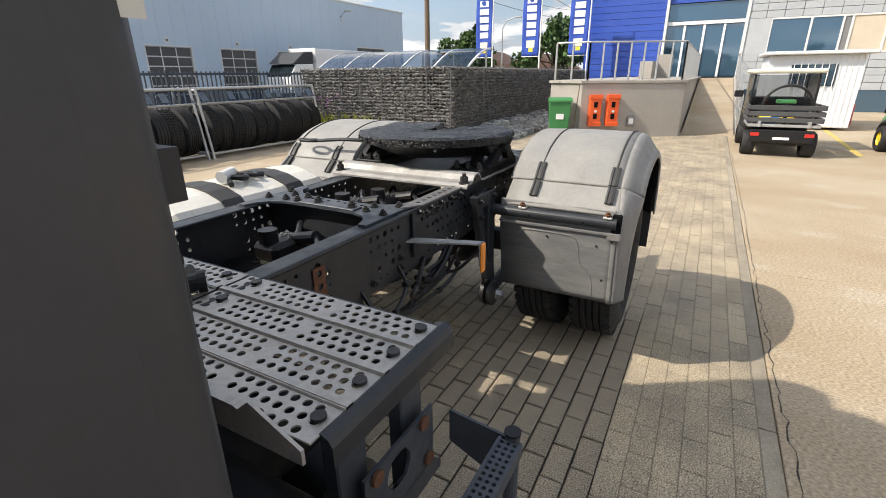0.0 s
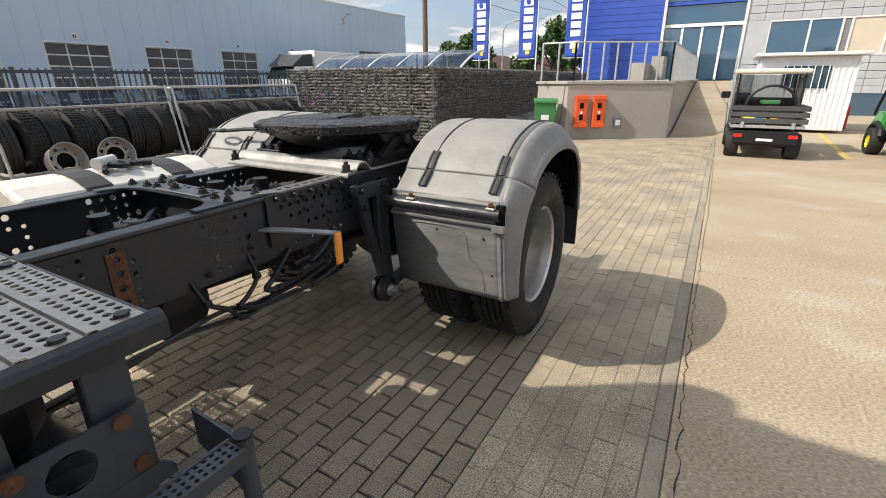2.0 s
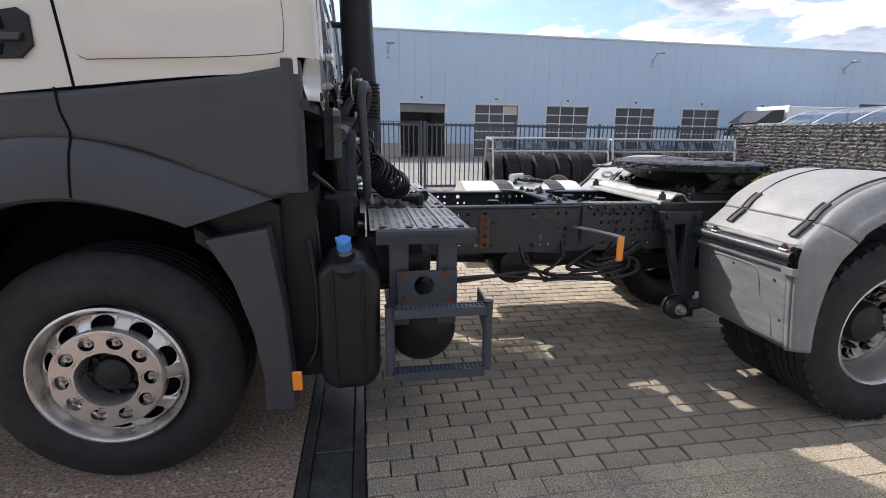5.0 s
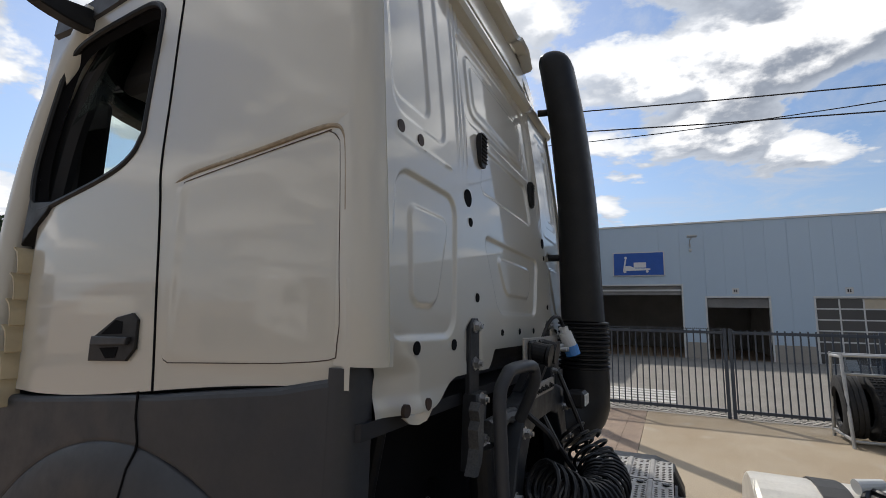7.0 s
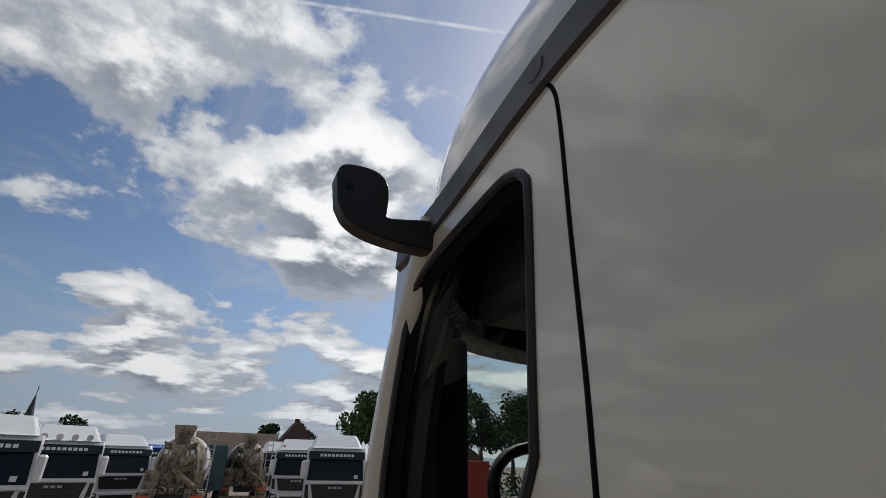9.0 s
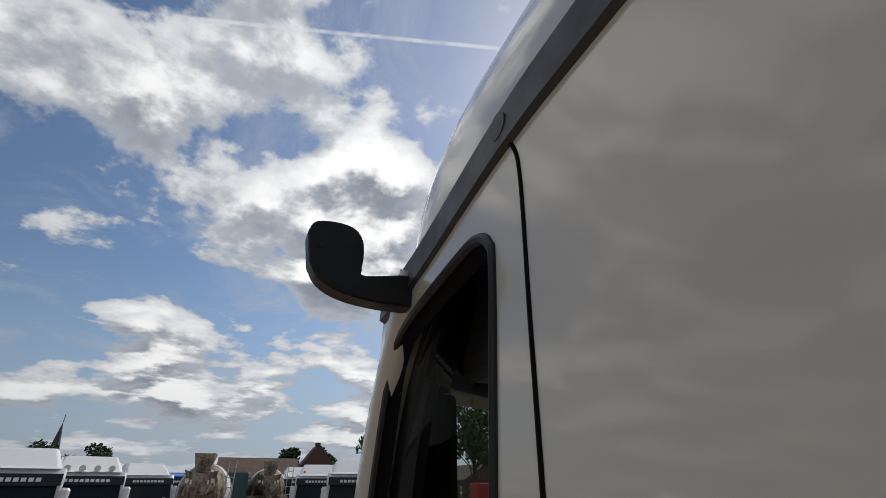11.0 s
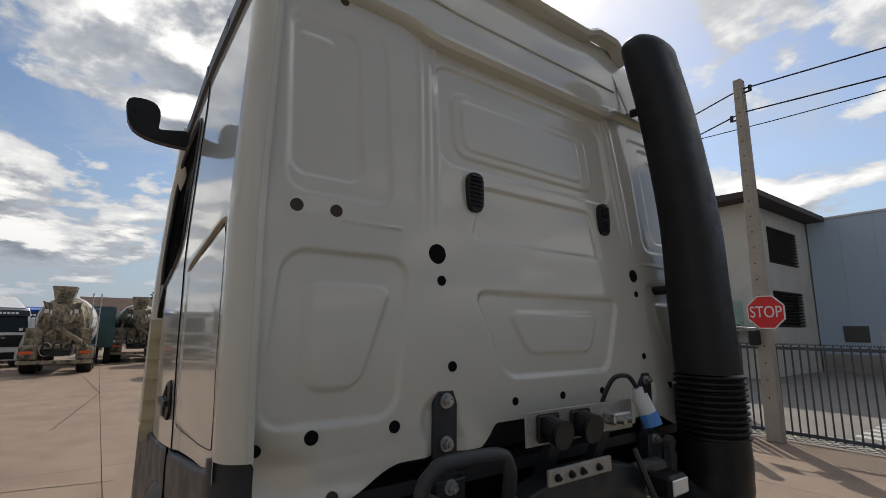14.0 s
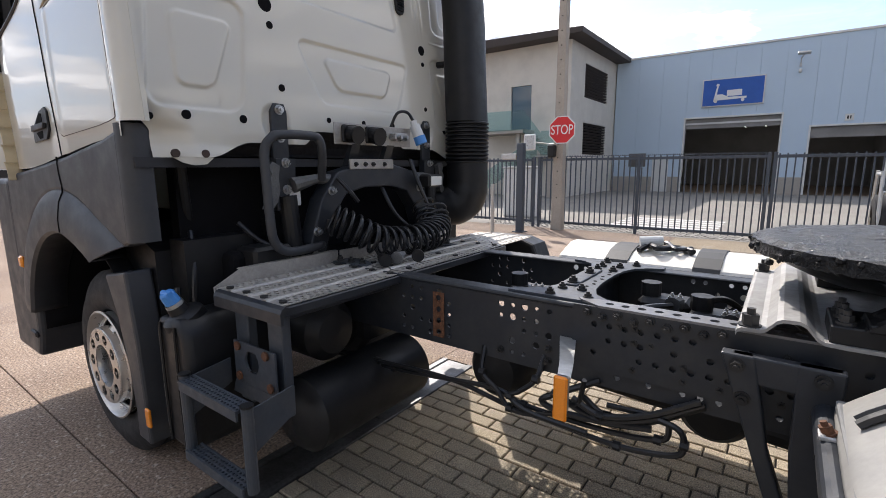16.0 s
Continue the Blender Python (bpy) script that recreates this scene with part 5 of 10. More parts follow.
# air tanks under and beside the frame
for x0, x1, y, z, r in ((-2.95, -2.33, -0.66, 0.85, 0.135), ):
    bm = B()
    lathe(bm, [(0.0, 0.0), (r * 0.7, 0.015), (r, 0.06), (r, x1 - x0 - 0.06), (r * 0.7, x1 - x0 - 0.015), (0, x1 - x0)], (x0, y, z), (1, 0, 0), 28)
    part("air_tank", bm, "black", truck, smooth=True)
for y0, y1, x, z, r in ((-0.88, -0.10, -2.39, 0.52, 0.165), (-0.35, 0.45, -1.75, 0.70, 0.13), (-0.25, 0.35, -0.95, 0.72, 0.12)):
    bm = B()
    L = y1 - y0
    lathe(bm, [(0.0, 0.0), (r * 0.75, 0.018), (r, 0.06), (r, L - 0.06), (r * 0.75, L - 0.018), (0, L)], (x, y0, z), (0, 1, 0), 32)
    part("air_tank", bm, "black", truck, smooth=True)
# gearbox, dark behind the tanks
bm = B()
prism(bm, [(-3.7, 0.62), (-3.5, 0.48), (-3.0, 0.46), (-2.62, 0.56), (-2.52, 0.66), (-2.52, 0.9), (-2.62, 0.98), (-3.7, 1.02)], "y", -0.33, 0.33, 0.05)
part("gearbox", bm, "black", truck)
# looms and brake lines that sag below the frame
looms = [
    [(-2.75, -0.50, 0.66), (-2.3, -0.46, 0.66), (-1.9, -0.44, 0.67), (-1.60, -0.45, 0.64), (-1.45, -0.45, 0.635), (-1.2, -0.45, 0.625), (-1.03, -0.45, 0.655), (-1.0, -0.45, 0.70), (-1.02, -0.45, 0.745), (-1.08, -0.44, 0.755)],
    [(-2.75, -0.46, 0.63), (-2.2, -0.45, 0.64), (-1.7, -0.44, 0.69), (-1.55, -0.44, 0.66), (-1.25, -0.43, 0.655), (-1.08, -0.43, 0.68), (-1.05, -0.43, 0.72), (-1.08, -0.42, 0.75), (-1.25, -0.41, 0.74)],
    [(-1.75, -0.40, 0.84), (-1.73, -0.45, 0.75), (-1.66, -0.46, 0.70), (-1.60, -0.46, 0.64), (-1.5, -0.46, 0.645), (-1.4, -0.44, 0.68)],
    [(-1.49, -0.40, 0.86), (-1.50, -0.45, 0.78), (-1.56, -0.46, 0.72), (-1.60, -0.46, 0.69), (-1.52, -0.47, 0.655), (-1.3, -0.46, 0.64)],
    [(-1.28, -0.41, 0.82), (-1.42, -0.46, 0.75), (-1.47, -0.46, 0.71), (-1.40, -0.46, 0.69), (-1.25, -0.44, 0.69), (-1.1, -0.43, 0.71)],
    [(-1.40, -0.44, 0.73), (-1.28, -0.44, 0.695), (-1.12, -0.43, 0.735), (-0.96, -0.41, 0.83)],
    [(-1.40, -0.42, 0.72), (-1.28, -0.42, 0.680), (-1.12, -0.41, 0.720), (-0.96, -0.40, 0.82)],
    [(-1.36, -0.45, 0.75), (-1.26, -0.45, 0.715), (-1.12, -0.44, 0.755), (-0.97, -0.42, 0.84)],
    [(-1.34, -0.40, 0.74), (-1.25, -0.41, 0.70), (-1.10, -0.40, 0.745), (-0.95, -0.39, 0.83)],
    [(-1.40, 0.1, 0.78), (-1.2, 0.0, 0.68), (-0.9, -0.1, 0.66), (-0.6, -0.1, 0.75)],
]
for k, c in enumerate(looms):
    bm = B()
    tube(bm, curve_pts(c), 0.010 if k < 4 else 0.012, 7)
    part("brake_hose", bm, "hose", truck, smooth=True)
    for q in c[1:-1:2]:
        bm = B()
        cyl(bm, Vector(q) - Vector((0.012, 0, 0)), Vector(q) + Vector((0.012, 0, 0)), 0.016, 8)
        part("hose_clip", bm, "black", truck)
# valve block between the rails
for x, y, z in ((-1.75, 0.02, 0.98), (-1.18, 0.10, 1.0), (-0.98, 0.02, 0.99)):
    bm = B()
    box(bm, x - 0.10, x + 0.10, y - 0.07, y + 0.07, z - 0.06, z + 0.02, 0.02)
    cyl(bm, (x - 0.06, y, z + 0.02), (x - 0.06, y, z + 0.075), 0.04, 14)
    cyl(bm, (x + 0.05, y - 0.02, z), (x + 0.05, y - 0.16, z + 0.03), 0.03, 12)
    v = part("valve_block", bm, "black", truck)
    bm = B()
    tube(bm, curve_pts([(x + 0.05, y - 0.16, z + 0.03), (x - 0.05, y - 0.25, z + 0.02), (x - 0.2, y - 0.30, z - 0.06)]), 0.012, 7)
    part("pipe", bm, "hose", v)
    bm = B()
    tube(bm, curve_pts([(x + 0.1, y, z), (x + 0.2, y + 0.08, z + 0.02), (x + 0.3, y + 0.2, z - 0.08)]), 0.014, 7)
    part("pipe", bm, "hose", v)
    for k in range(4):
        bm = B()
        hexbolt(bm, (x + 0.02 + 0.03 * (k % 2), y - 0.04 + 0.05 * (k // 2), z + 0.02), (0, 0, 1), 0.008, 0.012)
        part("fitting", bm, "steel", v)

# side reflector on its bracket
bm = B()
prism(bm, [(-1.43, -0.41), (-1.37, -0.41), (-1.30, -0.62), (-1.27, -0.72), (-1.31, -0.72), (-1.345, -0.62)], "z", 0.945, 0.953)
prism(bm, [(-1.31, -0.714), (-1.275, -0.714), (-1.275, -0.722), (-1.31, -0.722)], "z", 0.85, 0.953)
rb = part("reflector_bracket", bm, "galv", truck)
bm = B()
box(bm, -1.318, -1.275, -0.734, -0.722, 0.815, 0.955, 0.006)
part("reflector", bm, "amber", rb, "amber side reflector")
bm = B()
tube(bm, curve_pts([(-1.29, -0.71, 0.92), (-1.32, -0.62, 0.82), (-1.30, -0.56, 0.80), (-1.27, -0.6, 0.9)]), 0.008, 6)
part("cable", bm, "hose", rb)

# ------------------------------------------------ catwalk deck
DECK_Z, DECK_F, DECK_R, DECK_L = 1.078, -2.66, -2.20, -1.015


def deck_plate(y0, y1, name="deck_plate"):
    bm = B()
    nb = 4
    w = (DECK_R - DECK_F) / nb
    pitch = 0.031
    for b in range(nb):
        a = DECK_F + b * w
        rows = [a + 0.016 + k * (w - 0.024) / 3 for k in range(4)]
        for r in range(3):
            off = 0.0155 if r % 2 else 0.0
            n = int((y1 - y0 - off) / pitch)
            vs = [y0] + ([y0 + off] if off else []) + [y0 + off + pitch * (k + 1) for k in range(n)]
            if vs[-1] < y1 - 1e-4:
                vs.append(y1)
            holed(bm, rows[r:r + 2], vs, lambda i, j, vs=vs: 0.0098 if abs(vs[j + 1] - vs[j] - pitch) < 1e-3 and (j % 9) else 0, lambda u, v: (u, v, DECK_Z), 12)
        # raised rib between the bands
        e0, e1 = rows[-1], a + w + 0.016
        if b < nb - 1:
            for x0, x1, za, zb in ((e0, e0 + 0.004, 0, 0.007), (e0 + 0.004, e1 - 0.004, 0.007, 0.007), (e1 - 0.004, e1, 0.007, 0)):
                q = [bm.verts.new(p) for p in ((x0, y0, DECK_Z + za), (x1, y0, DECK_Z + zb), (x1, y1, DECK_Z + zb), (x0, y1, DECK_Z + za))]
                bm.faces.new(q)
    p = part(name, bm, "deck", deck)
    solidify(p, 0.004, -1)
    return p


deck = thing("catwalk_deck", "worn perforated galvanised steel deck plates behind the cab", "deck")
deck.parent = None
deck_plate(DECK_L, -0.36)
deck_plate(-0.35, 0.58)
bm = B()
prism(bm, [(DECK_L, DECK_Z - 0.03), (DECK_L, DECK_Z), (-0.90, DECK_Z + 0.055), (-0.36, DECK_Z + 0.055), (-0.36, DECK_Z - 0.03)], "x", DECK_F - 0.004, DECK_F + 0.003)
prism(bm, [(-0.90, DECK_Z + 0.0545), (-0.88, DECK_Z + 0.0555), (-0.36, DECK_Z + 0.0555), (-0.36, DECK_Z + 0.0585), (-0.89, DECK_Z + 0.0585)], "x", DECK_F - 0.024, DECK_F + 0.003)
box(bm, DECK_F - 0.004, DECK_F + 0.003, -0.345, 0.62, DECK_Z - 0.03, DECK_Z + 0.055)
part("kick_plate", bm, "deck", deck)
bm = B()
prism(bm, [(DECK_L - 0.002, DECK_Z + 0.002), (DECK_L - 0.018, DECK_Z - 0.006), (DECK_L - 0.026, DECK_Z - 0.020), (DECK_L - 0.026, DECK_Z - 0.062), (DECK_L - 0.016, DECK_Z - 0.062), (DECK_L - 0.012, DECK_Z - 0.02), (DECK_L + 0.02, DECK_Z - 0.006)], "x", DECK_F + 0.04, DECK_R + 0.020)
part("edge_angle", bm, "frame", deck)
bm = B()
box(bm, DECK_R - 0.004, DECK_R + 0.010, DECK_L - 0.01, 0.58, DECK_Z - 0.04, DECK_Z - 0.006, 0.003)
part("rear_angle", bm, "frame", deck)
deck_plate(0.595, 0.97)
for x in linspace(DECK_F + 0.07, DECK_R - 0.04, 4):
    for y in (DECK_L + 0.03, -0.42, -0.29, 0.1, 0.52):
        bm = B()
        cyl(bm, (x, y, DECK_Z + 0.001), (x, y, DECK_Z + 0.008), 0.015, 12)
        part("rivet", bm, "bolt", deck)
# deck legs and the folding step below
for x in (-2.52, -2.30):
    bm = B()
    box(bm, x - 0.045, x + 0.045, -0.99, -0.95, 0.62, DECK_Z - 0.03, 0.004)
    part("deck_leg", bm, "frame_b", deck)
bm = B()
box(bm, DECK_F + 0.10, DECK_F + 0.16, -0.98, -0.40, 1.0, 1.045, 0.004)
box(bm, DECK_R - 0.12, DECK_R - 0.06, -0.98, -0.40, 1.0, 1.045, 0.004)
part("support_beam", bm, "frame", deck)
step = thing("access_step", "grey-blue steel access step with perforated treads, rusty bolts", "step")
bm = B()


def bracket_place(u, v):
    return (u, -1.02, v)


holed(bm, [-2.53, -2.46, -2.36, -2.26], [0.72, 0.78, 0.86, 0.89], lambda i, j: 0.045 if (i, j) == (1, 1) else (0.012 if j == 2 and i != 1 else 0), bracket_place, 20)
prism(bm, [(-2.53, 0.72), (-2.26, 0.72), (-2.23, 0.69), (-2.23, 0.67), (-2.55, 0.67)], "y", -1.024, -1.016)
bk = part("bracket", bm, "frame_b", step)
solidify(bk, 0.008, 0)
for x in (-2.575, -2.16):
    bm = B()
    cyl(bm, (x, -1.20, 0.49), (x, -1.20, 0.795), 0.020, 14)
    part("upright", bm, "frame_b", step)
    bm = B()
    cyl(bm, (x, -1.20, 0.795), (x, -1.20, 0.802), 0.022, 14)
    part("upright_cap", bm, "black", step)
    bm = B()
    pts = [(-1.19, 0.78), (-1.02, 0.80), (-1.02, 0.70), (-1.19, 0.62)]
    prism(bm, pts, "x", x - 0.004, x + 0.004)
    part("side_plate", bm, "frame_b", step)
for z in (0.785, 0.505):
    bm = B()
    holed(bm, linspace(-2.555, -2.18, 21), [-1.225, -1.208, -1.191, -1.174], lambda i, j: 0.0055, lambda u, v, z=z: (u, v, z), 8)
    solidify(part("tread", bm, "frame_b", step), 0.012, -1)
    bm = B()
    for y in (-1.228, -1.172):
        box(bm, -2.56, -2.175, y - 0.004, y + 0.004, z - 0.035, z + 0.002)
    part("tread_edge", bm, "frame_b", step)
for x, z in ((-2.495, 0.872), (-2.31, 0.872), (-2.495, 0.75), (-2.29, 0.75)):
    bm = B()
    cyl(bm, (x, -1.026, z), (x, -1.034, z), 0.018, 14)
    part("rusty_washer", bm, "rust", step)

# ------------------------------------------------ fifth wheel
fw = thing("fifth_wheel", "black greasy fifth wheel coupling on a steel mounting plate", "fifth wheel coupling")
FX, FZ, FR = -0.42, 1.325, 0.485
rf = random.Random(4)


def slot_half(dx):
    """Half width of the entry slot at a distance behind the centre."""
    return 0.05 + max(dx - 0.06, 0) * 0.36


def coupling_plate():
    """Thick disc, open to the rear, its top smeared with grease and its rim ragged."""
    bm = B()
    n, rings = 120, [0.055, 0.09, 0.13, 0.18, 0.23, 0.28, 0.33, 0.38, 0.42, 0.45, 0.47, FR]
    start = 0.19
    angles = [start + (2 * math.pi - 2 * start) * k / n for k in range(n + 1)]
    wob = [rf.uniform(-1, 1) for _ in angles]
    tops, rows = [], []
    for i, a in enumerate(angles):
        c, d = math.cos(a), math.sin(a)
        col = []
        for j, r in enumerate(rings):
            x, y = r * c, r * d
            if x > 0.05 and abs(y) < slot_half(x):
                y = math.copysign(slot_half(x), y)
            h = 0.004 * math.sin(r * 95 + 2.2 * math.sin(a * 3)) + rf.uniform(-0.0022, 0.0022)
            h -= 0.012 * sstep(0.44, FR, r)
            rag = 1 + (0.010 * wob[i] + rf.uniform(-0.006, 0.006)) * sstep(0.40, FR, r)
            col.append((FX + x * rag, y * rag, FZ + h))
        ex, ey, _ = col[-1]
        for k, z in enumerate((0.022, 0.034, 0.050)):
            q = 1 + rf.uniform(-0.008, 0.008) * (2 - k) / 2
            col.append((FX + (ex - FX) * q, ey * q, FZ - z + rf.uniform(-0.004, 0.003)))
        col.append((FX + (ex - FX) * 0.9, ey * 0.9, FZ - 0.058))
        col.append((FX + 0.06 * c, 0.06 * d, FZ - 0.058))
        rows.append([bm.verts.new(p) for p in col])
    for r0, r1 in zip(rows, rows[1:]):
        for k in range(len(r0)):
            bm.faces.new((r0[k], r0[(k + 1) % len(r0)], r1[(k + 1) % len(r0)], r1[k]))
    bm.faces.new(rows[0])
    bm.faces.new(rows[-1][::-1])
    return part("coupling_plate", bm, "grease", fw, "greasy black coupling plate", smooth=True)


plate = coupling_plate()
# grease that hangs from the rim in crumbs
bm = B()
for k in range(170):
    a = rf.uniform(0.35, 2 * math.pi - 0.35)
    w = rf.uniform(0.004, 0.013)
    rr = FR - rf.uniform(-0.004, 0.012)
    lathe(bm, [(0, -w * 1.3), (w, -w * 0.4), (w * 0.9, w * 0.5), (0, w * 0.8)], (FX + rr * math.cos(a), rr * math.sin(a), FZ - 0.012 - abs(rf.gauss(0.0, 0.02))), (rf.uniform(-.4, .4), rf.uniform(-.4, .4), 1), 6)
part("grease_lump", bm, "grease", fw, kind="stuff")
# cast skirt with ribs below the plate
bm = B()
lathe(bm, [(0.0, -0.15), (0.20, -0.15), (0.30, -0.125), (0.385, -0.085), (0.43, -0.056)], (FX - 0.01, 0, FZ), (0, 0, 1), 40)
casting = part("casting", bm, "black", fw, smooth=True)
for y in (-0.40, 0.40):
    bm = B()
    prism(bm, [(FX - 0.20, FZ - 0.055), (FX + 0.22, FZ - 0.055), (FX + 0.15, FZ - 0.10), (FX + 0.04, FZ - 0.125), (FX - 0.06, FZ - 0.125), (FX - 0.15, FZ - 0.10)], "y", y - 0.045, y + 0.045, 0.01)
    part("bearing_lug", bm, "black", casting)
MOUNT_X = -0.90
for s in (-1, 1):
    # pedestal: an A-shaped casting with a window through it
    bm = B()
    pz0, pz1 = 1.150, FZ - 0.085
    for y0 in (s * 0.345 - 0.018, s * 0.445 - 0.018):
        prism(bm, [(FX - 0.21, pz0), (FX - 0.10, pz0), (FX - 0.045, pz1 - 0.04), (FX + 0.045, pz1 - 0.04), (FX + 0.10, pz0), (FX + 0.21, pz0), (FX + 0.09, pz1), (FX - 0.09, pz1)], "y", y0, y0 + 0.036)
    box(bm, FX - 0.09, FX + 0.09, s * 0.395 - 0.066, s * 0.395 + 0.066, pz1 - 0.045, pz1, 0.012)
    box(bm, FX - 0.205, FX + 0.205, s * 0.395 - 0.066, s * 0.395 + 0.066, pz0 - 0.004, pz0 + 0.016, 0.004)
    ped = part("pedestal", bm, "black", fw)
    bm = B()
    cyl(bm, (FX, s * 0.30, pz1 - 0.012), (FX, s * 0.50, pz1 - 0.012), 0.030, 18)
    part("pivot_pin", bm, "grease", ped)
    bm = B()
    box(bm, FX - 0.275, FX + 0.275, s * 0.345 - 0.10, s * 0.345 + 0.10, 1.100, 1.148, 0.004)
    part("foot_plate", bm, "black", ped)
    for x in (-0.245, 0.245):
        for y in (0.275, 0.345, 0.415):
            bm = B()
            cyl(bm, (FX + x, s * y, 1.148), (FX + x, s * y, 1.153), 0.021, 14)
            hexbolt(bm, (FX + x, s * y, 1.152), (0, 0, 1), 0.016, 0.022)
            cyl(bm, (FX + x, s * y, 1.17), (FX + x, s * y, 1.186), 0.009, 10)
            part("bolt", bm, "bolt", ped)
bm = B()
m0 = MOUNT_X
prof = [(0, 1.092), (0.004, 1.102), (0.014, 1.108), (0.056, 1.108), (0.070, 1.114), (0.092, 1.140), (0.106, 1.147), (0.142, 1.148), (0.156, 1.141), (0.180, 1.112), (0.196, 1.103), (0.235, 1.101)]
prof = [(m0 + x, z) for x, z in prof] + [(m0 + 0.96 - x, z) for x, z in prof[::-1]]
prism(bm, prof + [(p[0] + 0.001, p[1] - 0.010) for p in prof[::-1]], "y", -0.455, 0.455)
mp_ = part("mounting_plate", bm, "plate", fw, "corrugated bare steel mounting plate")
for y in (-0.422, 0.422):
    for x in (0.032, 0.928):
        bm = B()
        hexbolt(bm, (m0 + x, y, 1.107), (0, 0, 1), 0.022, 0.034)
        part("bolt", bm, "bolt", mp_)
bm = B()
for s in (-1, 1):
    prism(bm, [(m0 + 0.965, 1.08), (m0 + 0.965, 1.15), (m0 + 1.10, 1.12), (m0 + 1.25, 1.08)], "y", s * 0.43 - 0.03, s * 0.43 + 0.03)
part("ramp_rail", bm, "black", fw)
bm = B()
tube(bm, curve_pts([(FX - 0.1, 0.4, FZ - 0.09), (FX - 0.15, 0.62, FZ - 0.08), (FX - 0.16, 0.86, FZ - 0.10)]), 0.012, 8)
loop = [(FX - 0.16 + 0.035 * math.cos(a), 0.94 + 0.08 * math.sin(a), FZ - 0.10) for a in linspace(-math.pi, math.pi, 22)[:-1]]
tube(bm, loop, 0.011, 8, True)
part("release_handle", bm, "black", fw)

# ------------------------------------------------ rear mudguards


def mudguard(s):
    """Three-part mudguard over a rear wheel; s = -1 is the left one."""
    lower = [(-0.655, 0.462), (-0.672, 0.56), (-0.694, 0.70), (-0.712, 0.83), (-0.716, 0.885)]
    shoulder = [(-0.722, 0.975), (-0.708, 1.005), (-0.672, 1.040), (-0.632, 1.078), (-0.606, 1.104)]
    dome_c = [(-0.606, 1.106), (-0.545, 1.185), (-0.40, 1.275), (-0.20, 1.328), (0.02, 1.338), (0.22, 1.308), (0.40, 1.225), (0.53, 1.08), (0.60, 0.90), (0.625, 0.72)]
    crown = [(0.56, -0.03), (0.585, -0.004), (0.70, 0.0), (0.90, 0.003), (1.10, 0.0), (1.17, -0.004)]
    side = [(1.17, -0.005), (1.195, -0.013), (1.214, -0.030), (1.232, -0.058), (1.256, -0.090), (1.264, -0.100), (1.274, -0.108), (1.280, -0.125), (1.280, -0.150), (1.272, -0.156)]
    flat = [(0.56, 0.0), (0.9, 0.0), (1.15, 0.0), (1.196, -0.001)]

    def shell(prof, n, name, mat, across, thick=0.007):
        pts = curve_pts([(p[0], 0, p[1]) for p in prof], n)
        bm = B()
        rows = []
        for i, p in enumerate(pts):
            q0, q1 = pts[max(i - 1, 0)], pts[min(i + 1, len(pts) - 1)]
            t = (q1 - q0).normalized()
            nrm = Vector((-t.z, 0, t.x))
            if nrm.dot(p - Vector((0, 0, 0.5))) < 0:
                nrm = -nrm
            rows.append([bm.verts.new((p.x + nrm.x * h, s * y, p.z + nrm.z * h)) for y, h in across])
        for r0, r1 in zip(rows, rows[1:]):
            for a in range(len(across) - 1):
                bm.faces.new((r0[a], r0[a + 1], r1[a + 1], r1[a]))
        o = part(name, bm, mat, mg, smooth=True)
        solidify(o, thick, -1)
        return o

    mg = thing("rear_mudguard", "dusty grey plastic rear mudguard with rubber straps and mud flap", "mudguard")
    inside = [(0.60, -0.04), (0.9, -0.04), (1.14, -0.045), (1.25, -0.14)]
    shell(lower, 3, "front_panel", "mudpanel", flat)
    corner = curve_pts([(-0.655, 1.196, 0.462), (-0.672, 1.196, 0.56), (-0.694, 1.196, 0.70), (-0.712, 1.196, 0.83), (-0.722, 1.196, 0.95), (-0.690, 1.190, 1.022), (-0.606, 1.172, 1.104)], 5)
    hind = curve_pts([(-0.590, 1.256, 0.475), (-0.600, 1.258, 0.575), (-0.598, 1.260, 0.70), (-0.580, 1.264, 0.83), (-0.550, 1.270, 0.925), (-0.520, 1.275, 0.972), (-0.487, 1.280, 1.014)], 5)
    section = [(0.0, 0.0), (0.06, 0.24), (0.18, 0.42), (0.37, 0.60), (0.60, 0.84), (0.72, 0.96), (0.84, 1.0), (1.0, 1.0), (1.02, 0.90)]
    bm = B()
    rows = []
    for p, q in zip(corner, hind):
        rows.append([bm.verts.new((p.x + (q.x - p.x) * f, s * (p.y + (q.y - p.y) * g), p.z + (q.z - p.z) * f)) for f, g in section])
    for r0, r1 in zip(rows, rows[1:]):
        for a in range(len(section) - 1):
            bm.faces.new((r0[a], r0[a + 1], r1[a + 1], r1[a]))
    solidify(part("front_flange", bm, "mudedge", mg, smooth=True), 0.007, -1)
    # a raised border frames the side of the lower panel
    shell([(p[0] + 0.020, p[1]) for p in lower], 3, "panel_return", "mudpanel", [(1.172, 0.020), (1.180, 0.025), (1.192, 0.024), (1.200, 0.014)], 0.004)
    shell(dome_c[:8], 6, "top_shell", "mud", crown)
    shell(dome_c[:8], 6, "top_flange", "mudedge", side)
    shell(dome_c[7:], 4, "rear_panel", "mud", crown)
    shell(dome_c[7:], 4, "rear_flange", "mudedge", side)
    # black shell added under the dome to darken its lit underside
    shell(dome_c, 4, "inner_liner", "cavity", inside)
    shell(shoulder, 4, "shoulder", "mud", [(min(y, 1.165), h - 0.004) for y, h in crown[1:]] + [(1.198, -0.006)])
    # moulded outline on the front panel
    bm = B()

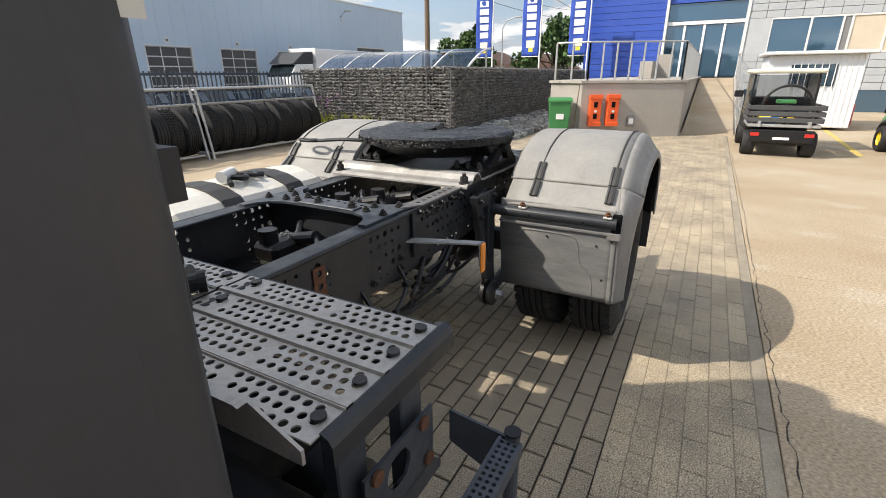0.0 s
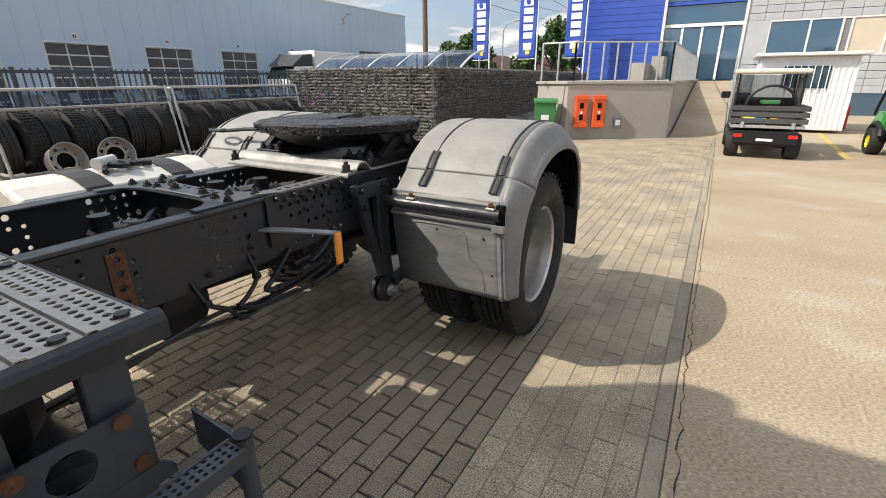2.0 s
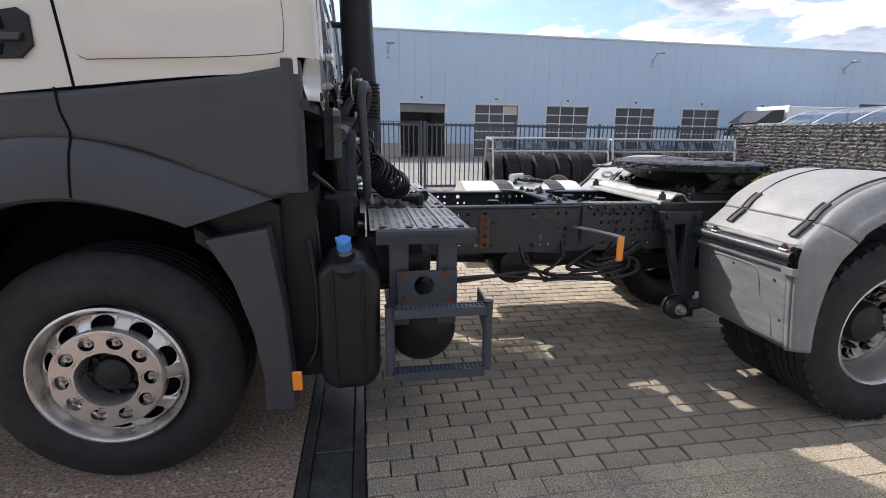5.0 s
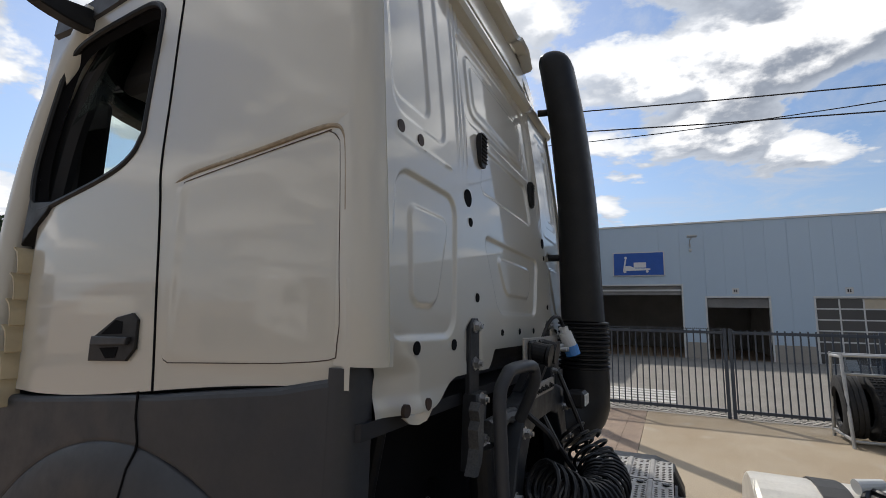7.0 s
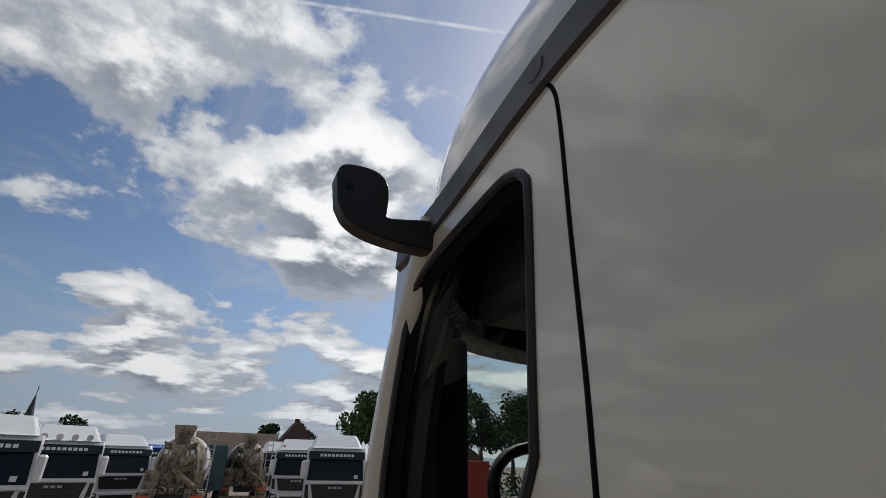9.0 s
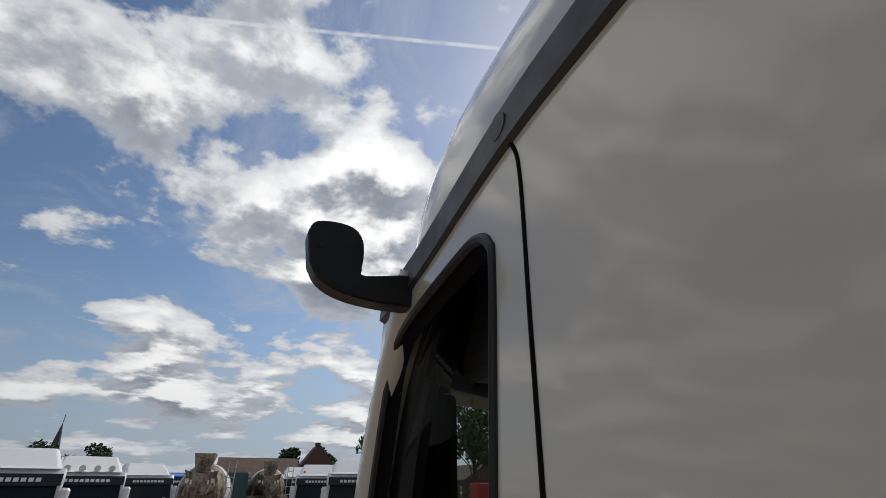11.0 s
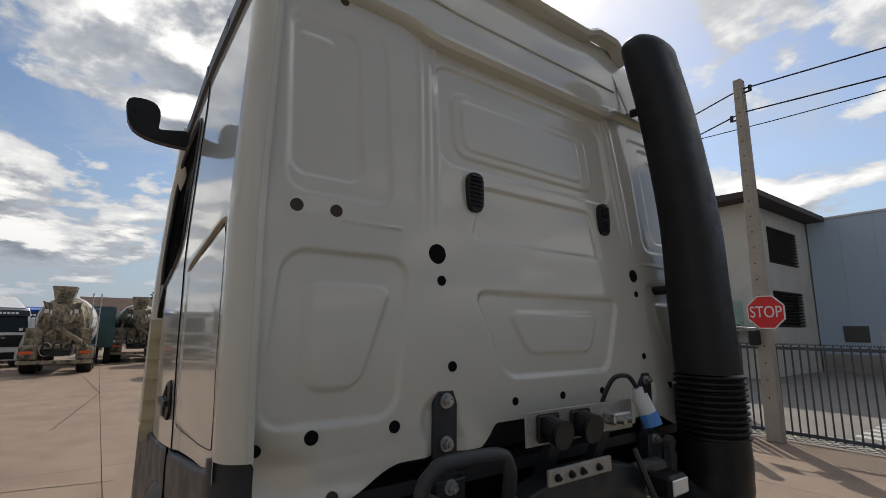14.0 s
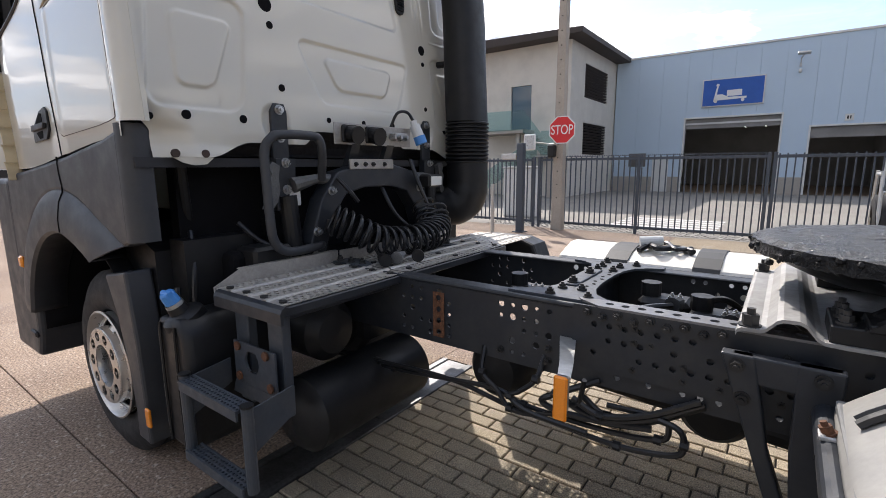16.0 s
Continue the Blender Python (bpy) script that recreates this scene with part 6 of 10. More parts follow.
    def panel_x(z):
        return -0.655 - 0.061 * sstep(0.40, 0.95, z) - 0.004
    rib = curve_pts([(1.09, 0, 0.50), (1.09, 0, 0.55), (1.075, 0, 0.62), (1.02, 0, 0.68), (1.005, 0, 0.78), (0.985, 0, 0.825), (0.94, 0, 0.84), (0.72, 0, 0.84), (0.68, 0, 0.82), (0.66, 0, 0.77)], 5)
    tube(bm, [(panel_x(p.z), s * p.x, p.z) for p in rib], 0.0035, 6)
    part("panel_rib", bm, "mudpanel", mg)
    for y, z in ((0.835, 0.815), (1.10, 0.80), (1.14, 0.60)):
        bm = B()
        cyl(bm, (panel_x(z) + 0.004, s * y, z), (panel_x(z) - 0.003, s * y, z), 0.007, 10)
        part("panel_screw", bm, "bolt", mg)
    # support tube in its recess, with clamp bolts
    bm = B()
    cyl(bm, (-0.722, s * 0.42, 0.935), (-0.722, s * 1.19, 0.935), 0.030, 20)
    t = part("support_tube", bm, "frame", mg)
    bm = B()
    cyl(bm, (-0.722, s * 1.188, 0.935), (-0.722, s * 1.193, 0.935), 0.024, 18)
    part("tube_mouth", bm, "cavity", t)
    for y in (0.695, 1.145):
        bm = B()
        box(bm, -0.748, -0.708, s * y - 0.022, s * y + 0.022, 0.960, 0.972, 0.003)
        part("clamp_plate", bm, "casting", t)
        bm = B()
        hexbolt(bm, (-0.730, s * y, 0.970), (-0.45, 0, 1), 0.014, 0.020)
        part("clamp_bolt", bm, "rust", t)
    for y in (0.74, 1.03):
        bm = B()
        cyl(bm, (-0.751, s * y, 0.930), (-0.7535, s * y, 0.930), 0.006, 10)
        part("tube_hole", bm, "cavity", t)
    bm = B()
    box(bm, -0.712, -0.69, min(s * 0.56, s * 1.18), max(s * 0.56, s * 1.18), 0.875, 1.0, 0.004)
    part("tube_recess", bm, "mudpanel", mg)
    bm = B()
    box(bm, -0.726, -0.700, min(s * 1.165, s * 1.212), max(s * 1.165, s * 1.212), 0.865, 0.985, 0.006)
    part("tube_socket", bm, "cavity", mg)
    bm = B()
    prism(bm, [(-0.70, 0.845), (-0.735, 0.852), (-0.738, 0.885), (-0.70, 0.89)], "y", min(s * 1.15, s * 1.215), max(s * 1.15, s * 1.215), 0.004)
    part("socket_lip", bm, "mudedge", mg)
    # ridge under the tube along the top of the panel
    bm = B()
    prism(bm, [(-0.705, 0.862), (-0.728, 0.870), (-0.730, 0.882), (-0.705, 0.892)], "y", min(s * 0.56, s * 1.155), max(s * 0.56, s * 1.155), 0.003)
    part("panel_ledge", bm, "mudpanel", mg)
    # rubber straps: a long half on the dome, a short half on the shoulder
    for y in (0.735, 1.132):
        for line, w in (([(-0.528, 1.203), (-0.560, 1.176), (-0.585, 1.146), (-0.606, 1.112)], 0.022), ([(-0.612, 1.104), (-0.636, 1.082), (-0.672, 1.048), (-0.690, 1.028)], 0.020)):
            bm = B()
            rows = []
            for x, z in line:
                n = Vector((-0.72, 0, 0.69))
                rows.append([bm.verts.new((x + n.x * h, s * yy, z + n.z * h)) for yy, h in ((y - w, -0.004), (y - w, 0.009), (y - w * 0.55, 0.012), (y - w * 0.35, 0.006), (y + w * 0.35, 0.006), (y + w * 0.55, 0.012), (y + w, 0.009), (y + w, -0.004))])
            for r0, r1 in zip(rows, rows[1:]):
                for q in range(7):
                    bm.faces.new((r0[q], r0[q + 1], r1[q + 1], r1[q]))
            bm.faces.new(rows[0])
            bm.faces.new(rows[-1][::-1])
            part("strap", bm, "strap", mg)
        # dark groove over the dome in line with the strap
        dome = curve_pts([(p[0], 0, p[1]) for p in dome_c[1:8]], 8)
        bm = B()
        tube(bm, [(p.x * 1.001, s * y, 0.5 + (p.z - 0.5) * 1.001) for p in dome], 0.0055, 6)
        part("dome_groove", bm, "strap", mg)
    bm = B()
    box(bm, 0.585, 0.605, min(s * 0.60, s * 1.25), max(s * 0.60, s * 1.25), 0.41, 0.74, 0.004)
    part("mud_flap", bm, "rubber", mg)
    bm = B()
    box(bm, 0.63, 0.67, min(s * 0.85, s * 1.20), max(s * 0.85, s * 1.20), 0.82, 0.94, 0.01)
    part("tail_lamp", bm, "redlamp", mg)
    bm = B()
    box(bm, -0.2, 0.2, min(s * 0.45, s * 0.60), max(s * 0.45, s * 0.60), 0.98, 1.01, 0.004)
    part("inner_bracket", bm, "black", mg)
    for o in mg.children_recursive:
        for v in o.data.vertices:
            v.co.x += 0.035 * sstep(0.15, -0.4, v.co.x)
            v.co.z -= 0.022 * sstep(1.02, 1.22, v.co.z)


mudguard(-1)
mudguard(1)


def absorb(holder, main):
    """Makes a group of pieces one part of the truck: the main mesh carries the rest."""
    kids = list(holder.children_recursive)
    core = next(k for k in kids if k.name.split(".")[0] == main)
    name, label = holder.name.split(".")[0], holder["label"]
    for k in kids:
        k.parent = truck if k is core else core
    core.name = name
    tagged(core, label=label)
    bpy.data.objects.remove(holder)


absorb(deck, "support_beam")
absorb(step, "bracket")
absorb(fw, "casting")
for o in [o for o in scene.objects if o.name.startswith("rear_mudguard") and o.type == "EMPTY"]:
    absorb(o, "top_shell")

# ------------------------------------------------ cab
CAB_R = -2.812         # rear wall at z = 1.75


def rear_x(z):
    return CAB_R - 0.127 * (max(z - 1.75, 0.0) / 1.4) ** 1.5


def side_y(z):
    """Half width of the cab at a height."""
    return 1.205 - 0.035 * sstep(2.25, 3.2, z) - 0.008 * sstep(2.0, 1.6, z)


# window outline in (x, z)
WIN = [(-3.795, 2.46), (-3.80, 2.88), (-3.812, 2.95), (-3.86, 2.985), (-3.95, 2.99), (-4.24, 2.955), (-4.36, 2.91), (-4.42, 2.80), (-4.475, 2.45), (-4.46, 2.28), (-4.40, 2.24), (-4.20, 2.275), (-3.95, 2.335), (-3.84, 2.39)]


def in_poly(u, v, poly):
    c = False
    for (a, b), (d, e) in zip(poly, poly[1:] + poly[:1]):
        if (b > v) != (e > v) and u < (d - a) * (v - b) / (e - b) + a:
            c = not c
    return c


cab = None


def build_cab():
    global cab
    # rear wall with pressed panels
    ys, zs = linspace(-1.145, 1.145, 341), linspace(1.595, 3.22, 241)

    def press(u, v):
        d = 0.0

        def ridge(dist, depth, w=0.0075):
            return depth * sstep(w, -w, dist)
        # outer fields, one on each side
        for s in (-1, 1):
            a = s * u
            d += ridge(rrect(a, v, 0.83, 1.06, 2.50, 3.035, 0.05), -0.007)
            d += ridge(rrect(a, v, 0.93, 1.03, 2.96, 2.985, 0.012), 0.005)
            d += ridge(rrect(a, v, 0.73, 1.07, 2.445, 3.075, 0.06), -0.006)
            d += ridge(rrect(a + (v - 2.28) * 0.11, v, 0.67, 1.07, 1.80, 2.272, 0.07), -0.010)
            d += ridge(rrect(a + (v - 2.18) * 0.38, v, 0.735, 1.0 + (v - 2.18) * 0.38, 1.89, 2.18, 0.045), 0.008)
            d += ridge(rrect(a, v, 0.69, 1.07, 2.372, 2.375, 0.004), 0.006)
            # flutes that widen upwards
            for k in range(3):
                c = 0.555 + k * 0.035 - 0.05 * (v - 2.3)
                d += 0.006 * math.exp(-((a - c) / 0.010) ** 2) * sstep(2.35, 2.6, v)
        # middle field
        d += ridge(rrect(u, v, -0.53, 0.50, 2.645, 3.06, 0.08), -0.010)
        d += ridge(rrect(u, v, -0.45, 0.36, 2.69, 2.975, 0.06), 0.008)
        d += ridge(rrect(u, v, -0.41, 0.29, 2.725, 2.935, 0.04), 0.006)
        d += ridge(rrect(u, v, -0.34 - 0.3 * max(2.57 - v, 0), 0.33 + 0.2 * max(2.57 - v, 0), 2.375, 2.585, 0.04), -0.009)
        d += ridge(rrect(u, v, -0.40 + 0.45 * max(2.18 - v, 0), 0.44 - 0.38 * max(2.18 - v, 0), 1.885, 2.185, 0.05), -0.010)
        d += ridge(rrect(u, v, -0.23 + 0.6 * max(2.10 - v, 0), 0.28 - 0.45 * max(2.10 - v, 0), 1.965, 2.12, 0.04), 0.008)
        d += 0.012 * sstep(1.66, 1.60, v)
        # domes round the hinge brackets at the lower edge
        for c in (-0.56, 0.60):
            d -= 0.016 * sstep(0.085, 0.045, math.hypot(u - c, max(v - 1.78, 0)))
        return d

    def low_edge(u):
        a = abs(u + 0.02)
        z = 1.60 + 0.07 * sstep(0.92, 0.70, a) + 0.07 * sstep(0.40, 0.30, a)
        return z

    def wall_at(u, v):
        lo = low_edge(u)
        z = lo + (v - 1.595) * (3.22 - lo) / (3.22 - 1.595)
        return (rear_x(z) + press(u, z) - 0.012 - 0.055 * sstep(0.98, 1.14, abs(u)) * sstep(1.84, 1.68, z), u * (1 - 0.036 * sstep(1.76, 1.70, z)), z)
    bm = B()
    grid(bm, ys, zs, wall_at)
    cab = part("cab", bm, "white", truck, "white painted sheet metal cab with high roof", smooth=True)
    for p in cab.data.polygons:
        p.use_smooth = True

    # corner posts, with a flange beside the rear wall
    for s in (-1, 1):
        bm = B()
        rows = []
        for z in linspace(1.735, 3.19, 40):
            w = side_y(z)
            r = 0.075
            prof = [(rear_x(z) - 0.018, w - 0.058), (rear_x(z) + 0.004, w - 0.058), (rear_x(z) + 0.004, w - 0.072 + 0.012)]
            for k in range(9):
                a = math.pi / 2 * k / 8
                prof.append((rear_x(z) + 0.004 - r + r * math.cos(a), w - r + r * math.sin(a)))
            prof += [(rear_x(z) - 0.10, w - 0.002), (rear_x(z) - 0.17, w - 0.014)]
            rows.append([bm.verts.new((x, s * y, z)) for x, y in prof])
        for r0, r1 in zip(rows, rows[1:]):
            for k in range(len(r0) - 1):
                bm.faces.new((r0[k], r0[k + 1], r1[k + 1], r1[k]))
        part("corner_post", bm, "white", cab, smooth=True)
        # side sheet with the window opening
        xs = [x for x in linspace(-4.62, CAB_R - 0.070, 156)]
        zz = linspace(1.56, 3.13, 132)

        def side_at(u, v, s=s):
            lo = 1.56 + 0.12 * sstep(-4.3, -2.9, u)
            z = lo + (v - 1.56) * (3.13 - lo) / (3.13 - 1.56)
            x = u + (rear_x(z) - CAB_R) * sstep(-3.4, -2.95, u)
            y = side_y(z)
            # crease that runs forward from the locker, and the locker's own rounded recess
            line = 2.365 + (x + 2.94) * 0.13
            y -= 0.010 * sstep(0.015, -0.02, z - line) * sstep(-3.60, -3.52, x) * sstep(-2.895, -2.925, x)
            y += 0.006 * sstep(0.02, -0.02, rrect(x, z, -3.57, -2.93, 1.71, line - 0.012, 0.05))
            y -= 0.02 * sstep(-4.2, -4.62, x) + 0.13 * sstep(-4.40, -4.62, x) * sstep(2.30, 2.15, z)
            return (x, s * y, z)
        bm = B()
        grid(bm, xs, zz, side_at, skip=lambda u, v: in_poly(u, v, WIN))
        o = part("side_panel", bm, "white", cab, smooth=True)
        for p in o.data.polygons:
            p.use_smooth = True
        # window surround, glass and door seams
        ring = [Vector((x, s * (side_y(z) - 0.004), z)) for x, z in WIN]
        fine = [Vector(p) for p in curve_pts(ring + ring[:1], 5)[:-1]]
        bm = B()
        tube(bm, fine, 0.013, 8, True)
        f = part("window_seal", bm, "black", cab, smooth=True)
        bm = B()
        mid = sum(ring, Vector()) / len(ring)
        out_r = [mid + (p - mid) * 1.0 for p in fine]
        in_r = [mid + (p - mid) * 0.90 + Vector((0, -s * 0.03, 0)) for p in fine]
        va = [bm.verts.new(p) for p in out_r]
        vb = [bm.verts.new(p) for p in in_r]
        for k in range(len(va)):
            bm.faces.new((va[k], va[(k + 1) % len(va)], vb[(k + 1) % len(vb)], vb[k]))
        part("window_liner", bm, "cavity", cab)
        bm = B()
        # wound down: only the lower strip of the pane shows
        pane = [(-3.83, 2.40), (-3.82, 2.415), (-4.10, 2.352), (-4.44, 2.285), (-4.45, 2.262), (-4.40, 2.250), (-4.20, 2.285), (-3.95, 2.345)]
        prism(bm, pane, "y", min(s * 1.150, s * 1.155), max(s * 1.150, s * 1.155))
        g = part("side_window", bm, "glass", cab, "side window pane wound down")
        g.visible_shadow = False
        seam = [(-3.60, 1.62), (-3.625, 1.95), (-3.65, 2.18), (-3.67, 2.32), (-3.675, 2.55), (-3.69, 2.8), (-3.70, 3.02), (-3.712, 3.09), (-3.74, 3.13)]
        bm = B()
        tube(bm, [(x, s * (side_y(z) - 0.001), z) for x, _, z in curve_pts([(a, 0, b) for a, b in seam], 6)], 0.0052, 6)
        part("door_seam", bm, "cavity", cab)
        locker = [(-3.55, 1.705), (-3.0, 1.74), (-2.925, 1.79), (-2.93, 2.0), (-2.945, 2.27), (-2.955, 2.315), (-2.985, 2.338), (-3.03, 2.335), (-3.50, 2.268), (-3.55, 2.25), (-3.572, 2.20), (-3.575, 1.9), (-3.578, 1.735)]
        bm = B()
        pts = [(x, s * (side_y(z) - 0.0033), z) for x, _, z in curve_pts([(a, 0, b) for a, b in locker + locker[:1]], 4)[:-1]]
        tube(bm, pts, 0.0014, 6, True)
        part("locker_seam", bm, "plug", cab)
        # road dirt in the crease round the locker's upper edge
        crease = [(-3.60, 2.258), (-3.50, 2.287), (-3.24, 2.322), (-3.03, 2.352), (-2.965, 2.352), (-2.938, 2.325), (-2.928, 2.27), (-2.918, 2.12)]
        bm = B()
        cp = curve_pts([(a, 0, b) for a, b in crease], 5)
        tube(bm, [(p.x, s * (side_y(p.z) - 0.004), p.z) for p in cp], [0.0035 + 0.004 * math.sin(math.pi * min(k / (len(cp) - 1) * 1.3, 1)) for k in range(len(cp))], 8)
        part("crease_dirt", bm, "dirt", cab, smooth=True)
        # recessed handle
        bm = B()
        hp = [(-3.93, 1.69), (-3.73, 1.70), (-3.69, 1.74), (-3.69, 1.83), (-3.72, 1.85), (-3.80, 1.835), (-3.93, 1.76)]
        prism(bm, hp, "y", min(s * 1.200, s * 1.211), max(s * 1.200, s * 1.211), 0.003)
        h = part("door_handle", bm, "black", cab)
        bm = B()
        prism(bm, [(-3.905, 1.742), (-3.72, 1.752), (-3.71, 1.775), (-3.90, 1.772)], "y", min(s * 1.209, s * 1.226), max(s * 1.209, s * 1.226), 0.004)
        part("grip", bm, "fairing", h)
        # raised black patches paint the shade of the handle's hollows
        for q in ([(-3.87, 1.778), (-3.76, 1.784), (-3.765, 1.822), (-3.80, 1.826)], [(-3.87, 1.735), (-3.77, 1.742), (-3.78, 1.708), (-3.83, 1.703)]):
            bm = B()
            prism(bm, q, "y", min(s * 1.208, s * 1.2125), max(s * 1.208, s * 1.2125))
            part("recess", bm, "cavity", h)
        # black corner trim below the front of the window
        bm = B()
        prism(bm, [(-4.47, 2.30), (-4.43, 2.262), (-4.29, 2.262), (-4.335, 2.215), (-4.41, 2.17), (-4.48, 2.10)], "y", min(s * 1.15, s * 1.213), max(s * 1.15, s * 1.213), 0.006)
        part("corner_trim", bm, "black", cab)
        # mirror camera on its arm
        bm = B()
        pod = [(1.458, 3.150), (1.448, 3.178), (1.425, 3.190), (1.375, 3.193), (1.335, 3.182), (1.312, 3.150), (1.308, 3.10), (1.310, 3.066), (1.296, 3.052), (1.16, 3.070), (1.14, 2.992), (1.22, 2.982), (1.30, 2.986), (1.37, 3.000), (1.42, 3.028), (1.446, 3.07)]
        prism(bm, [(s * p.x, p.z) for p in curve_pts([(y, 0, z) for y, z in pod], 3)], "x", -4.325, -4.262)
        m = part("mirror_camera", bm, "black", cab, "black mirror camera pod on an arm", smooth=True)
        bevelled(m, 0.012, 3)
        bm = B()
        cyl(bm, (-4.262, s * 1.42, 3.12), (-4.258, s * 1.42, 3.12), 0.010, 16)
        part("lens", bm, "screen", m)
        # dark roof-edge band
        bm = B()
        rows = []
        for x in linspace(-4.55, rear_x(3.13) - 0.02, 30):
            z0 = 3.115 - 0.095 * sstep(-3.6, -4.4, x)
            rows.append([bm.verts.new((x, s * y, z)) for y, z in ((1.166, z0), (1.184, z0 + 0.01), (1.178, z0 + 0.10), (1.155, z0 + 0.115), (1.12, z0 + 0.12))])
        for r0, r1 in zip(rows, rows[1:]):
            for k in range(4):
                bm.faces.new((r0[k], r0[k + 1], r1[k + 1], r1[k]))
        b = part("roof_band", bm, "fairing", cab, smooth=True)
        for x in (-3.02, -3.35, -3.75):
            bm = B()
            cyl(bm, (x, s * 1.172, 3.17), (x, s * 1.1835, 3.17), 0.028, 20)
            part("band_cap", bm, "fairing", b)
    # roof: high aerodynamic shell
    bm = B()
    rows = []
    levels = 12
    for k in range(levels + 1):
        t = k / levels
        z = 3.09 + 0.63 * math.sin(t * math.pi / 2)
        w = 1.155 - 0.26 * (1 - math.cos(t * math.pi / 2)) ** 1.2
        xf = -4.62 + 1.0 * (1 - math.cos(t * math.pi / 2)) ** 1.0
        xr = rear_x(3.2) - 0.02 - 0.14 * t
        pts = []
        n = 12
        for j in range(n):
            pts.append((xr - 0.0, -w + 0.10 + (2 * w - 0.20) * j / (n - 1)))
        for j in range(5):
            a = math.pi / 2 * (1 - j / 4)
            pts.append((xr - 0.10 + 0.10 * math.sin(a), w - 0.10 + 0.10 * math.cos(a)))
        for j in range(1, 10):
            pts.append((xr - 0.1 + (xf + 0.35 - xr + 0.1) * j / 9, w))
        for j in range(1, 10):
            a = math.pi / 2 * j / 9
            pts.append((xf + 0.35 - 0.35 * math.sin(a), (w - 0.45) + 0.45 * math.cos(a)))
        m2 = [(x, -y) for x, y in pts[::-1] if not (abs(x - xr) < 1e-6 and abs(y) < w - 0.1 + 1e-6)]
        ring = pts + m2
        rows.append([bm.verts.new((x, y, z)) for x, y in ring])
    for r0, r1 in zip(rows, rows[1:]):
        for j in range(len(r0)):
            bm.faces.new((r0[j], r0[(j + 1) % len(r0)], r1[(j + 1) % len(r1)], r1[j]))
    bm.faces.new(rows[-1])
    part("roof_shell", bm, "white", cab, smooth=True)
    # ledge across the back under the roof, and its upper ribs
    bm = B()
    line = [(y, 3.205 - 0.05 * sstep(0.66, 0.50, abs(y))) for y in linspace(-1.16, 1.16, 80)]
    rows = []
    for y, z in line:
        e = 0.026 * sstep(0.66, 0.5, abs(y))
        rows.append([bm.verts.new((rear_x(3.13) + dx, y, z + dz)) for dx, dz in ((-0.03, -0.045), (0.004 + e, -0.03), (0.016 + e, -0.008), (0.012 + e, 0.012), (-0.06, 0.06))])
    for r0, r1 in zip(rows, rows[1:]):
        for k in range(4):
            bm.faces.new((r0[k], r0[k + 1], r1[k + 1], r1[k]))
    part("rear_ledge", bm, "white", cab, smooth=True)
    for y in (-0.93, -0.70, 0.80):
        bm = B()
        tube(bm, [(rear_x(3.2) - 0.014, y * 1.04, 3.22), (rear_x(3.3) - 0.058, y, 3.45), (rear_x(3.3) - 0.12, y * 0.95, 3.66)], [0.006, 0.005, 0.004], 8)
        part("roof_crease", bm, "white", cab, smooth=True)
    bm = B()
    tube(bm, [(rear_x(3.3) - 0.046, y, 3.40 - 0.02 * sstep(-0.6, -0.3, y)) for y in linspace(-0.66, 0.76, 24)], 0.006, 8)
    part("roof_crease", bm, "white", cab, smooth=True)
    bm = B()
    rows = []
    for y in linspace(-0.90, 0.90, 60):
        z = 3.665 + 0.045 * sstep(0.54, 0.66, abs(y)) - 0.09 * sstep(0.80, 0.90, abs(y))
        rows.append([bm.verts.new((x, y, z + dz)) for x, dz in ((-3.06, -0.03), (-3.00, -0.02), (-2.985, 0.0), (-3.0, 0.02), (-3.12, 0.04))])
    for r0, r1 in zip(rows, rows[1:]):
        for k in range(4):
            bm.faces.new((r0[k], r0[k + 1], r1[k + 1], r1[k]))
    part("spoiler_lip", bm, "white", cab, smooth=True)
    # plugs and holes of the rear wall
    for y, z, r in ((-1.04, 2.398, .019), (-0.921, 2.398, .019), (-0.558, 2.303, .034), (-0.545, 2.213, .017), (0.598, 2.309, .030), (0.602, 2.222, .014), (-0.512, 1.934, .017), (0.605, 1.935, .014),
                    (-0.978, 1.772, .019), (-0.728, 1.772, .018), (-1.118, 1.757, .014), (-1.039, 1.616, .017), (-0.918, 1.616, .017), (-0.988, 3.16, .016), (-0.888, 3.16, .016),
                    (-0.235, 1.803, .014), (0.02, 1.805, .014), (0.27, 1.805, .014), (0.81, 1.795, .014)):
        bm = B()
        d = press(y, z)
        cyl(bm, (rear_x(z) + d - 0.020, y, z), (rear_x(z) + d - 0.009, y, z), r, 20)
        part("plug", bm, "plug" if 2.39 < z < 2.5 or z > 3 or z < 1.7 else "cavity", cab)
    bm = B()
    prism(bm, [(-1.05, 1.60), (-0.88, 1.60), (-0.915, 1.572), (-0.965, 1.568), (-1.01, 1.578)], "x", rear_x(1.6) - 0.012, rear_x(1.6) - 0.006)
    part("drain_tab", bm, "white", cab)
    # oval air vents with slats
    for y, z in ((-0.38, 2.553), (0.405, 2.562)):
        bm = B()
        prism(bm, [(y + 0.036 * math.copysign(abs(math.cos(a)) ** 0.6, math.cos(a)), z + 0.075 * math.copysign(abs(math.sin(a)) ** 0.45, math.sin(a))) for a in linspace(0, 2 * math.pi, 29)[:-1]], "x", rear_x(z) - 0.014, rear_x(z) + 0.008, 0.004)
        v = part("air_vent", bm, "black", cab)
        for k in range(8):
            bm = B()
            zz_ = z - 0.055 + 0.0157 * k
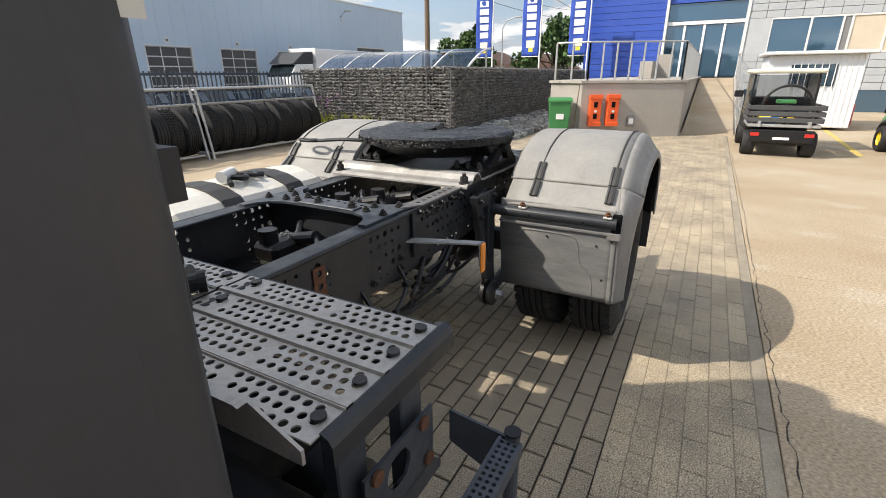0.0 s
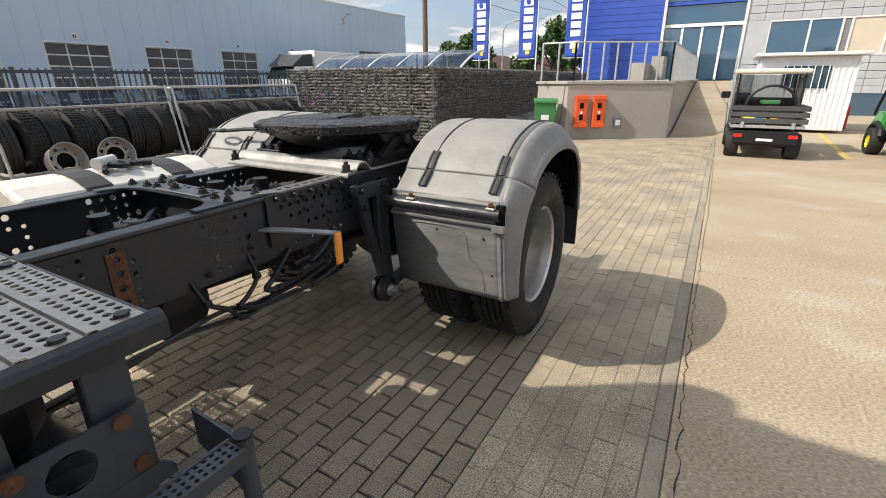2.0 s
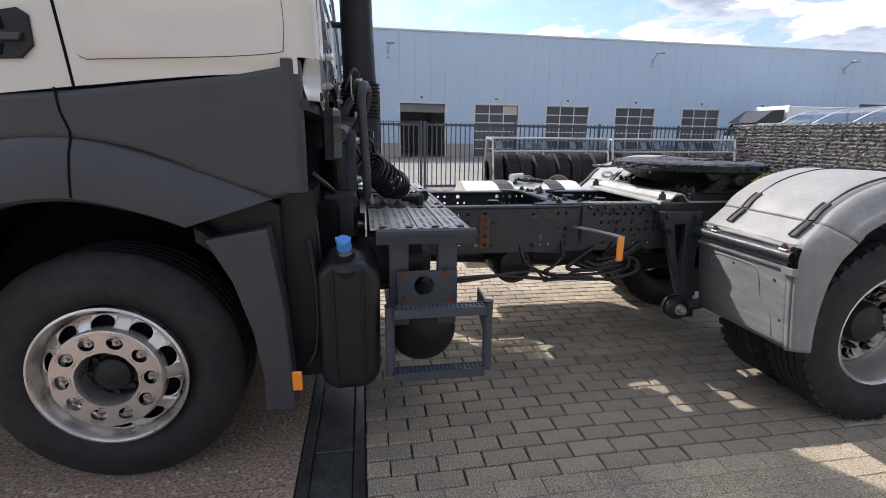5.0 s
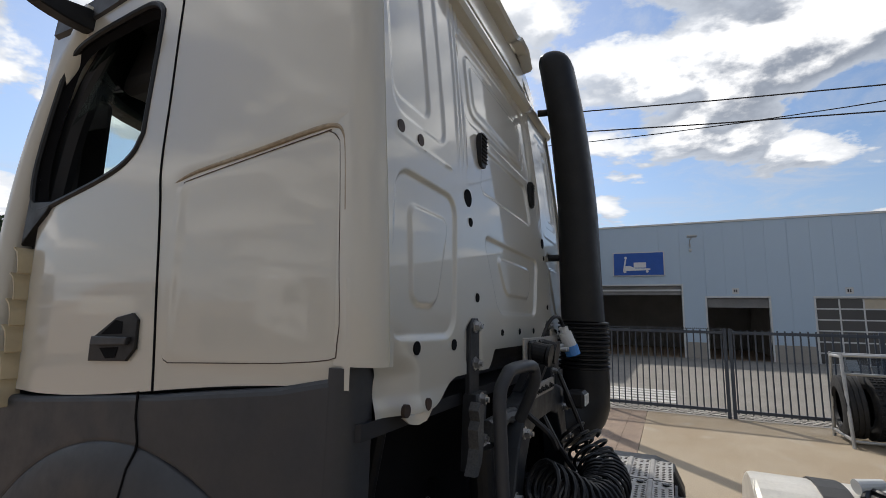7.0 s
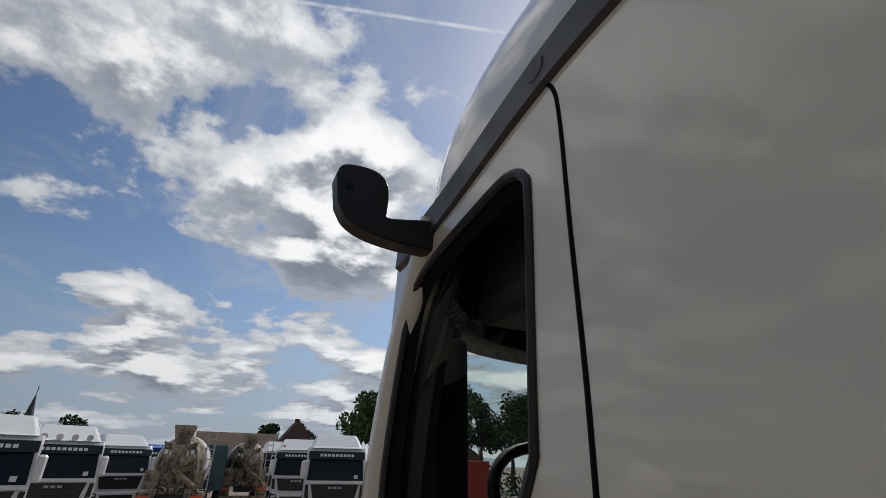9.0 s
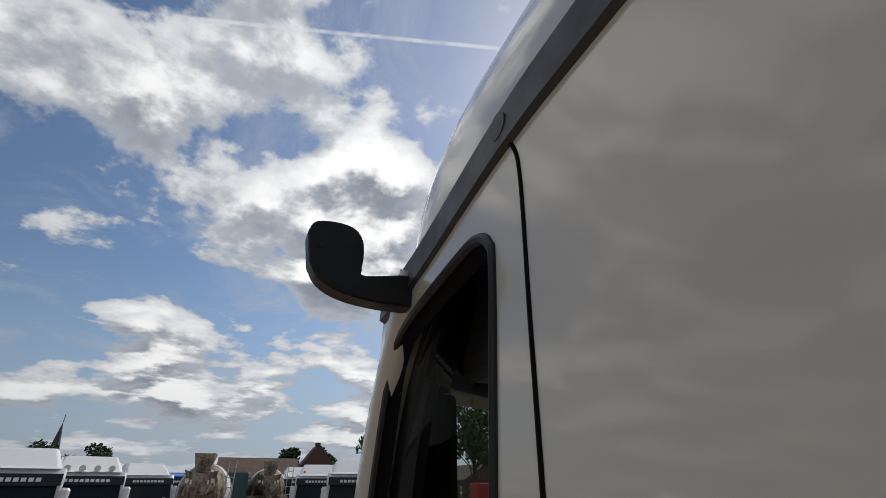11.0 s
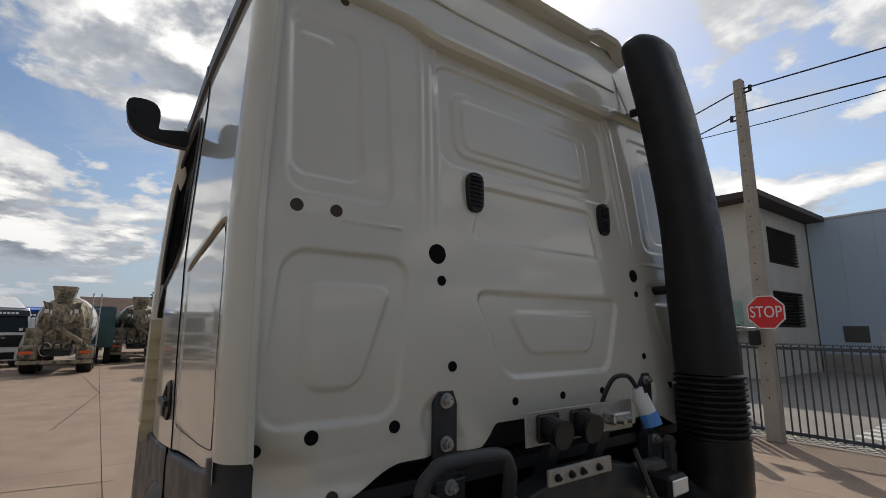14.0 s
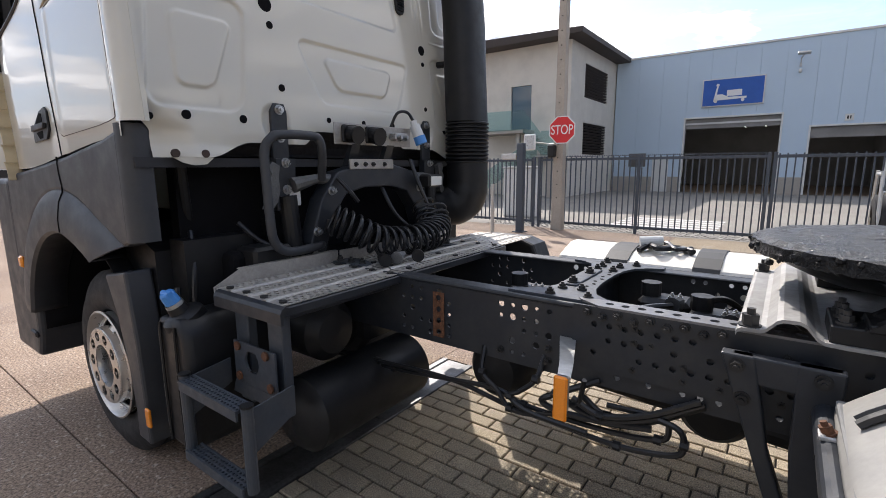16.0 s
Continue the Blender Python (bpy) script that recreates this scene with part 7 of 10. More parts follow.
            prism(bm, [(rear_x(z) + 0.007, zz_), (rear_x(z) + 0.016, zz_ + 0.002), (rear_x(z) + 0.009, zz_ + 0.010)], "y", y - 0.027, y + 0.027)
            part("slat", bm, "black", v)
    # floor, front and inside
    bm = B()
    box(bm, -4.9, CAB_R - 0.05, -1.17, 1.17, 1.56, 1.60)
    part("cab_floor", bm, "dash", cab)
    bm = B()
    box(bm, -3.55, -2.97, -1.12, 1.12, 1.61, 1.95, 0.05, 2)
    part("bunk", bm, "seat", cab)
    bm = B()
    box(bm, -4.45, -3.02, -1.10, 1.10, 3.06, 3.085)
    part("headliner", bm, "dash", cab)
    bm = B()
    box(bm, -4.4, -4.05, -1.0, 1.0, 2.82, 3.09, 0.05, 2)
    part("overhead_locker", bm, "dash", cab)
    bm = B()
    prism(bm, [(-4.90, 1.6), (-4.45, 1.6), (-4.36, 1.95), (-4.42, 2.22), (-4.84, 2.30)], "y", -1.13, 1.13, 0.02)
    part("dashboard", bm, "dash", cab)
    for y in (-0.62, 0.62):
        bm = B()
        box(bm, -4.15, -3.75, y - 0.26, y + 0.26, 1.75, 1.98, 0.05, 2)
        prism(bm, [(-3.80, 1.95), (-3.62, 2.0), (-3.60, 2.58), (-3.72, 2.60)], "y", y - 0.25, y + 0.25, 0.03)
        prism(bm, [(-3.70, 2.58), (-3.60, 2.58), (-3.60, 2.80), (-3.68, 2.80)], "y", y - 0.14, y + 0.14, 0.02)
        part("seat", bm, "seat", cab, smooth=False)
    bm = B()
    c, d = Vector((-4.36, -0.70, 2.33)), Vector((0.75, 0, 0.66)).normalized()
    _, a, b = axes(d)
    tube(bm, [c + 0.225 * (math.cos(t) * a + math.sin(t) * b) for t in linspace(0, 2 * math.pi, 41)[:-1]], 0.018, 10, True)
    cyl(bm, c - d * 0.02, c + d * 0.02, 0.075, 20)
    for t in (0.3, 2.8, 4.7):
        cyl(bm, c, c + 0.22 * (math.cos(t) * a + math.sin(t) * b), 0.016, 8)
    part("steering_wheel", bm, "black", cab, smooth=True)
    # front end
    for s in (-1, 1):
        bm = B()
        tube(bm, curve_pts([(-4.62, s * 1.18, 1.56), (-4.60, s * 1.175, 2.2), (-4.50, s * 1.16, 2.7), (-4.30, s * 1.14, 3.1)]), 0.055, 10)
        part("front_pillar", bm, "white", cab, smooth=True)
        # dark inner lining of pillar, door and rear side
        bm = B()
        tube(bm, curve_pts([(-4.50, s * 1.12, 1.7), (-4.50, s * 1.11, 2.3), (-4.42, s * 1.09, 2.75), (-4.25, s * 1.06, 3.05)]), 0.045, 8)
        part("pillar_lining", bm, "dash", cab, smooth=True)
        bm = B()
        box(bm, -3.80, -3.00, min(s * 1.10, s * 1.12), max(s * 1.10, s * 1.12), 1.61, 3.05)
        part("side_lining", bm, "dash", cab)
        bm = B()
        box(bm, -4.48, -3.81, min(s * 1.09, s * 1.13), max(s * 1.09, s * 1.13), 1.61, 2.21)
        part("door_lining", bm, "dash", cab)
    bm = B()
    box(bm, -3.0, -2.985, -1.10, 1.10, 1.61, 3.05)
    part("rear_lining", bm, "dash", cab)
    for s in (-1, 1):
        bm = B()
        box(bm, -4.58, -4.50, s * 1.00 - 0.07, s * 1.00 + 0.07, 2.30, 2.82, 0.03, 2)
        part("mirror_display", bm, "black", cab)

    def nose(z):
        return -5.0 + 0.62 * sstep(2.1, 3.2, z)

    def front_at(u, v, push=0.0):
        return (nose(v) + 0.32 * (abs(u) / 1.15) ** 4 + push, u, v)
    bm = B()
    grid(bm, linspace(-1.15, 1.15, 25), linspace(1.0, 2.10, 12), front_at)
    solidify(part("front_panel", bm, "white", cab, smooth=True), 0.02, 0)
    bm = B()
    grid(bm, linspace(-1.13, 1.13, 25), linspace(2.10, 3.08, 12), front_at)
    g = part("windscreen", bm, "glass", cab, smooth=True)
    g.visible_shadow = False
    bm = B()
    grid(bm, linspace(-1.12, 1.12, 25), linspace(2.80, 3.08, 4), lambda u, v: front_at(u, v, 0.012))
    g = part("sun_strip", bm, "strip", cab, "dark tinted sun strip with pale lettering bars")
    g.visible_shadow = False
    bm = B()
    for k in range(9):
        y = -0.72 + 0.16 * k
        x = front_at(y, 2.9, 0.02)[0]
        box(bm, x, x + 0.004, y, y + 0.11, 2.86, 2.96)
    part("lettering_bar", bm, "black", cab)
    bm = B()
    grid(bm, linspace(-1.12, 1.12, 25), linspace(2.80, 3.02, 5), lambda u, v: front_at(u, v, -0.03 - 0.12 * (3.02 - v) / 0.22))
    solidify(part("sun_visor", bm, "screen", cab, smooth=True), 0.012, 0)


build_cab()

# ------------------------------------------------ fairings round the front wheel


def fairing(s):
    def arc(r, a0, a1, n, cx=FRONT_X, cz=0.52):
        return [(cx + r * math.cos(radians(a)), cz + r * math.sin(radians(a))) for a in linspace(a0, a1, n)]
    # upper panel: from the cab's lower edge down to the arch
    outline = [(-2.918, 1.26), (-2.918, 1.705), (-2.94, 1.705), (-3.1, 1.672), (-3.56, 1.615), (-4.3, 1.545), (-4.62, 1.53), (-4.66, 1.0), (-4.56, 0.98)]
    outline += arc(0.93, 146, 62, 20)[2:] + [(-2.99, 1.235)]
    bm = B()
    yo = s * 1.205
    prism(bm, outline, "y", min(yo, s * 1.12), max(yo, s * 1.12))
    f = part("side_fairing", bm, "fairing", truck, "dark grey plastic side fairing over the front wheel")
    bevelled(f, 0.02, 3)
    # rear face turning inward
    bm = B()
    turn = [(-2.94, 1.204), (-2.916, 1.204), (-2.897, 1.197), (-2.882, 1.178), (-2.876, 1.148), (-2.880, 1.10), (-2.94, 1.10)]
    prism(bm, [(x, s * y) for x, y in turn], "z", 1.262, 1.730)
    part("fairing_return", bm, "fairing", f, smooth=True)
    # wheel arch lip, swelling outwards
    bm = B()
    rows = []
    for a in linspace(165, 57, 40):
        c, n = math.cos(radians(a)), math.sin(radians(a))
        prof = [(0.95, 1.195), (0.928, 1.207), (0.885, 1.226), (0.80, 1.238), (0.735, 1.236), (0.722, 1.22), (0.725, 1.06)]
        row = []
        for r, y in prof:
            # the lip runs out in a straight tail towards the rear
            w = min(max((r - 0.735) / 0.215, 0.0), 1.0)
            tail = Vector((-3.30, 0, 1.145)).lerp(Vector((-2.985, 0, 1.245)), w)
            p = Vector((FRONT_X + r * c, 0, 0.52 + r * n)).lerp(tail, sstep(88, 57, a))
            row.append(bm.verts.new((p.x, s * y, p.z)))
        rows.append(row)
    for r0, r1 in zip(rows, rows[1:]):
        for k in range(len(r0) - 1):
            bm.faces.new((r0[k], r0[k + 1], r1[k + 1], r1[k]))
    o = part("arch_lip", bm, "fairing", f, smooth=True)
    solidify(o, 0.008, -1)
    bm = B()
    seam = [(-3.655, 1.205, 1.615), (-3.65, 1.206, 1.54), (-3.63, 1.206, 1.475), (-3.632, 1.207, 1.448), (-3.635, 1.226, 1.402), (-3.64, 1.238, 1.318), (-3.645, 1.237, 1.255)]
    tube(bm, [(x, s * y, z) for x, y, z in seam], 0.004, 6)
    part("panel_seam", bm, "cavity", f)
    # rear spray guard
    bm = B()
    pts = [(-2.965, 0.355), (-2.985, 0.8), (-3.03, 1.13), (-3.255, 1.09), (-3.17, 0.92), (-3.11, 0.7), (-3.085, 0.5), (-3.09, 0.36)]
    prism(bm, pts, "y", min(s * 1.09, s * 1.2), max(s * 1.09, s * 1.2))
    g = part("spray_guard", bm, "fairing", truck)
    bevelled(g, 0.012, 2)
    bm = B()
    pts = [(-2.99, 0.36), (-3.0, 1.2), (-3.25, 1.3), (-3.32, 1.15)] + [(FRONT_X + 0.66 * math.cos(radians(a)), 0.52 + 0.66 * math.sin(radians(a))) for a in linspace(55, -12, 12)]
    prism(bm, pts, "y", min(s * 0.75, s * 1.085), max(s * 0.75, s * 1.085))
    box(bm, -3.0, -2.87, min(s * 0.70, s * 1.02), max(s * 0.70, s * 1.02), 0.42, 1.25)
    part("spray_guard_liner", bm, "black", g)
    # arch liner and inner panel near-black: the arch's shade is in their colour
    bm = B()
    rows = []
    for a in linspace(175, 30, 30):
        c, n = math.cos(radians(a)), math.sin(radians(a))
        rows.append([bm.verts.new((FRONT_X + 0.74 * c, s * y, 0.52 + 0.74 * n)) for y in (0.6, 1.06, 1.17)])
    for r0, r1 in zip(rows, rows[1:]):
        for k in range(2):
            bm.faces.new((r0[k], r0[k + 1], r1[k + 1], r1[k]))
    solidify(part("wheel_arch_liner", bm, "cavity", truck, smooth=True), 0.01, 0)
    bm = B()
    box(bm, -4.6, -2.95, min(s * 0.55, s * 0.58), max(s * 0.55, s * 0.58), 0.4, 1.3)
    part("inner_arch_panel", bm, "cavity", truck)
    # markers
    bm = B()
    box(bm, -2.975, -2.935, min(s * 1.195, s * 1.207), max(s * 1.195, s * 1.207), 0.45, 0.535, 0.004)
    part("side_marker", bm, "amber", truck, "small amber side marker")
    bm = B()
    box(bm, -4.50, -4.44, min(s * 1.215, s * 1.24), max(s * 1.215, s * 1.24), 0.98, 1.05, 0.01)
    part("turn_lamp", bm, "amber", truck)
    # front bumper and entry step
    bm = B()
    prism(bm, [(-5.02, 0.38), (-4.55, 0.38), (-4.48, 0.55), (-4.46, 0.98), (-4.66, 1.02), (-4.66, 1.5), (-5.02, 1.5)], "y", min(s * 0.9, s * 1.2), max(s * 0.9, s * 1.2))
    b = part("entry_step_panel", bm, "fairing", truck)
    bevelled(b, 0.03, 3)
    bm = B()
    box(bm, -4.62, -4.50, min(s * 1.1, s * 1.215), max(s * 1.1, s * 1.215), 0.52, 0.56, 0.01)
    part("tread", bm, "black", b)


fairing(-1)
fairing(1)
bm = B()
box(bm, -5.05, -4.7, -0.9, 0.9, 0.35, 1.1, 0.05, 2)
part("front_bumper", bm, "truckwhite", truck)
# pale curved vanes along the front edge of the door
for k in range(6):
    z = 1.50 + 0.098 * k
    bm = B()
    line = [(-4.46, z + 0.10), (-4.432, z + 0.082), (-4.415, z + 0.05), (-4.405, z + 0.0)]
    prism(bm, line + [(x - 0.006, q - 0.004) for x, q in line[::-1]], "y", -1.238, -1.17)
    part("edge_vane", bm, "vane", cab, smooth=True)

# ------------------------------------------------ behind the cab
# engine bay: an added black sheet for its darkness, control box blackened likewise
bm = B()
box(bm, -4.4, -3.02, -0.36, 0.36, 0.62, 1.50, 0.06, 2)
part("engine_block", bm, "black", truck)
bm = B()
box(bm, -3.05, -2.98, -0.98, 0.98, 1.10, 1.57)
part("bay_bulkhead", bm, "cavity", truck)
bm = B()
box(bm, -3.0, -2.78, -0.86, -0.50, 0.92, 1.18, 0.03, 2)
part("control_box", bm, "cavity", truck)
bm = B()
box(bm, -2.86, -2.70, -0.80, -0.60, 0.99, 1.20, 0.015)
part("junction_box", bm, "black", truck)
# cab tilt frame: arched cross member
bm = B()
arch = [(-0.62, 0.95), (-0.60, 1.20), (-0.50, 1.42), (-0.36, 1.56), (-0.15, 1.60), (0.2, 1.60), (0.42, 1.56), (0.56, 1.42), (0.66, 1.20), (0.68, 0.95)]
arch = [(y * 0.78 - 0.02, 0.95 + (z - 0.95) * 0.955) for y, z in arch]
inner = [(y * 0.80 - 0.004, 0.95 + (z - 0.95) * 0.80) for y, z in arch]
prism(bm, arch + inner[::-1], "x", -2.80, -2.70)
bay = part("cab_support_arch", bm, "frame", truck)
bevelled(bay, 0.008, 2)
for y, z in ((-0.465, 1.12), (-0.45, 1.24), (-0.345, 1.44), (0.36, 1.43), (0.435, 1.28), (0.465, 1.15), (-0.475, 1.0)):
    bm = B()
    hexbolt(bm, (-2.70, y, z), (1, 0, 0), 0.018, 0.024)
    part("bolt", bm, "steel", bay)
bm = B()
box(bm, -2.705, -2.690, -0.22, 0.12, 1.545, 1.60, 0.004)
part("type_plate", bm, "deck", bay)
for y in (-0.18, -0.11, -0.05, 0.04):
    bm = B()
    hexbolt(bm, (-2.69, y, 1.572), (1, 0, 0), 0.010, 0.012)
    part("bolt", bm, "bolt", bay)
# cab latches and dampers
for s, y in ((-1, -0.54), (1, 0.60)):
    bm = B()
    outline = [(y - 0.045, 1.58), (y + 0.045, 1.58), (y + 0.045, 1.82), (y + 0.03, 1.86), (y - 0.03, 1.86), (y - 0.045, 1.82)]
    prism(bm, outline, "x", -2.845, -2.825, 0.004)
    prism(bm, [(y - 0.06, 1.35), (y + 0.05, 1.35), (y + 0.06, 1.60), (y - 0.05, 1.60)], "x", -2.85, -2.80, 0.004)
    k_ = part("cab_hinge", bm, "frame", truck)
    for z in (1.83, 1.70, 1.58, 1.45):
        bm = B()
        hexbolt(bm, (-2.825 if z > 1.6 else -2.80, y, z), (1, 0, 0), 0.018, 0.02)
        part("bolt", bm, "steel", k_)
    bm = B()
    tube(bm, [(-2.78, y - s * 0.02, 1.47), (-2.76, y - s * 0.15, 1.50), (-2.75, y - s * 0.28, 1.49)], [0.04, 0.024, 0.034], 10)
    part("stabiliser_link", bm, "darkcast", k_)
    bm = B()
    claw = [(0.055, 1.565), (0.095, 1.585), (0.115, 1.560), (0.100, 1.525), (0.118, 1.500), (0.108, 1.440), (0.125, 1.395), (0.145, 1.365), (0.110, 1.360), (0.078, 1.395), (0.062, 1.450), (0.066, 1.510)]
    prism(bm, [(y + s * p, q) for p, q in claw], "x", -2.80, -2.765)
    part("latch_hook", bm, "darkcast", k_, "dull cast latch claw")
    bm = B()
    cyl(bm, (-2.80, y - s * 0.0, 1.42), (-2.78, y - s * 0.02, 1.02), 0.045, 16)
    part("damper", bm, "black", k_)
bm = B()
box(bm, -2.795, -2.79, -0.53, -0.47, 1.37, 1.44)
part("damper_label", bm, "signwhite", truck)
# grab rail
bm = B()
gr = [(-2.735, -0.405, 1.500), (-2.675, -0.445, 1.620), (-2.665, -0.460, 1.670), (-2.670, -0.495, 1.700), (-2.685, -0.665, 1.700), (-2.690, -0.710, 1.680), (-2.700, -0.737, 1.630), (-2.695, -0.742, 1.500), (-2.685, -0.742, 1.300), (-2.685, -0.730, 1.220), (-2.685, -0.695, 1.170), (-2.690, -0.625, 1.150), (-2.715, -0.465, 1.150), (-2.755, -0.405, 1.150)]
tube(bm, curve_pts([(x + 0.035, y, z + 0.02 * sstep(1.35, 1.15, z)) for x, y, z in gr], 5), 0.021, 12)
part("grab_rail", bm, "fairing", truck, "bent grey steel grab rail", smooth=True)
# socket plate
bm = B()
box(bm, -2.72, -2.712, -0.30, 0.30, 1.675, 1.785, 0.002)
sp = part("socket_plate", bm, "deck", truck, "bare steel plate with sockets")
for y in (-0.15, 0.12):
    bm = B()
    prism(bm, [(-2.80, 1.56), (-2.76, 1.56), (-2.71, 1.68), (-2.74, 1.68)], "y", y - 0.03, y + 0.03)
    part("plate_bracket", bm, "frame", sp)
for y, r, l in ((-0.20, 0.042, 0.06), (-0.03, 0.045, 0.05)):
    bm = B()
    box(bm, -2.712, -2.70, y - 0.055, y + 0.055, 1.685, 1.775, 0.008)
    cyl(bm, (-2.70, y, 1.73), (-2.70 + l, y - 0.01, 1.72), r, 18)
    cyl(bm, (-2.70 + l, y - 0.01, 1.72), (-2.70 + l + 0.012, y - 0.01, 1.718), r * 1.1, 18)
    part("socket", bm, "black", sp)
bm = B()
for y in (0.13, 0.18):
    cyl(bm, (-2.71, y, 1.725), (-2.67, y, 1.725), 0.020, 12)
    cyl(bm, (-2.67, y, 1.725), (-2.63, y, 1.725), 0.011, 12)
box(bm, -2.712, -2.66, 0.11, 0.22, 1.71, 1.75, 0.006)
part("air_coupling", bm, "steel", sp)
bm = B()
cyl(bm, (-2.67, 0.29, 1.80), (-2.645, 0.303, 1.735), 0.033, 16)
cyl(bm, (-2.675, 0.285, 1.83), (-2.67, 0.29, 1.80), 0.022, 12)
part("plug_body", bm, "winframe", sp)
bm = B()
cyl(bm, (-2.645, 0.303, 1.737), (-2.632, 0.311, 1.692), 0.036, 18)
part("plug_collar", bm, "bluecap", sp, "blue plug collar")
bm = B()
tube(bm, curve_pts([(-2.675, 0.285, 1.83), (-2.69, 0.25, 1.875), (-2.71, 0.19, 1.87), (-2.74, 0.17, 1.81), (-2.76, 0.16, 1.74)]), 0.009, 8)
part("plug_cable", bm, "hose", sp)
# work lamp
bm = B()
box(bm, -2.68, -2.59, 0.33, 0.46, 1.43, 1.51, 0.012)
wl = part("work_lamp", bm, "black", truck)
bm = B()
box(bm, -2.59, -2.583, 0.34, 0.45, 1.442, 1.498, 0.004)
part("lens", bm, "clear", wl)
# intake snorkel
bm = B()
sn = [(-2.74, 0.77, 3.56), (-2.715, 0.77, 3.42), (-2.67, 0.80, 3.1), (-2.63, 0.85, 2.6), (-2.62, 0.86, 2.2), (-2.61, 0.87, 1.86)]
rows = []
for c in curve_pts(sn, 6):
    t = (3.56 - c.z) / 1.70
    rx, ry = 0.105 + 0.02 * t, 0.165 - 0.012 * t
    if c.z > 3.50:
        q = max(0.0, 1 - ((c.z - 3.50) / 0.062) ** 2) ** 0.5
        rx, ry = rx * (0.6 + 0.4 * q), ry * (0.75 + 0.25 * q)
    rows.append([bm.verts.new((c.x - 0.06 + rx * math.copysign(abs(math.cos(a)) ** 0.75, math.cos(a)), c.y + ry * math.copysign(abs(math.sin(a)) ** 0.75, math.sin(a)), c.z)) for a in linspace(0, 2 * math.pi, 29)[:-1]])
for r0, r1 in zip(rows, rows[1:]):
    for k in range(28):
        bm.faces.new((r0[k], r0[(k + 1) % 28], r1[(k + 1) % 28], r1[k]))
bm.faces.new(rows[0][::-1])
snorkel = part("intake_snorkel", bm, "black", truck, "tall black plastic air intake duct", smooth=True)
bm = B()
prof = []
for k in range(11):
    z = 1.86 - k * 0.026
    prof += [(0.135, z), (0.152, z - 0.008), (0.152, z - 0.016), (0.135, z - 0.024)]
lathe(bm, prof, (-2.67, 0.87, 0), (0, 0, 1), 32)
part("bellows", bm, "black", snorkel, smooth=True)
bm = B()
tube(bm, curve_pts([(-2.67, 0.87, 1.58), (-2.67, 0.87, 1.42), (-2.70, 0.85, 1.32), (-2.80, 0.78, 1.27), (-2.92, 0.70, 1.25)], 5), [0.145] * 6 + [0.15] * 8 + [0.14] * 7, 24)
part("elbow", bm, "black", snorkel, smooth=True)
for z in (3.22, 2.25):
    bm = B()
    cyl(bm, (-2.76, 0.80, z), (-2.92, 0.78, z), 0.022, 10)
    part("snorkel_bracket", bm, "black", snorkel)
# coiled air lines that rest on the deck


def coil(pts, turns, r, wire, name="air_coil"):
    line = curve_pts(pts, 20)
    n = turns * 14
    out = []
    for k in range(n + 1):
        f = k / n * (len(line) - 1)
        i = min(int(f), len(line) - 2)
        c = line[i].lerp(line[i + 1], f - i)
        d = (line[i + 1] - line[i]).normalized()
        a = d.cross(Vector((0, 0, 1))).normalized()
        b = d.cross(a)
        t = 2 * math.pi * turns * k / n
        out.append(c + r * (math.cos(t) * a + math.sin(t) * b))
    bm = B()
    tube(bm, out, wire, 6)
    return part(name, bm, "hose", truck, "coiled black air hose", smooth=True)


coil([(-2.63, -0.43, 1.31), (-2.56, -0.35, 1.26), (-2.49, -0.24, 1.19), (-2.455, -0.08, 1.162)], 10, 0.074, 0.0080)
coil([(-2.64, -0.38, 1.29), (-2.57, -0.30, 1.24), (-2.52, -0.18, 1.18), (-2.50, -0.02, 1.160)], 9, 0.070, 0.0080)
coil([(-2.47, -0.04, 1.164), (-2.45, 0.08, 1.163), (-2.46, 0.20, 1.170), (-2.51, 0.31, 1.20), (-2.59, 0.37, 1.29)], 11, 0.076, 0.0080)
coil([(-2.50, 0.0, 1.160), (-2.50, 0.12, 1.160), (-2.53, 0.23, 1.18), (-2.60, 0.31, 1.25), (-2.66, 0.34, 1.33)], 10, 0.070, 0.0080)
for (x, y), t in (((-2.40, -0.30), 0.4), ((-2.37, -0.20), -0.5), ((-2.34, -0.10), 0.1)):
    bm = B()
    d = Vector((0.6, -0.8 + t, 0)).normalized()
    c = Vector((x, y, DECK_Z + 0.034))
    cyl(bm, c, c + d * 0.05, 0.025, 14)
    cyl(bm, c + d * 0.05, c + d * 0.072, 0.032, 14)
    cyl(bm, c - d * 0.05, c, 0.016, 12)
    part("hose_coupling", bm, "black" if t > 0 else "darkcast", truck, smooth=False)
for c in ([(-2.70, -0.30, 1.5), (-2.62, -0.30, 1.44), (-2.60, -0.26, 1.38)], [(-2.7, 0.28, 1.6), (-2.62, 0.30, 1.40), (-2.58, 0.36, 1.25), (-2.6, 0.5, 1.22)], [(-2.76, 0.05, 1.5), (-2.66, 0.08, 1.30), (-2.62, 0.2, 1.18)],
          [(-2.9, -0.75, 1.30), (-2.82, -0.70, 1.22), (-2.78, -0.60, 1.15), (-2.80, -0.5, 1.05)], [(-2.95, -0.95, 1.28), (-2.88, -0.98, 1.15), (-2.86, -1.0, 0.95), (-2.84, -0.98, 0.7)],
          [(-2.90, -1.05, 1.05), (-2.87, -1.08, 0.85), (-2.88, -1.09, 0.6), (-2.92, -1.1, 0.5)]):
    bm = B()
    tube(bm, curve_pts(c), 0.012, 7)
    part("cable", bm, "hose", truck)
# support strut behind the fairing
bm = B()
cyl(bm, (-2.92, -0.98, 1.62), (-3.05, -0.90, 1.15), 0.022, 10)
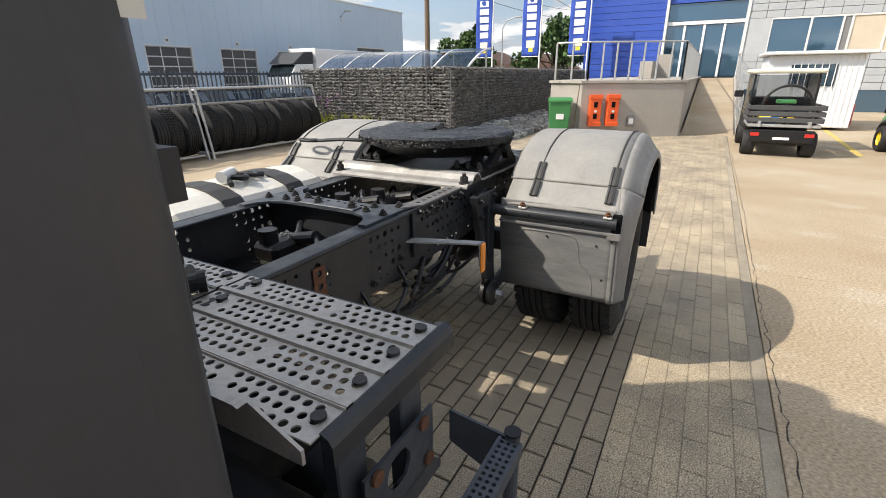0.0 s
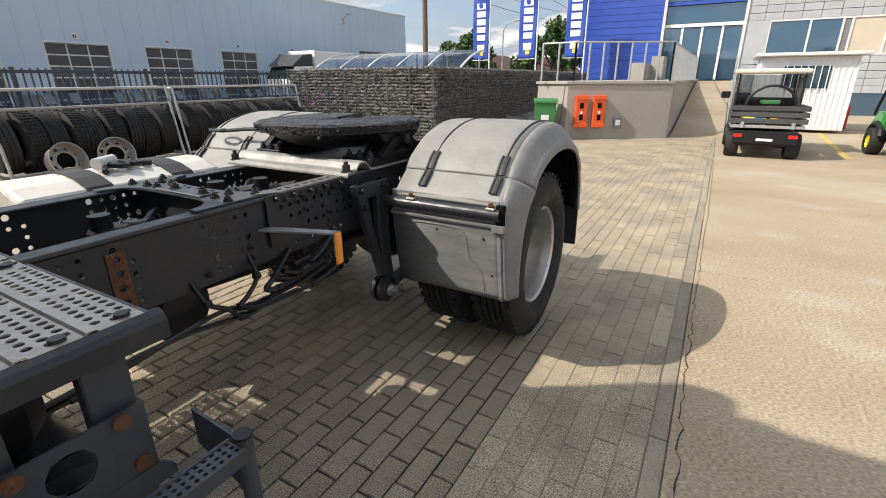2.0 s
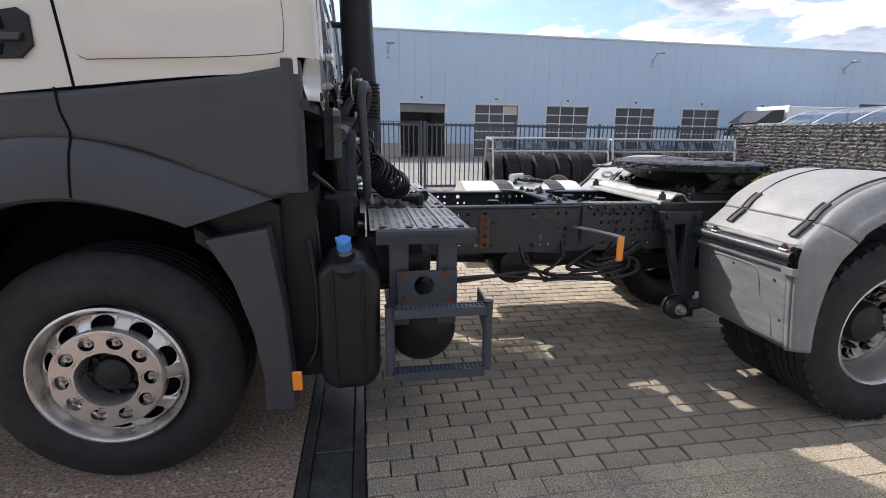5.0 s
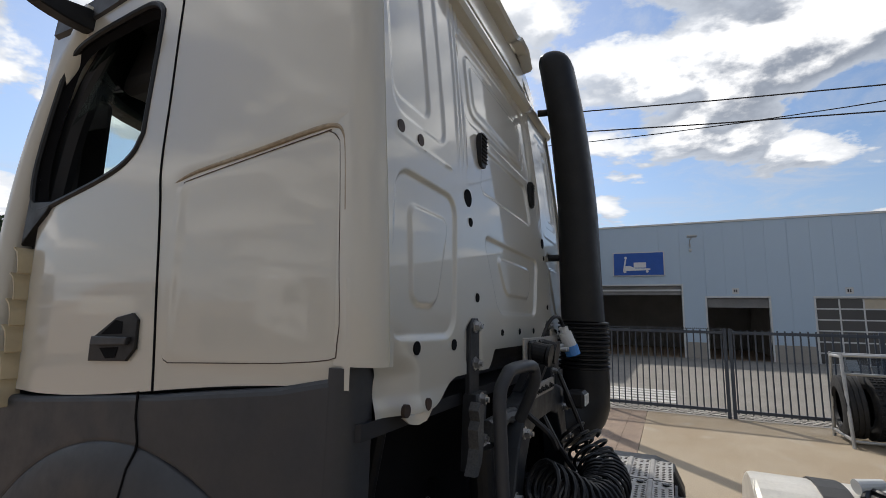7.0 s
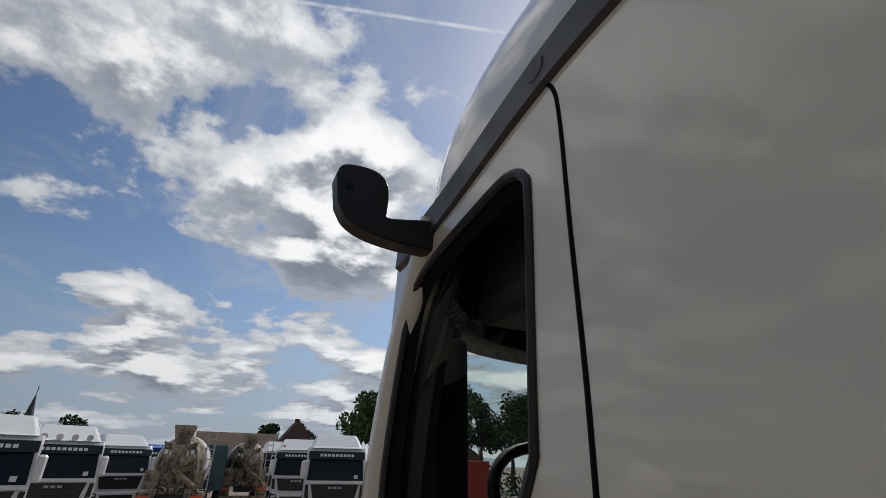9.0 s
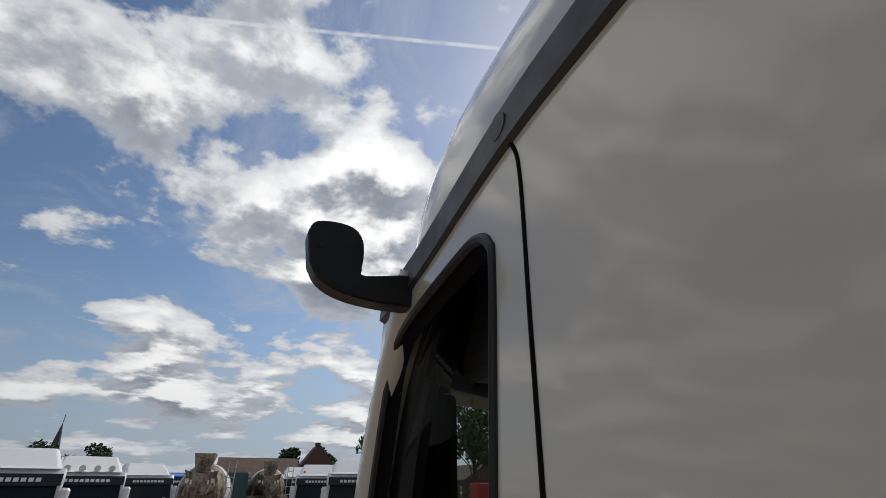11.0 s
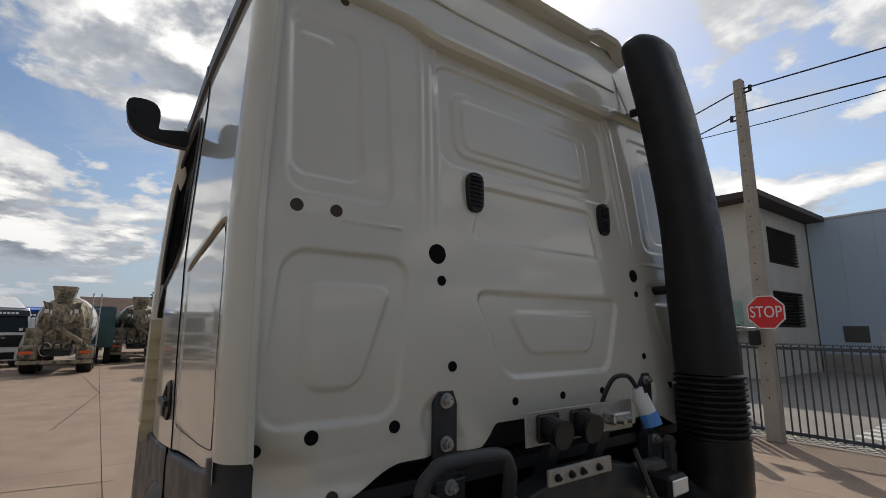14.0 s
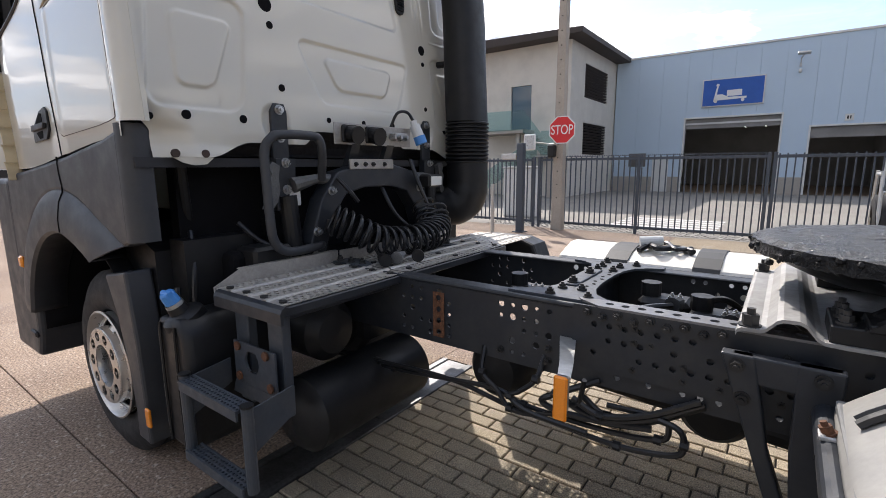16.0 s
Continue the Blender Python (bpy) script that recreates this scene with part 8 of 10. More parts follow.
part("fairing_strut", bm, "black", truck)
# urea tank with blue cap
bm = B()
pts = [(-2.865, 0.50), (-2.85, 0.44), (-2.80, 0.415), (-2.68, 0.415), (-2.635, 0.44), (-2.615, 0.50), (-2.61, 0.90), (-2.64, 0.955), (-2.68, 0.975), (-2.82, 0.975), (-2.865, 0.93)]
prism(bm, pts, "y", -1.17, -0.72)
ut = part("urea_tank", bm, "black", truck, "black plastic tank with blue filler cap", smooth=True)
bevelled(ut, 0.035, 4)
bm = B()
lathe(bm, [(0.085, -0.02), (0.08, 0.02), (0.06, 0.035), (0.04, 0.04), (0.036, 0.07)], (-2.745, -1.10, 0.955), (-0.05, -0.45, 0.9), 24)
part("filler_dish", bm, "black", ut, smooth=True)
bm = B()
lathe(bm, [(0.034, 0.05), (0.036, 0.075), (0.034, 0.085)], (-2.745, -1.10, 0.955), (-0.05, -0.45, 0.9), 20)
part("filler_neck", bm, "steel", ut, smooth=True)
bm = B()
axis = Vector((-0.05, -0.45, 0.9)).normalized()
base = Vector((-2.745, -1.10, 0.955)) + axis * 0.085
lathe(bm, [(0.0, 0.05), (0.024, 0.05), (0.029, 0.042), (0.031, 0.0), (0.0, 0.0)], base, axis, 12)
cyl(bm, base + axis * 0.045 - Vector((0.03, 0, 0)), base + axis * 0.045 + Vector((0.03, 0, 0)), 0.011, 8)
part("filler_cap", bm, "bluecap", ut, "pale blue filler cap")
bm = B()
for x in (-2.80, -2.68):
    tube(bm, [(x, -1.176, 0.95), (x, -1.178, 0.7), (x, -1.176, 0.44)], 0.006, 6)
part("tank_rib", bm, "black", ut)
# right-hand fuel tank with straps, seen over the far rail
bm = B()
pts = [(0.52, 0.47), (0.58, 0.42), (1.10, 0.42), (1.18, 0.48), (1.20, 0.6), (1.20, 0.86), (1.185, 0.94), (1.15, 1.0), (1.09, 1.05), (1.0, 1.085), (0.9, 1.10), (0.8, 1.10), (0.7, 1.085), (0.6, 1.05), (0.54, 0.98)]
prism(bm, pts, "x", -1.86, -0.86, 0.025)
ft = part("fuel_tank", bm, "tank", truck, "pale aluminium fuel tank with dark straps", smooth=False)
for x in (-1.53, -1.10):
    bm = B()
    strap = [(p[0] * 1.0 + (0.008 if p[0] > 0.8 else -0.004), p[1] + (0.008 if p[1] > 0.7 else -0.006)) for p in pts]
    prism(bm, strap, "x", x - 0.06, x + 0.06)
    part("tank_strap", bm, "strap", ft)
bm = B()
tube(bm, curve_pts([(-1.44, 0.70, 1.10), (-1.40, 0.76, 1.125), (-1.34, 0.70, 1.12), (-1.26, 0.80, 1.115), (-1.18, 0.74, 1.11)]), 0.016, 8)
tube(bm, curve_pts([(-1.42, 0.80, 1.11), (-1.33, 0.84, 1.13), (-1.26, 0.72, 1.12), (-1.20, 0.82, 1.115)]), 0.012, 8)
part("loose_cable", bm, "hose", ft)
bm = B()
cyl(bm, (-1.45, 0.76, 1.135), (-1.34, 0.80, 1.15), 0.034, 14, 0.024)
part("plug", bm, "winframe", ft)
# right-hand battery cover
bm = B()
prism(bm, [(-2.62, 0.70), (-2.2, 0.70), (-2.15, 0.9), (-2.2, 1.02), (-2.3, 1.055), (-2.62, 1.055)], "y", 0.98, 1.20, 0.02)
part("battery_cover", bm, "black", truck)

# ---------------------------------------------------------------- vegetation


def leaf_cloud(bm, centre, radius, n, size, rng, squash=(1, 1, 1)):
    c = Vector(centre)
    for _ in range(n):
        d = Vector((rng.gauss(0, 1), rng.gauss(0, 1), rng.gauss(0, 1))).normalized()
        p = c + Vector((d.x * squash[0], d.y * squash[1], d.z * squash[2])) * radius * rng.uniform(0.45, 1.05)
        a = Vector((rng.gauss(0, 1), rng.gauss(0, 1), rng.gauss(0, 1))).normalized()
        b = a.cross(Vector((rng.gauss(0, 1), rng.gauss(0, 1), rng.gauss(0, 1)))).normalized()
        s = size * rng.uniform(0.6, 1.4)
        bm.faces.new([bm.verts.new(q) for q in (p - a * s, p + b * s * 0.6, p + a * s, p - b * s * 0.6)])


def tree(at, height, spread, seed, label, mat="leaf", leaf=0.16, n=240, slim=False):
    rng = random.Random(seed)
    t = thing("tree", label, "tree", "trees in the distance", at)
    bm = B()
    top = height * (0.9 if slim else 0.55)
    tube(bm, [(0, 0, 0), (0.05 * spread, 0, top * 0.4), (0, 0.04 * spread, top)], [0.05 * spread + 0.08, 0.04 * spread + 0.06, 0.04], 9)
    clumps = []
    for k in range(7 if slim else 15):
        if slim:
            z = height * (0.15 + 0.8 * k / 6)
            clumps.append((Vector((0, 0, z)), spread * (0.55 - 0.4 * abs(k / 6 - 0.35))))
            continue
        a, e = rng.uniform(0, 6.28), rng.uniform(0.1, 1.0)
        r = spread * rng.uniform(0.35, 0.95) * math.cos(e * 1.2)
        p = Vector((r * math.cos(a), r * math.sin(a), height * (0.45 + 0.5 * e * rng.uniform(0.75, 1.0))))
        tube(bm, [(0, 0, top * rng.uniform(0.5, 1.0)), p * 0.6 + Vector((0, 0, height * 0.22)), p], [0.05, 0.035, 0.012], 5)
        clumps.append((p, spread * rng.uniform(0.28, 0.46)))
    part("trunk", bm, "bark", t)
    bm = B()
    for p, r in clumps:
        leaf_cloud(bm, p, r, n, leaf, rng, (1, 1, 0.8 if not slim else 1.3))
    part("crown", bm, mat, t)
    return t


tree((30.5, 14.5, 0), 4.7, 1.8, 1, "green round-headed tree behind the stone wall", n=200)
tree((27.5, 12.6, 0), 4.6, 1.25, 2, "slim dark green cypress behind the flags", "leaf_d", 0.11, 420, True)
tree((30.0, 8.2, 0), 4.9, 2.2, 3, "bushy green tree beside the blue building", n=240)
tree((36.0, 19, 0), 4.6, 2.0, 4, "green tree in the distance behind the shelter", n=160)
for k, (x, y, h, s) in enumerate(((-40, 9.3, 8.0, 2.6), (-44, 12.5, 8.5, 3.0), (-42, 17, 9.0, 3.4), (-46, 22, 8.6, 3.2), (-40, 24, 8.2, 3.2), (-50, 28, 9.5, 3.8))):
    tree((x, y, 0), h, s, 20 + k, "tall leafy tree beyond the parked trucks", "leaf_d" if k % 2 else "leaf", 0.19, 230)
for k, (x, y, h, s) in enumerate(((-78, 9.5, 7.6, 2.8), (-80, 5.5, 7.2, 2.4), (-95, -27, 8.6, 4.0), (-92, -20, 7.4, 3.0), (-110, -45, 9, 4))):
    tree((x, y, 0), h, s, 40 + k, "dark leafy tree far behind the yard", "leaf_d", 0.28, 130)
bm = B()
rng = random.Random(77)
for k in range(46):
    leaf_cloud(bm, (-34 + rng.uniform(-1, 1), 9.6 + k * 0.55, rng.uniform(0.5, 1.9)), 0.75, 70, 0.12, rng)
tagged(part("hedge", bm, "leaf_d"), "dark green clipped hedge behind the yard", "hedge", kind="stuff")
bm = B()
for k in range(420):
    x, y = 7.35 + rng.uniform(-0.5, 0.5), 7.4 + rng.uniform(-0.9, 1.2)
    h = rng.uniform(0.25, 0.75)
    dx, dy = rng.uniform(-0.2, 0.2), rng.uniform(-0.2, 0.2)
    v = [bm.verts.new(p) for p in ((x - 0.01, y, 0), (x + 0.01, y, 0), (x + dx * 0.5 + 0.012, y + dy * 0.5, h * 0.7), (x + dx, y + dy, h))]
    bm.faces.new((v[0], v[1], v[2], v[3]))
tagged(part("tall_grass", bm, "leaf_y", kind="stuff"), "yellow-green tuft of tall grass by the stone wall", "grass")
bm = B()
for k in range(22):
    leaf_cloud(bm, (7.6 + rng.uniform(-0.25, 0.3), 8.3 + rng.uniform(-0.6, 0.6), rng.uniform(0.8, 1.25)), 0.05, 5, 0.02, rng)
tagged(part("purple_flowers", bm, "bloom", kind="stuff"), "loose purple flower heads above the grass", "flowers")

# ---------------------------------------------------------------- gabion wall


def gabion(name, label, p0, p1, depth, top, seed, seg=2.0):
    """Wire baskets of broken stone between two points of the plan."""
    rng = random.Random(seed)
    a, b = Vector((*p0, 0)), Vector((*p1, 0))
    L = (b - a).length
    d = (b - a).normalized()
    n = Vector((d.y, -d.x, 0))
    g = thing(name, label, "gabion wall")
    bm = B()
    for off in (0,):
        q = [a - n * 0.12 + d * 0.12, b - n * 0.12 - d * 0.12, b - n * depth - d * 0.12, a - n * depth + d * 0.12]
        prism(bm, [(v.x, v.y) for v in q], "z", 0, top - 0.08)
    part("stone_core", bm, "stone", g)
    bm = B()
    size = 0.085

    def stone(c, s, up):
        pts = []
        ax = (d * rng.choice((-1, 1)) + Vector((rng.gauss(0, .35), rng.gauss(0, .35), rng.gauss(0, .3)))).normalized()
        bx = ax.orthogonal().normalized()
        cx = ax.cross(bx)
        sa, sb, sc = s * rng.uniform(0.8, 1.3), s * rng.uniform(0.5, 0.9), s * rng.uniform(0.45, 0.8)
        v = [bm.verts.new(c + ax * sa * i + bx * sb * j * rng.uniform(0.6, 1) + cx * sc * k * rng.uniform(0.6, 1)) for i in (-1, 1) for j in (-1, 1) for k in (-1, 1)]
        for f in ((0, 1, 3, 2), (4, 6, 7, 5), (0, 4, 5, 1), (2, 3, 7, 6), (0, 2, 6, 4), (1, 5, 7, 3)):
            bm.faces.new([v[i] for i in f])
    rows = int(top / size)
    for r in range(rows):
        k = 0.0
        while k < L:
            w = size * rng.uniform(0.8, 1.5)
            stone(a + d * (k + w / 2) - n * rng.uniform(0.03, 0.08) + Vector((0, 0, (r + 0.5) * size + rng.uniform(-0.015, 0.015))), size * 0.55, 0)
            k += w
    k = 0.0
    while k < L:
        for m in range(int(depth / 0.11)):
            stone(a + d * k - n * (0.05 + m * 0.11) + Vector((0, 0, top - 0.05)), size * 0.55, 1)
        k += 0.11
    part("stone", bm, "stone", g, kind="stuff")
    bm = B()
    for k in range(int(L / 0.1) + 1):
        p = a + d * min(k * 0.1, L)
        cyl(bm, p + n * 0.012, p + n * 0.012 + Vector((0, 0, top)), 0.0035, 4, cap=False)
    for r in range(int(top / 0.1) + 1):
        z = min(r * 0.1, top)
        cyl(bm, a + n * 0.014 + Vector((0, 0, z)), b + n * 0.014 + Vector((0, 0, z)), 0.0035, 4, cap=False)
    for k in range(int(L / seg) + 1):
        p = a + d * min(k * seg, L)
        cyl(bm, p + n * 0.016, p + n * 0.016 + Vector((0, 0, top + 0.01)), 0.012, 6)
    part("wire_mesh", bm, "wire", g, kind="stuff")


gabion("gabion_wall", "wire basket wall filled with grey broken stone", (7.9, 9.3), (7.9, 4.3), 0.9, 1.86, 1, 0.72)
gabion("gabion_wall", "long wire basket wall filled with dark grey broken stone", (7.9, 4.3), (23.5, 4.3), 0.9, 1.86, 2)
bm = B()
rng = random.Random(9)
for k in range(620):
    x = 8.6 + rng.random() ** 0.8 * 7.0
    y = rng.uniform(3.05, 4.35)
    s = rng.uniform(0.05, 0.12)
    z = 0.03 + 0.28 * sstep(3.0, 4.3, y) * rng.uniform(0.3, 1.0)
    c = Vector((x, y, z))
    v = [bm.verts.new(c + Vector((i * s * rng.uniform(0.6, 1.2), j * s * rng.uniform(0.5, 1.1), m * s * rng.uniform(0.4, 0.8)))) for i in (-1, 1) for j in (-1, 1) for m in (-1, 1)]
    for f in ((0, 1, 3, 2), (4, 6, 7, 5), (0, 4, 5, 1), (2, 3, 7, 6), (0, 2, 6, 4), (1, 5, 7, 3)):
        bm.faces.new([v[i] for i in f])
tagged(part("loose_rubble", bm, "rubble", kind="stuff"), "bank of loose pale broken stones below the wall", "stones")

# ---------------------------------------------------------------- ramp, platform and blue building


def build_ramp():
    r = thing("entrance_ramp", "pale cast concrete platform and ramp up to the entrance", "ramp")
    A, C = (10.30, 1.57), (11.65, -0.84)
    bm = B()
    prism(bm, [A, C, (24, -0.84), (24, 2.6), (10.9, 2.6)], "z", -0.05, 1.40)
    part("retaining_wall", bm, "cast", r)
    bm = B()
    prism(bm, [(A[0] - 0.05, A[1] + 0.02), (C[0] - 0.02, C[1] - 0.05), (24, -0.89), (24, 2.6), (10.85, 2.65)], "z", 1.405, 1.48, 0.01)
    part("coping", bm, "cast", r)
    bm = B()
    prism(bm, [(12.3, 0.0), (22.0, 1.42), (24, 1.42), (24, -0.05), (12.3, -0.05)], "y", -2.2, -0.90)
    part("ramp_floor", bm, "concrete", r)
    bm = B()
    prism(bm, [(12.9, 0.0), (22.0, 1.45), (24, 1.45), (24, -0.05), (12.9, -0.05)], "y", -2.36, -2.21)
    part("ramp_curb", bm, "cast", r)
    for y, x0, x1, z0, z1 in ((-2.28, 13.0, 22.0, 0.0, 1.42), ):
        for k in range(10):
            t = k / 9
            bm = B()
            x, z = x0 + (x1 - x0) * t, z0 + (z1 - z0) * t
            cyl(bm, (x, y, z), (x, y, z + 1.0), 0.022, 8)
            part("rail_post", bm, "galv", r)
        for h in (1.0, 0.5):
            bm = B()
            tube(bm, [(x0, y, z0 + h), (x1, y, z1 + h), (24, y, z1 + h)], 0.022, 8)
            part("handrail", bm, "galv", r)
    # railing round the platform
    pts = [(10.55, 2.4), (10.5, 1.5), (11.75, -0.72), (23.6, -0.72)]
    for (xa, ya), (xb, yb) in zip(pts, pts[1:]):
        L = math.hypot(xb - xa, yb - ya)
        n = max(int(L / 0.36), 1)
        for k in range(n + 1):
            t = k / n
            bm = B()
            x, y = xa + (xb - xa) * t, ya + (yb - ya) * t
            box(bm, x - 0.022, x + 0.022, y - 0.022, y + 0.022, 1.48, 2.42, 0.003)
            part("baluster", bm, "galv", r)
        bm = B()
        tube(bm, [(xa, ya, 2.43), (xb, yb, 2.43)], 0.022, 8)
        part("handrail", bm, "galv", r)
    # bench screens on the platform
    for x, y, w, h in ((15.0, 0.6, 1.6, 0.55), (16.6, 0.2, 1.2, 0.8)):
        bm = B()
        box(bm, x + 0.02, x + w - 0.02, y - 0.15, y + 0.15, 1.47, 1.44 + h)
        scr = part("planter_screen", bm, "cast", r)
        for k in range(16):
            bm = B()
            box(bm, x + w * k / 16, x + w * k / 16 + w / 22, y - 0.2, y + 0.2, 1.48, 1.48 + h, 0.005)
            part("slat", bm, "cast", scr)
    # details of the wall
    d = Vector((C[0] - A[0], C[1] - A[1], 0)).normalized()
    n = Vector((-abs(d.y), -abs(d.x), 0)).normalized()
    yaw = math.degrees(math.atan2(d.y, d.x))
    for f, w in ((0.36, 0.36), (0.83, 0.36)):
        p = Vector((*A, 0)) + d * f + n * 0.06
        b = thing("fire_hose_box", "bright orange plastic box fixed to the concrete wall", "wall box", "orange wall boxes", (p.x, p.y, 0.72), yaw)
        bm = B()
        box(bm, -0.16, 0.16, -0.10, 0.06, -0.40, 0.40, 0.025, 2)
        part("body", bm, "orange", b)
        bm = B()
        box(bm, -0.175, 0.175, -0.13, -0.105, 0.30, 0.41, 0.01)
        part("lid_band", bm, "orange", b)
        bm = B()
        box(bm, -0.175, 0.175, -0.13, -0.105, -0.41, -0.30, 0.01)
        part("lid_band", bm, "orange", b)
        for z in (0.14, -0.16):
            bm = B()
            box(bm, -0.05, 0.05, -0.112, -0.102, z - 0.06, z + 0.08, 0.006)
            part("window", bm, "cavity", b)
        bm = B()
        cyl(bm, (0, -0.104, -0.02), (0, -0.115, -0.02), 0.035, 14)
        part("badge", bm, "signwhite", b)
    p = Vector((*A, 0)) + d * 1.38 + n * 0.05
    b = thing("socket_box", "small grey socket box on the concrete wall", "wall box", at=(p.x, p.y, 0.42), turn=yaw)
    bm = B()
    box(bm, -0.10, 0.10, -0.04, 0.04, -0.13, 0.13, 0.012)
    part("body", bm, "mudpanel", b)
    bm = B()
    box(bm, -0.06, 0.06, -0.05, -0.041, -0.06, 0.08, 0.004)
    part("cover", bm, "winframe", b)


build_ramp()


def build_office():
    o = thing("blue_office_building", "office building with royal blue and silver cladding and glazed entrance", "building", at=(24.0, 0, 0))
    # blue cladding in long narrow panels
    bm = B()
    box(bm, 0.05, 8, 1.0, 4.75, 0, 9.5)
    box(bm, 0.05, 8, -30, -2.35, 0, 9.5)
    box(bm, 0.4, 8, -2.35, 1.0, 0, 9.5)
    core = part("wall_core", bm, "interior", o)
    k = 0
    z = 0.0
    while z < 9.4:
        bm = B()
        box(bm, 0.0, 0.045, 0.98, 4.78, z + 0.006, z + 0.294, 0.004)
        part("blue_panel", bm, "bluepanel", o)
        bm = B()
        box(bm, 0.0, 8, 4.755, 4.80, z + 0.006, z + 0.294, 0.004)
        part("blue_panel", bm, "bluepanel", o)
        z += 0.30
    # silver cladding with a band of windows
    win = (2.4, 3.9)
    def panel_mesh(bm, y1, z0):
        box(bm, 0.0, 0.045, y1 - 0.66 + 0.011, y1 - 0.011, z0 + 0.010, z0 + 0.290, 0.003)
    bm = B()
    panel_mesh(bm, 0.0, 0.0)
    first = part("silver_panel", bm, "greypanel", o)
    rest = B()
    used = 0
    for row in range(28):
        z = 0.9 + 0.30 * row
        if win[0] - 0.02 < z < win[1] - 0.02:
            continue
        for col in range(30):
            y = -2.40 - 0.66 * col
            if col < 13 and row < 24:
                ob = first if used == 0 else bpy.data.objects.new("silver_panel", first.data)
                if used:
                    scene.collection.objects.link(ob)
                    ob.parent = o
                ob.location = (0, y, z)
                used += 1
            else:
                panel_mesh(rest, y, z)
    part("silver_panel_rest", rest, "greypanel", o, kind="stuff")
    bm = B()
    box(bm, 0.0, 0.05, -3.3, -2.38, win[0], win[1])
    part("window_jamb", bm, "greypanel", o)
    y = -3.3
    for k, (w, mat) in enumerate(((1.45, "pane_r"), (1.1, "pane_r"), (0.3, "mudpanel"), (1.15, "blind"), (2.6, "blind"), (2.6, "blind"), (2.6, "blind"), (3.0, "pane_r"))):
        bm = B()
        box(bm, 0.02, 0.04, y - w + 0.04, y - 0.04, win[0] + 0.07, win[1] - 0.07)
        pn = part("window_pane", bm, mat, o)
        bm = B()
        for a, b in ((y - w, y - w + 0.04), (y - 0.04, y)):
            box(bm, -0.02, 0.05, a, b, win[0], win[1])
        box(bm, -0.02, 0.05, y - w + 0.04, y - 0.04, win[0], win[0] + 0.07)
        box(bm, -0.02, 0.05, y - w + 0.04, y - 0.04, win[1] - 0.07, win[1])
        part("window_frame", bm, "winframe", pn)
        y -= w
    # low basement windows and dark gap
    bm = B()
    box(bm, 0.02, 0.045, -20, -2.38, 0.0, 0.9)
    part("basement_glazing", bm, "pane_r", o)
    # entrance: glazed front in white frames
    e0, e1 = 1.0, -2.35
    zs = [1.45, 3.80, 3.95, 4.75, 4.90, 5.75, 5.9, 7.2, 7.35, 9.4]
    for a, b in zip(zs[::2], zs[1::2]):
        n = 4 if a < 2 else 1
        for k in range(n):
            y1, y0 = e0 + (e1 - e0) * k / n, e0 + (e1 - e0) * (k + 1) / n
            bm = B()
            box(bm, 0.25, 0.27, y0 + 0.05, y1 - 0.05, a + 0.03, b - 0.03)
            pn = part("glazing", bm, "pane_r", o)
            bm = B()
            for c, d in ((y0, y0 + 0.05), (y1 - 0.05, y1)):
                box(bm, 0.18, 0.3, c, d, a, b)
            part("mullion", bm, "signwhite", pn)
        bm = B()
        box(bm, 0.15, 0.32, e1, e0, b, b + 0.15 if b < 9 else b + 0.05)
        part("transom", bm, "bluepanel" if 4.7 < b < 4.8 else "signwhite", o)
    for y in (e0, e1):
        bm = B()
        box(bm, -0.06, 0.35, y - 0.06, y + 0.06, 0, 9.5)
        part("corner_trim", bm, "winframe", o)


build_office()

# ---------------------------------------------------------------- flags


def flag(x, y):
    f = thing("banner_flag", "tall blue banner flag with pale marks on a white pole", "flag", "banner flags", (x, y, 0))
    bm = B()
    cyl(bm, (0, -0.48, 0), (0, -0.48, 5.85), 0.045, 10, 0.03)
    part("pole", bm, "signwhite", f)
    bm = B()
    cyl(bm, (0, -0.48, 5.62), (0, 0.55, 5.66), 0.02, 8)
    part("spreader", bm, "galv", f)
    bm = B()
    cyl(bm, (0, -0.48, 2.52), (0, 0.5, 2.52), 0.02, 8)
    part("spreader", bm, "galv", f)
    bm = B()
    grid(bm, linspace(-0.43, 0.5, 12), linspace(2.55, 5.6, 24), lambda u, v: (0.03 * math.sin(u * 5 + v * 2), u, v))
    cl = part("cloth", bm, "flagblue", f, smooth=True)
    solidify(cl, 0.004, 0)
    # lettering as plain pale bars, and a yellow and white badge
    for k in range(5):
        bm = B()
        z = 3.50 + k * 0.38
        grid(bm, [-0.22, 0.28], [z, z + 0.29], lambda u, v: (0.03 * math.sin(u * 5 + v * 2) - 0.02, u, v))
        part("mark", bm, "signwhite", cl)
    bm = B()
    grid(bm, [-0.2, 0.26], [2.95, 3.3], lambda u, v: (0.03 * math.sin(u * 5 + v * 2) - 0.02, u, v))
    part("badge", bm, "cream", cl)
    bm = B()
    grid(bm, [-0.12, 0.12], [2.75, 2.93], lambda u, v: (0.03 * math.sin(u * 5 + v * 2) - 0.02, u, v))
    part("badge_mark", bm, "yellow", cl)


for x, y in ((22.4, 9.85), (22.4, 7.2), (22.4, 4.75)):
    flag(x, y)

# ---------------------------------------------------------------- small things near the ramp


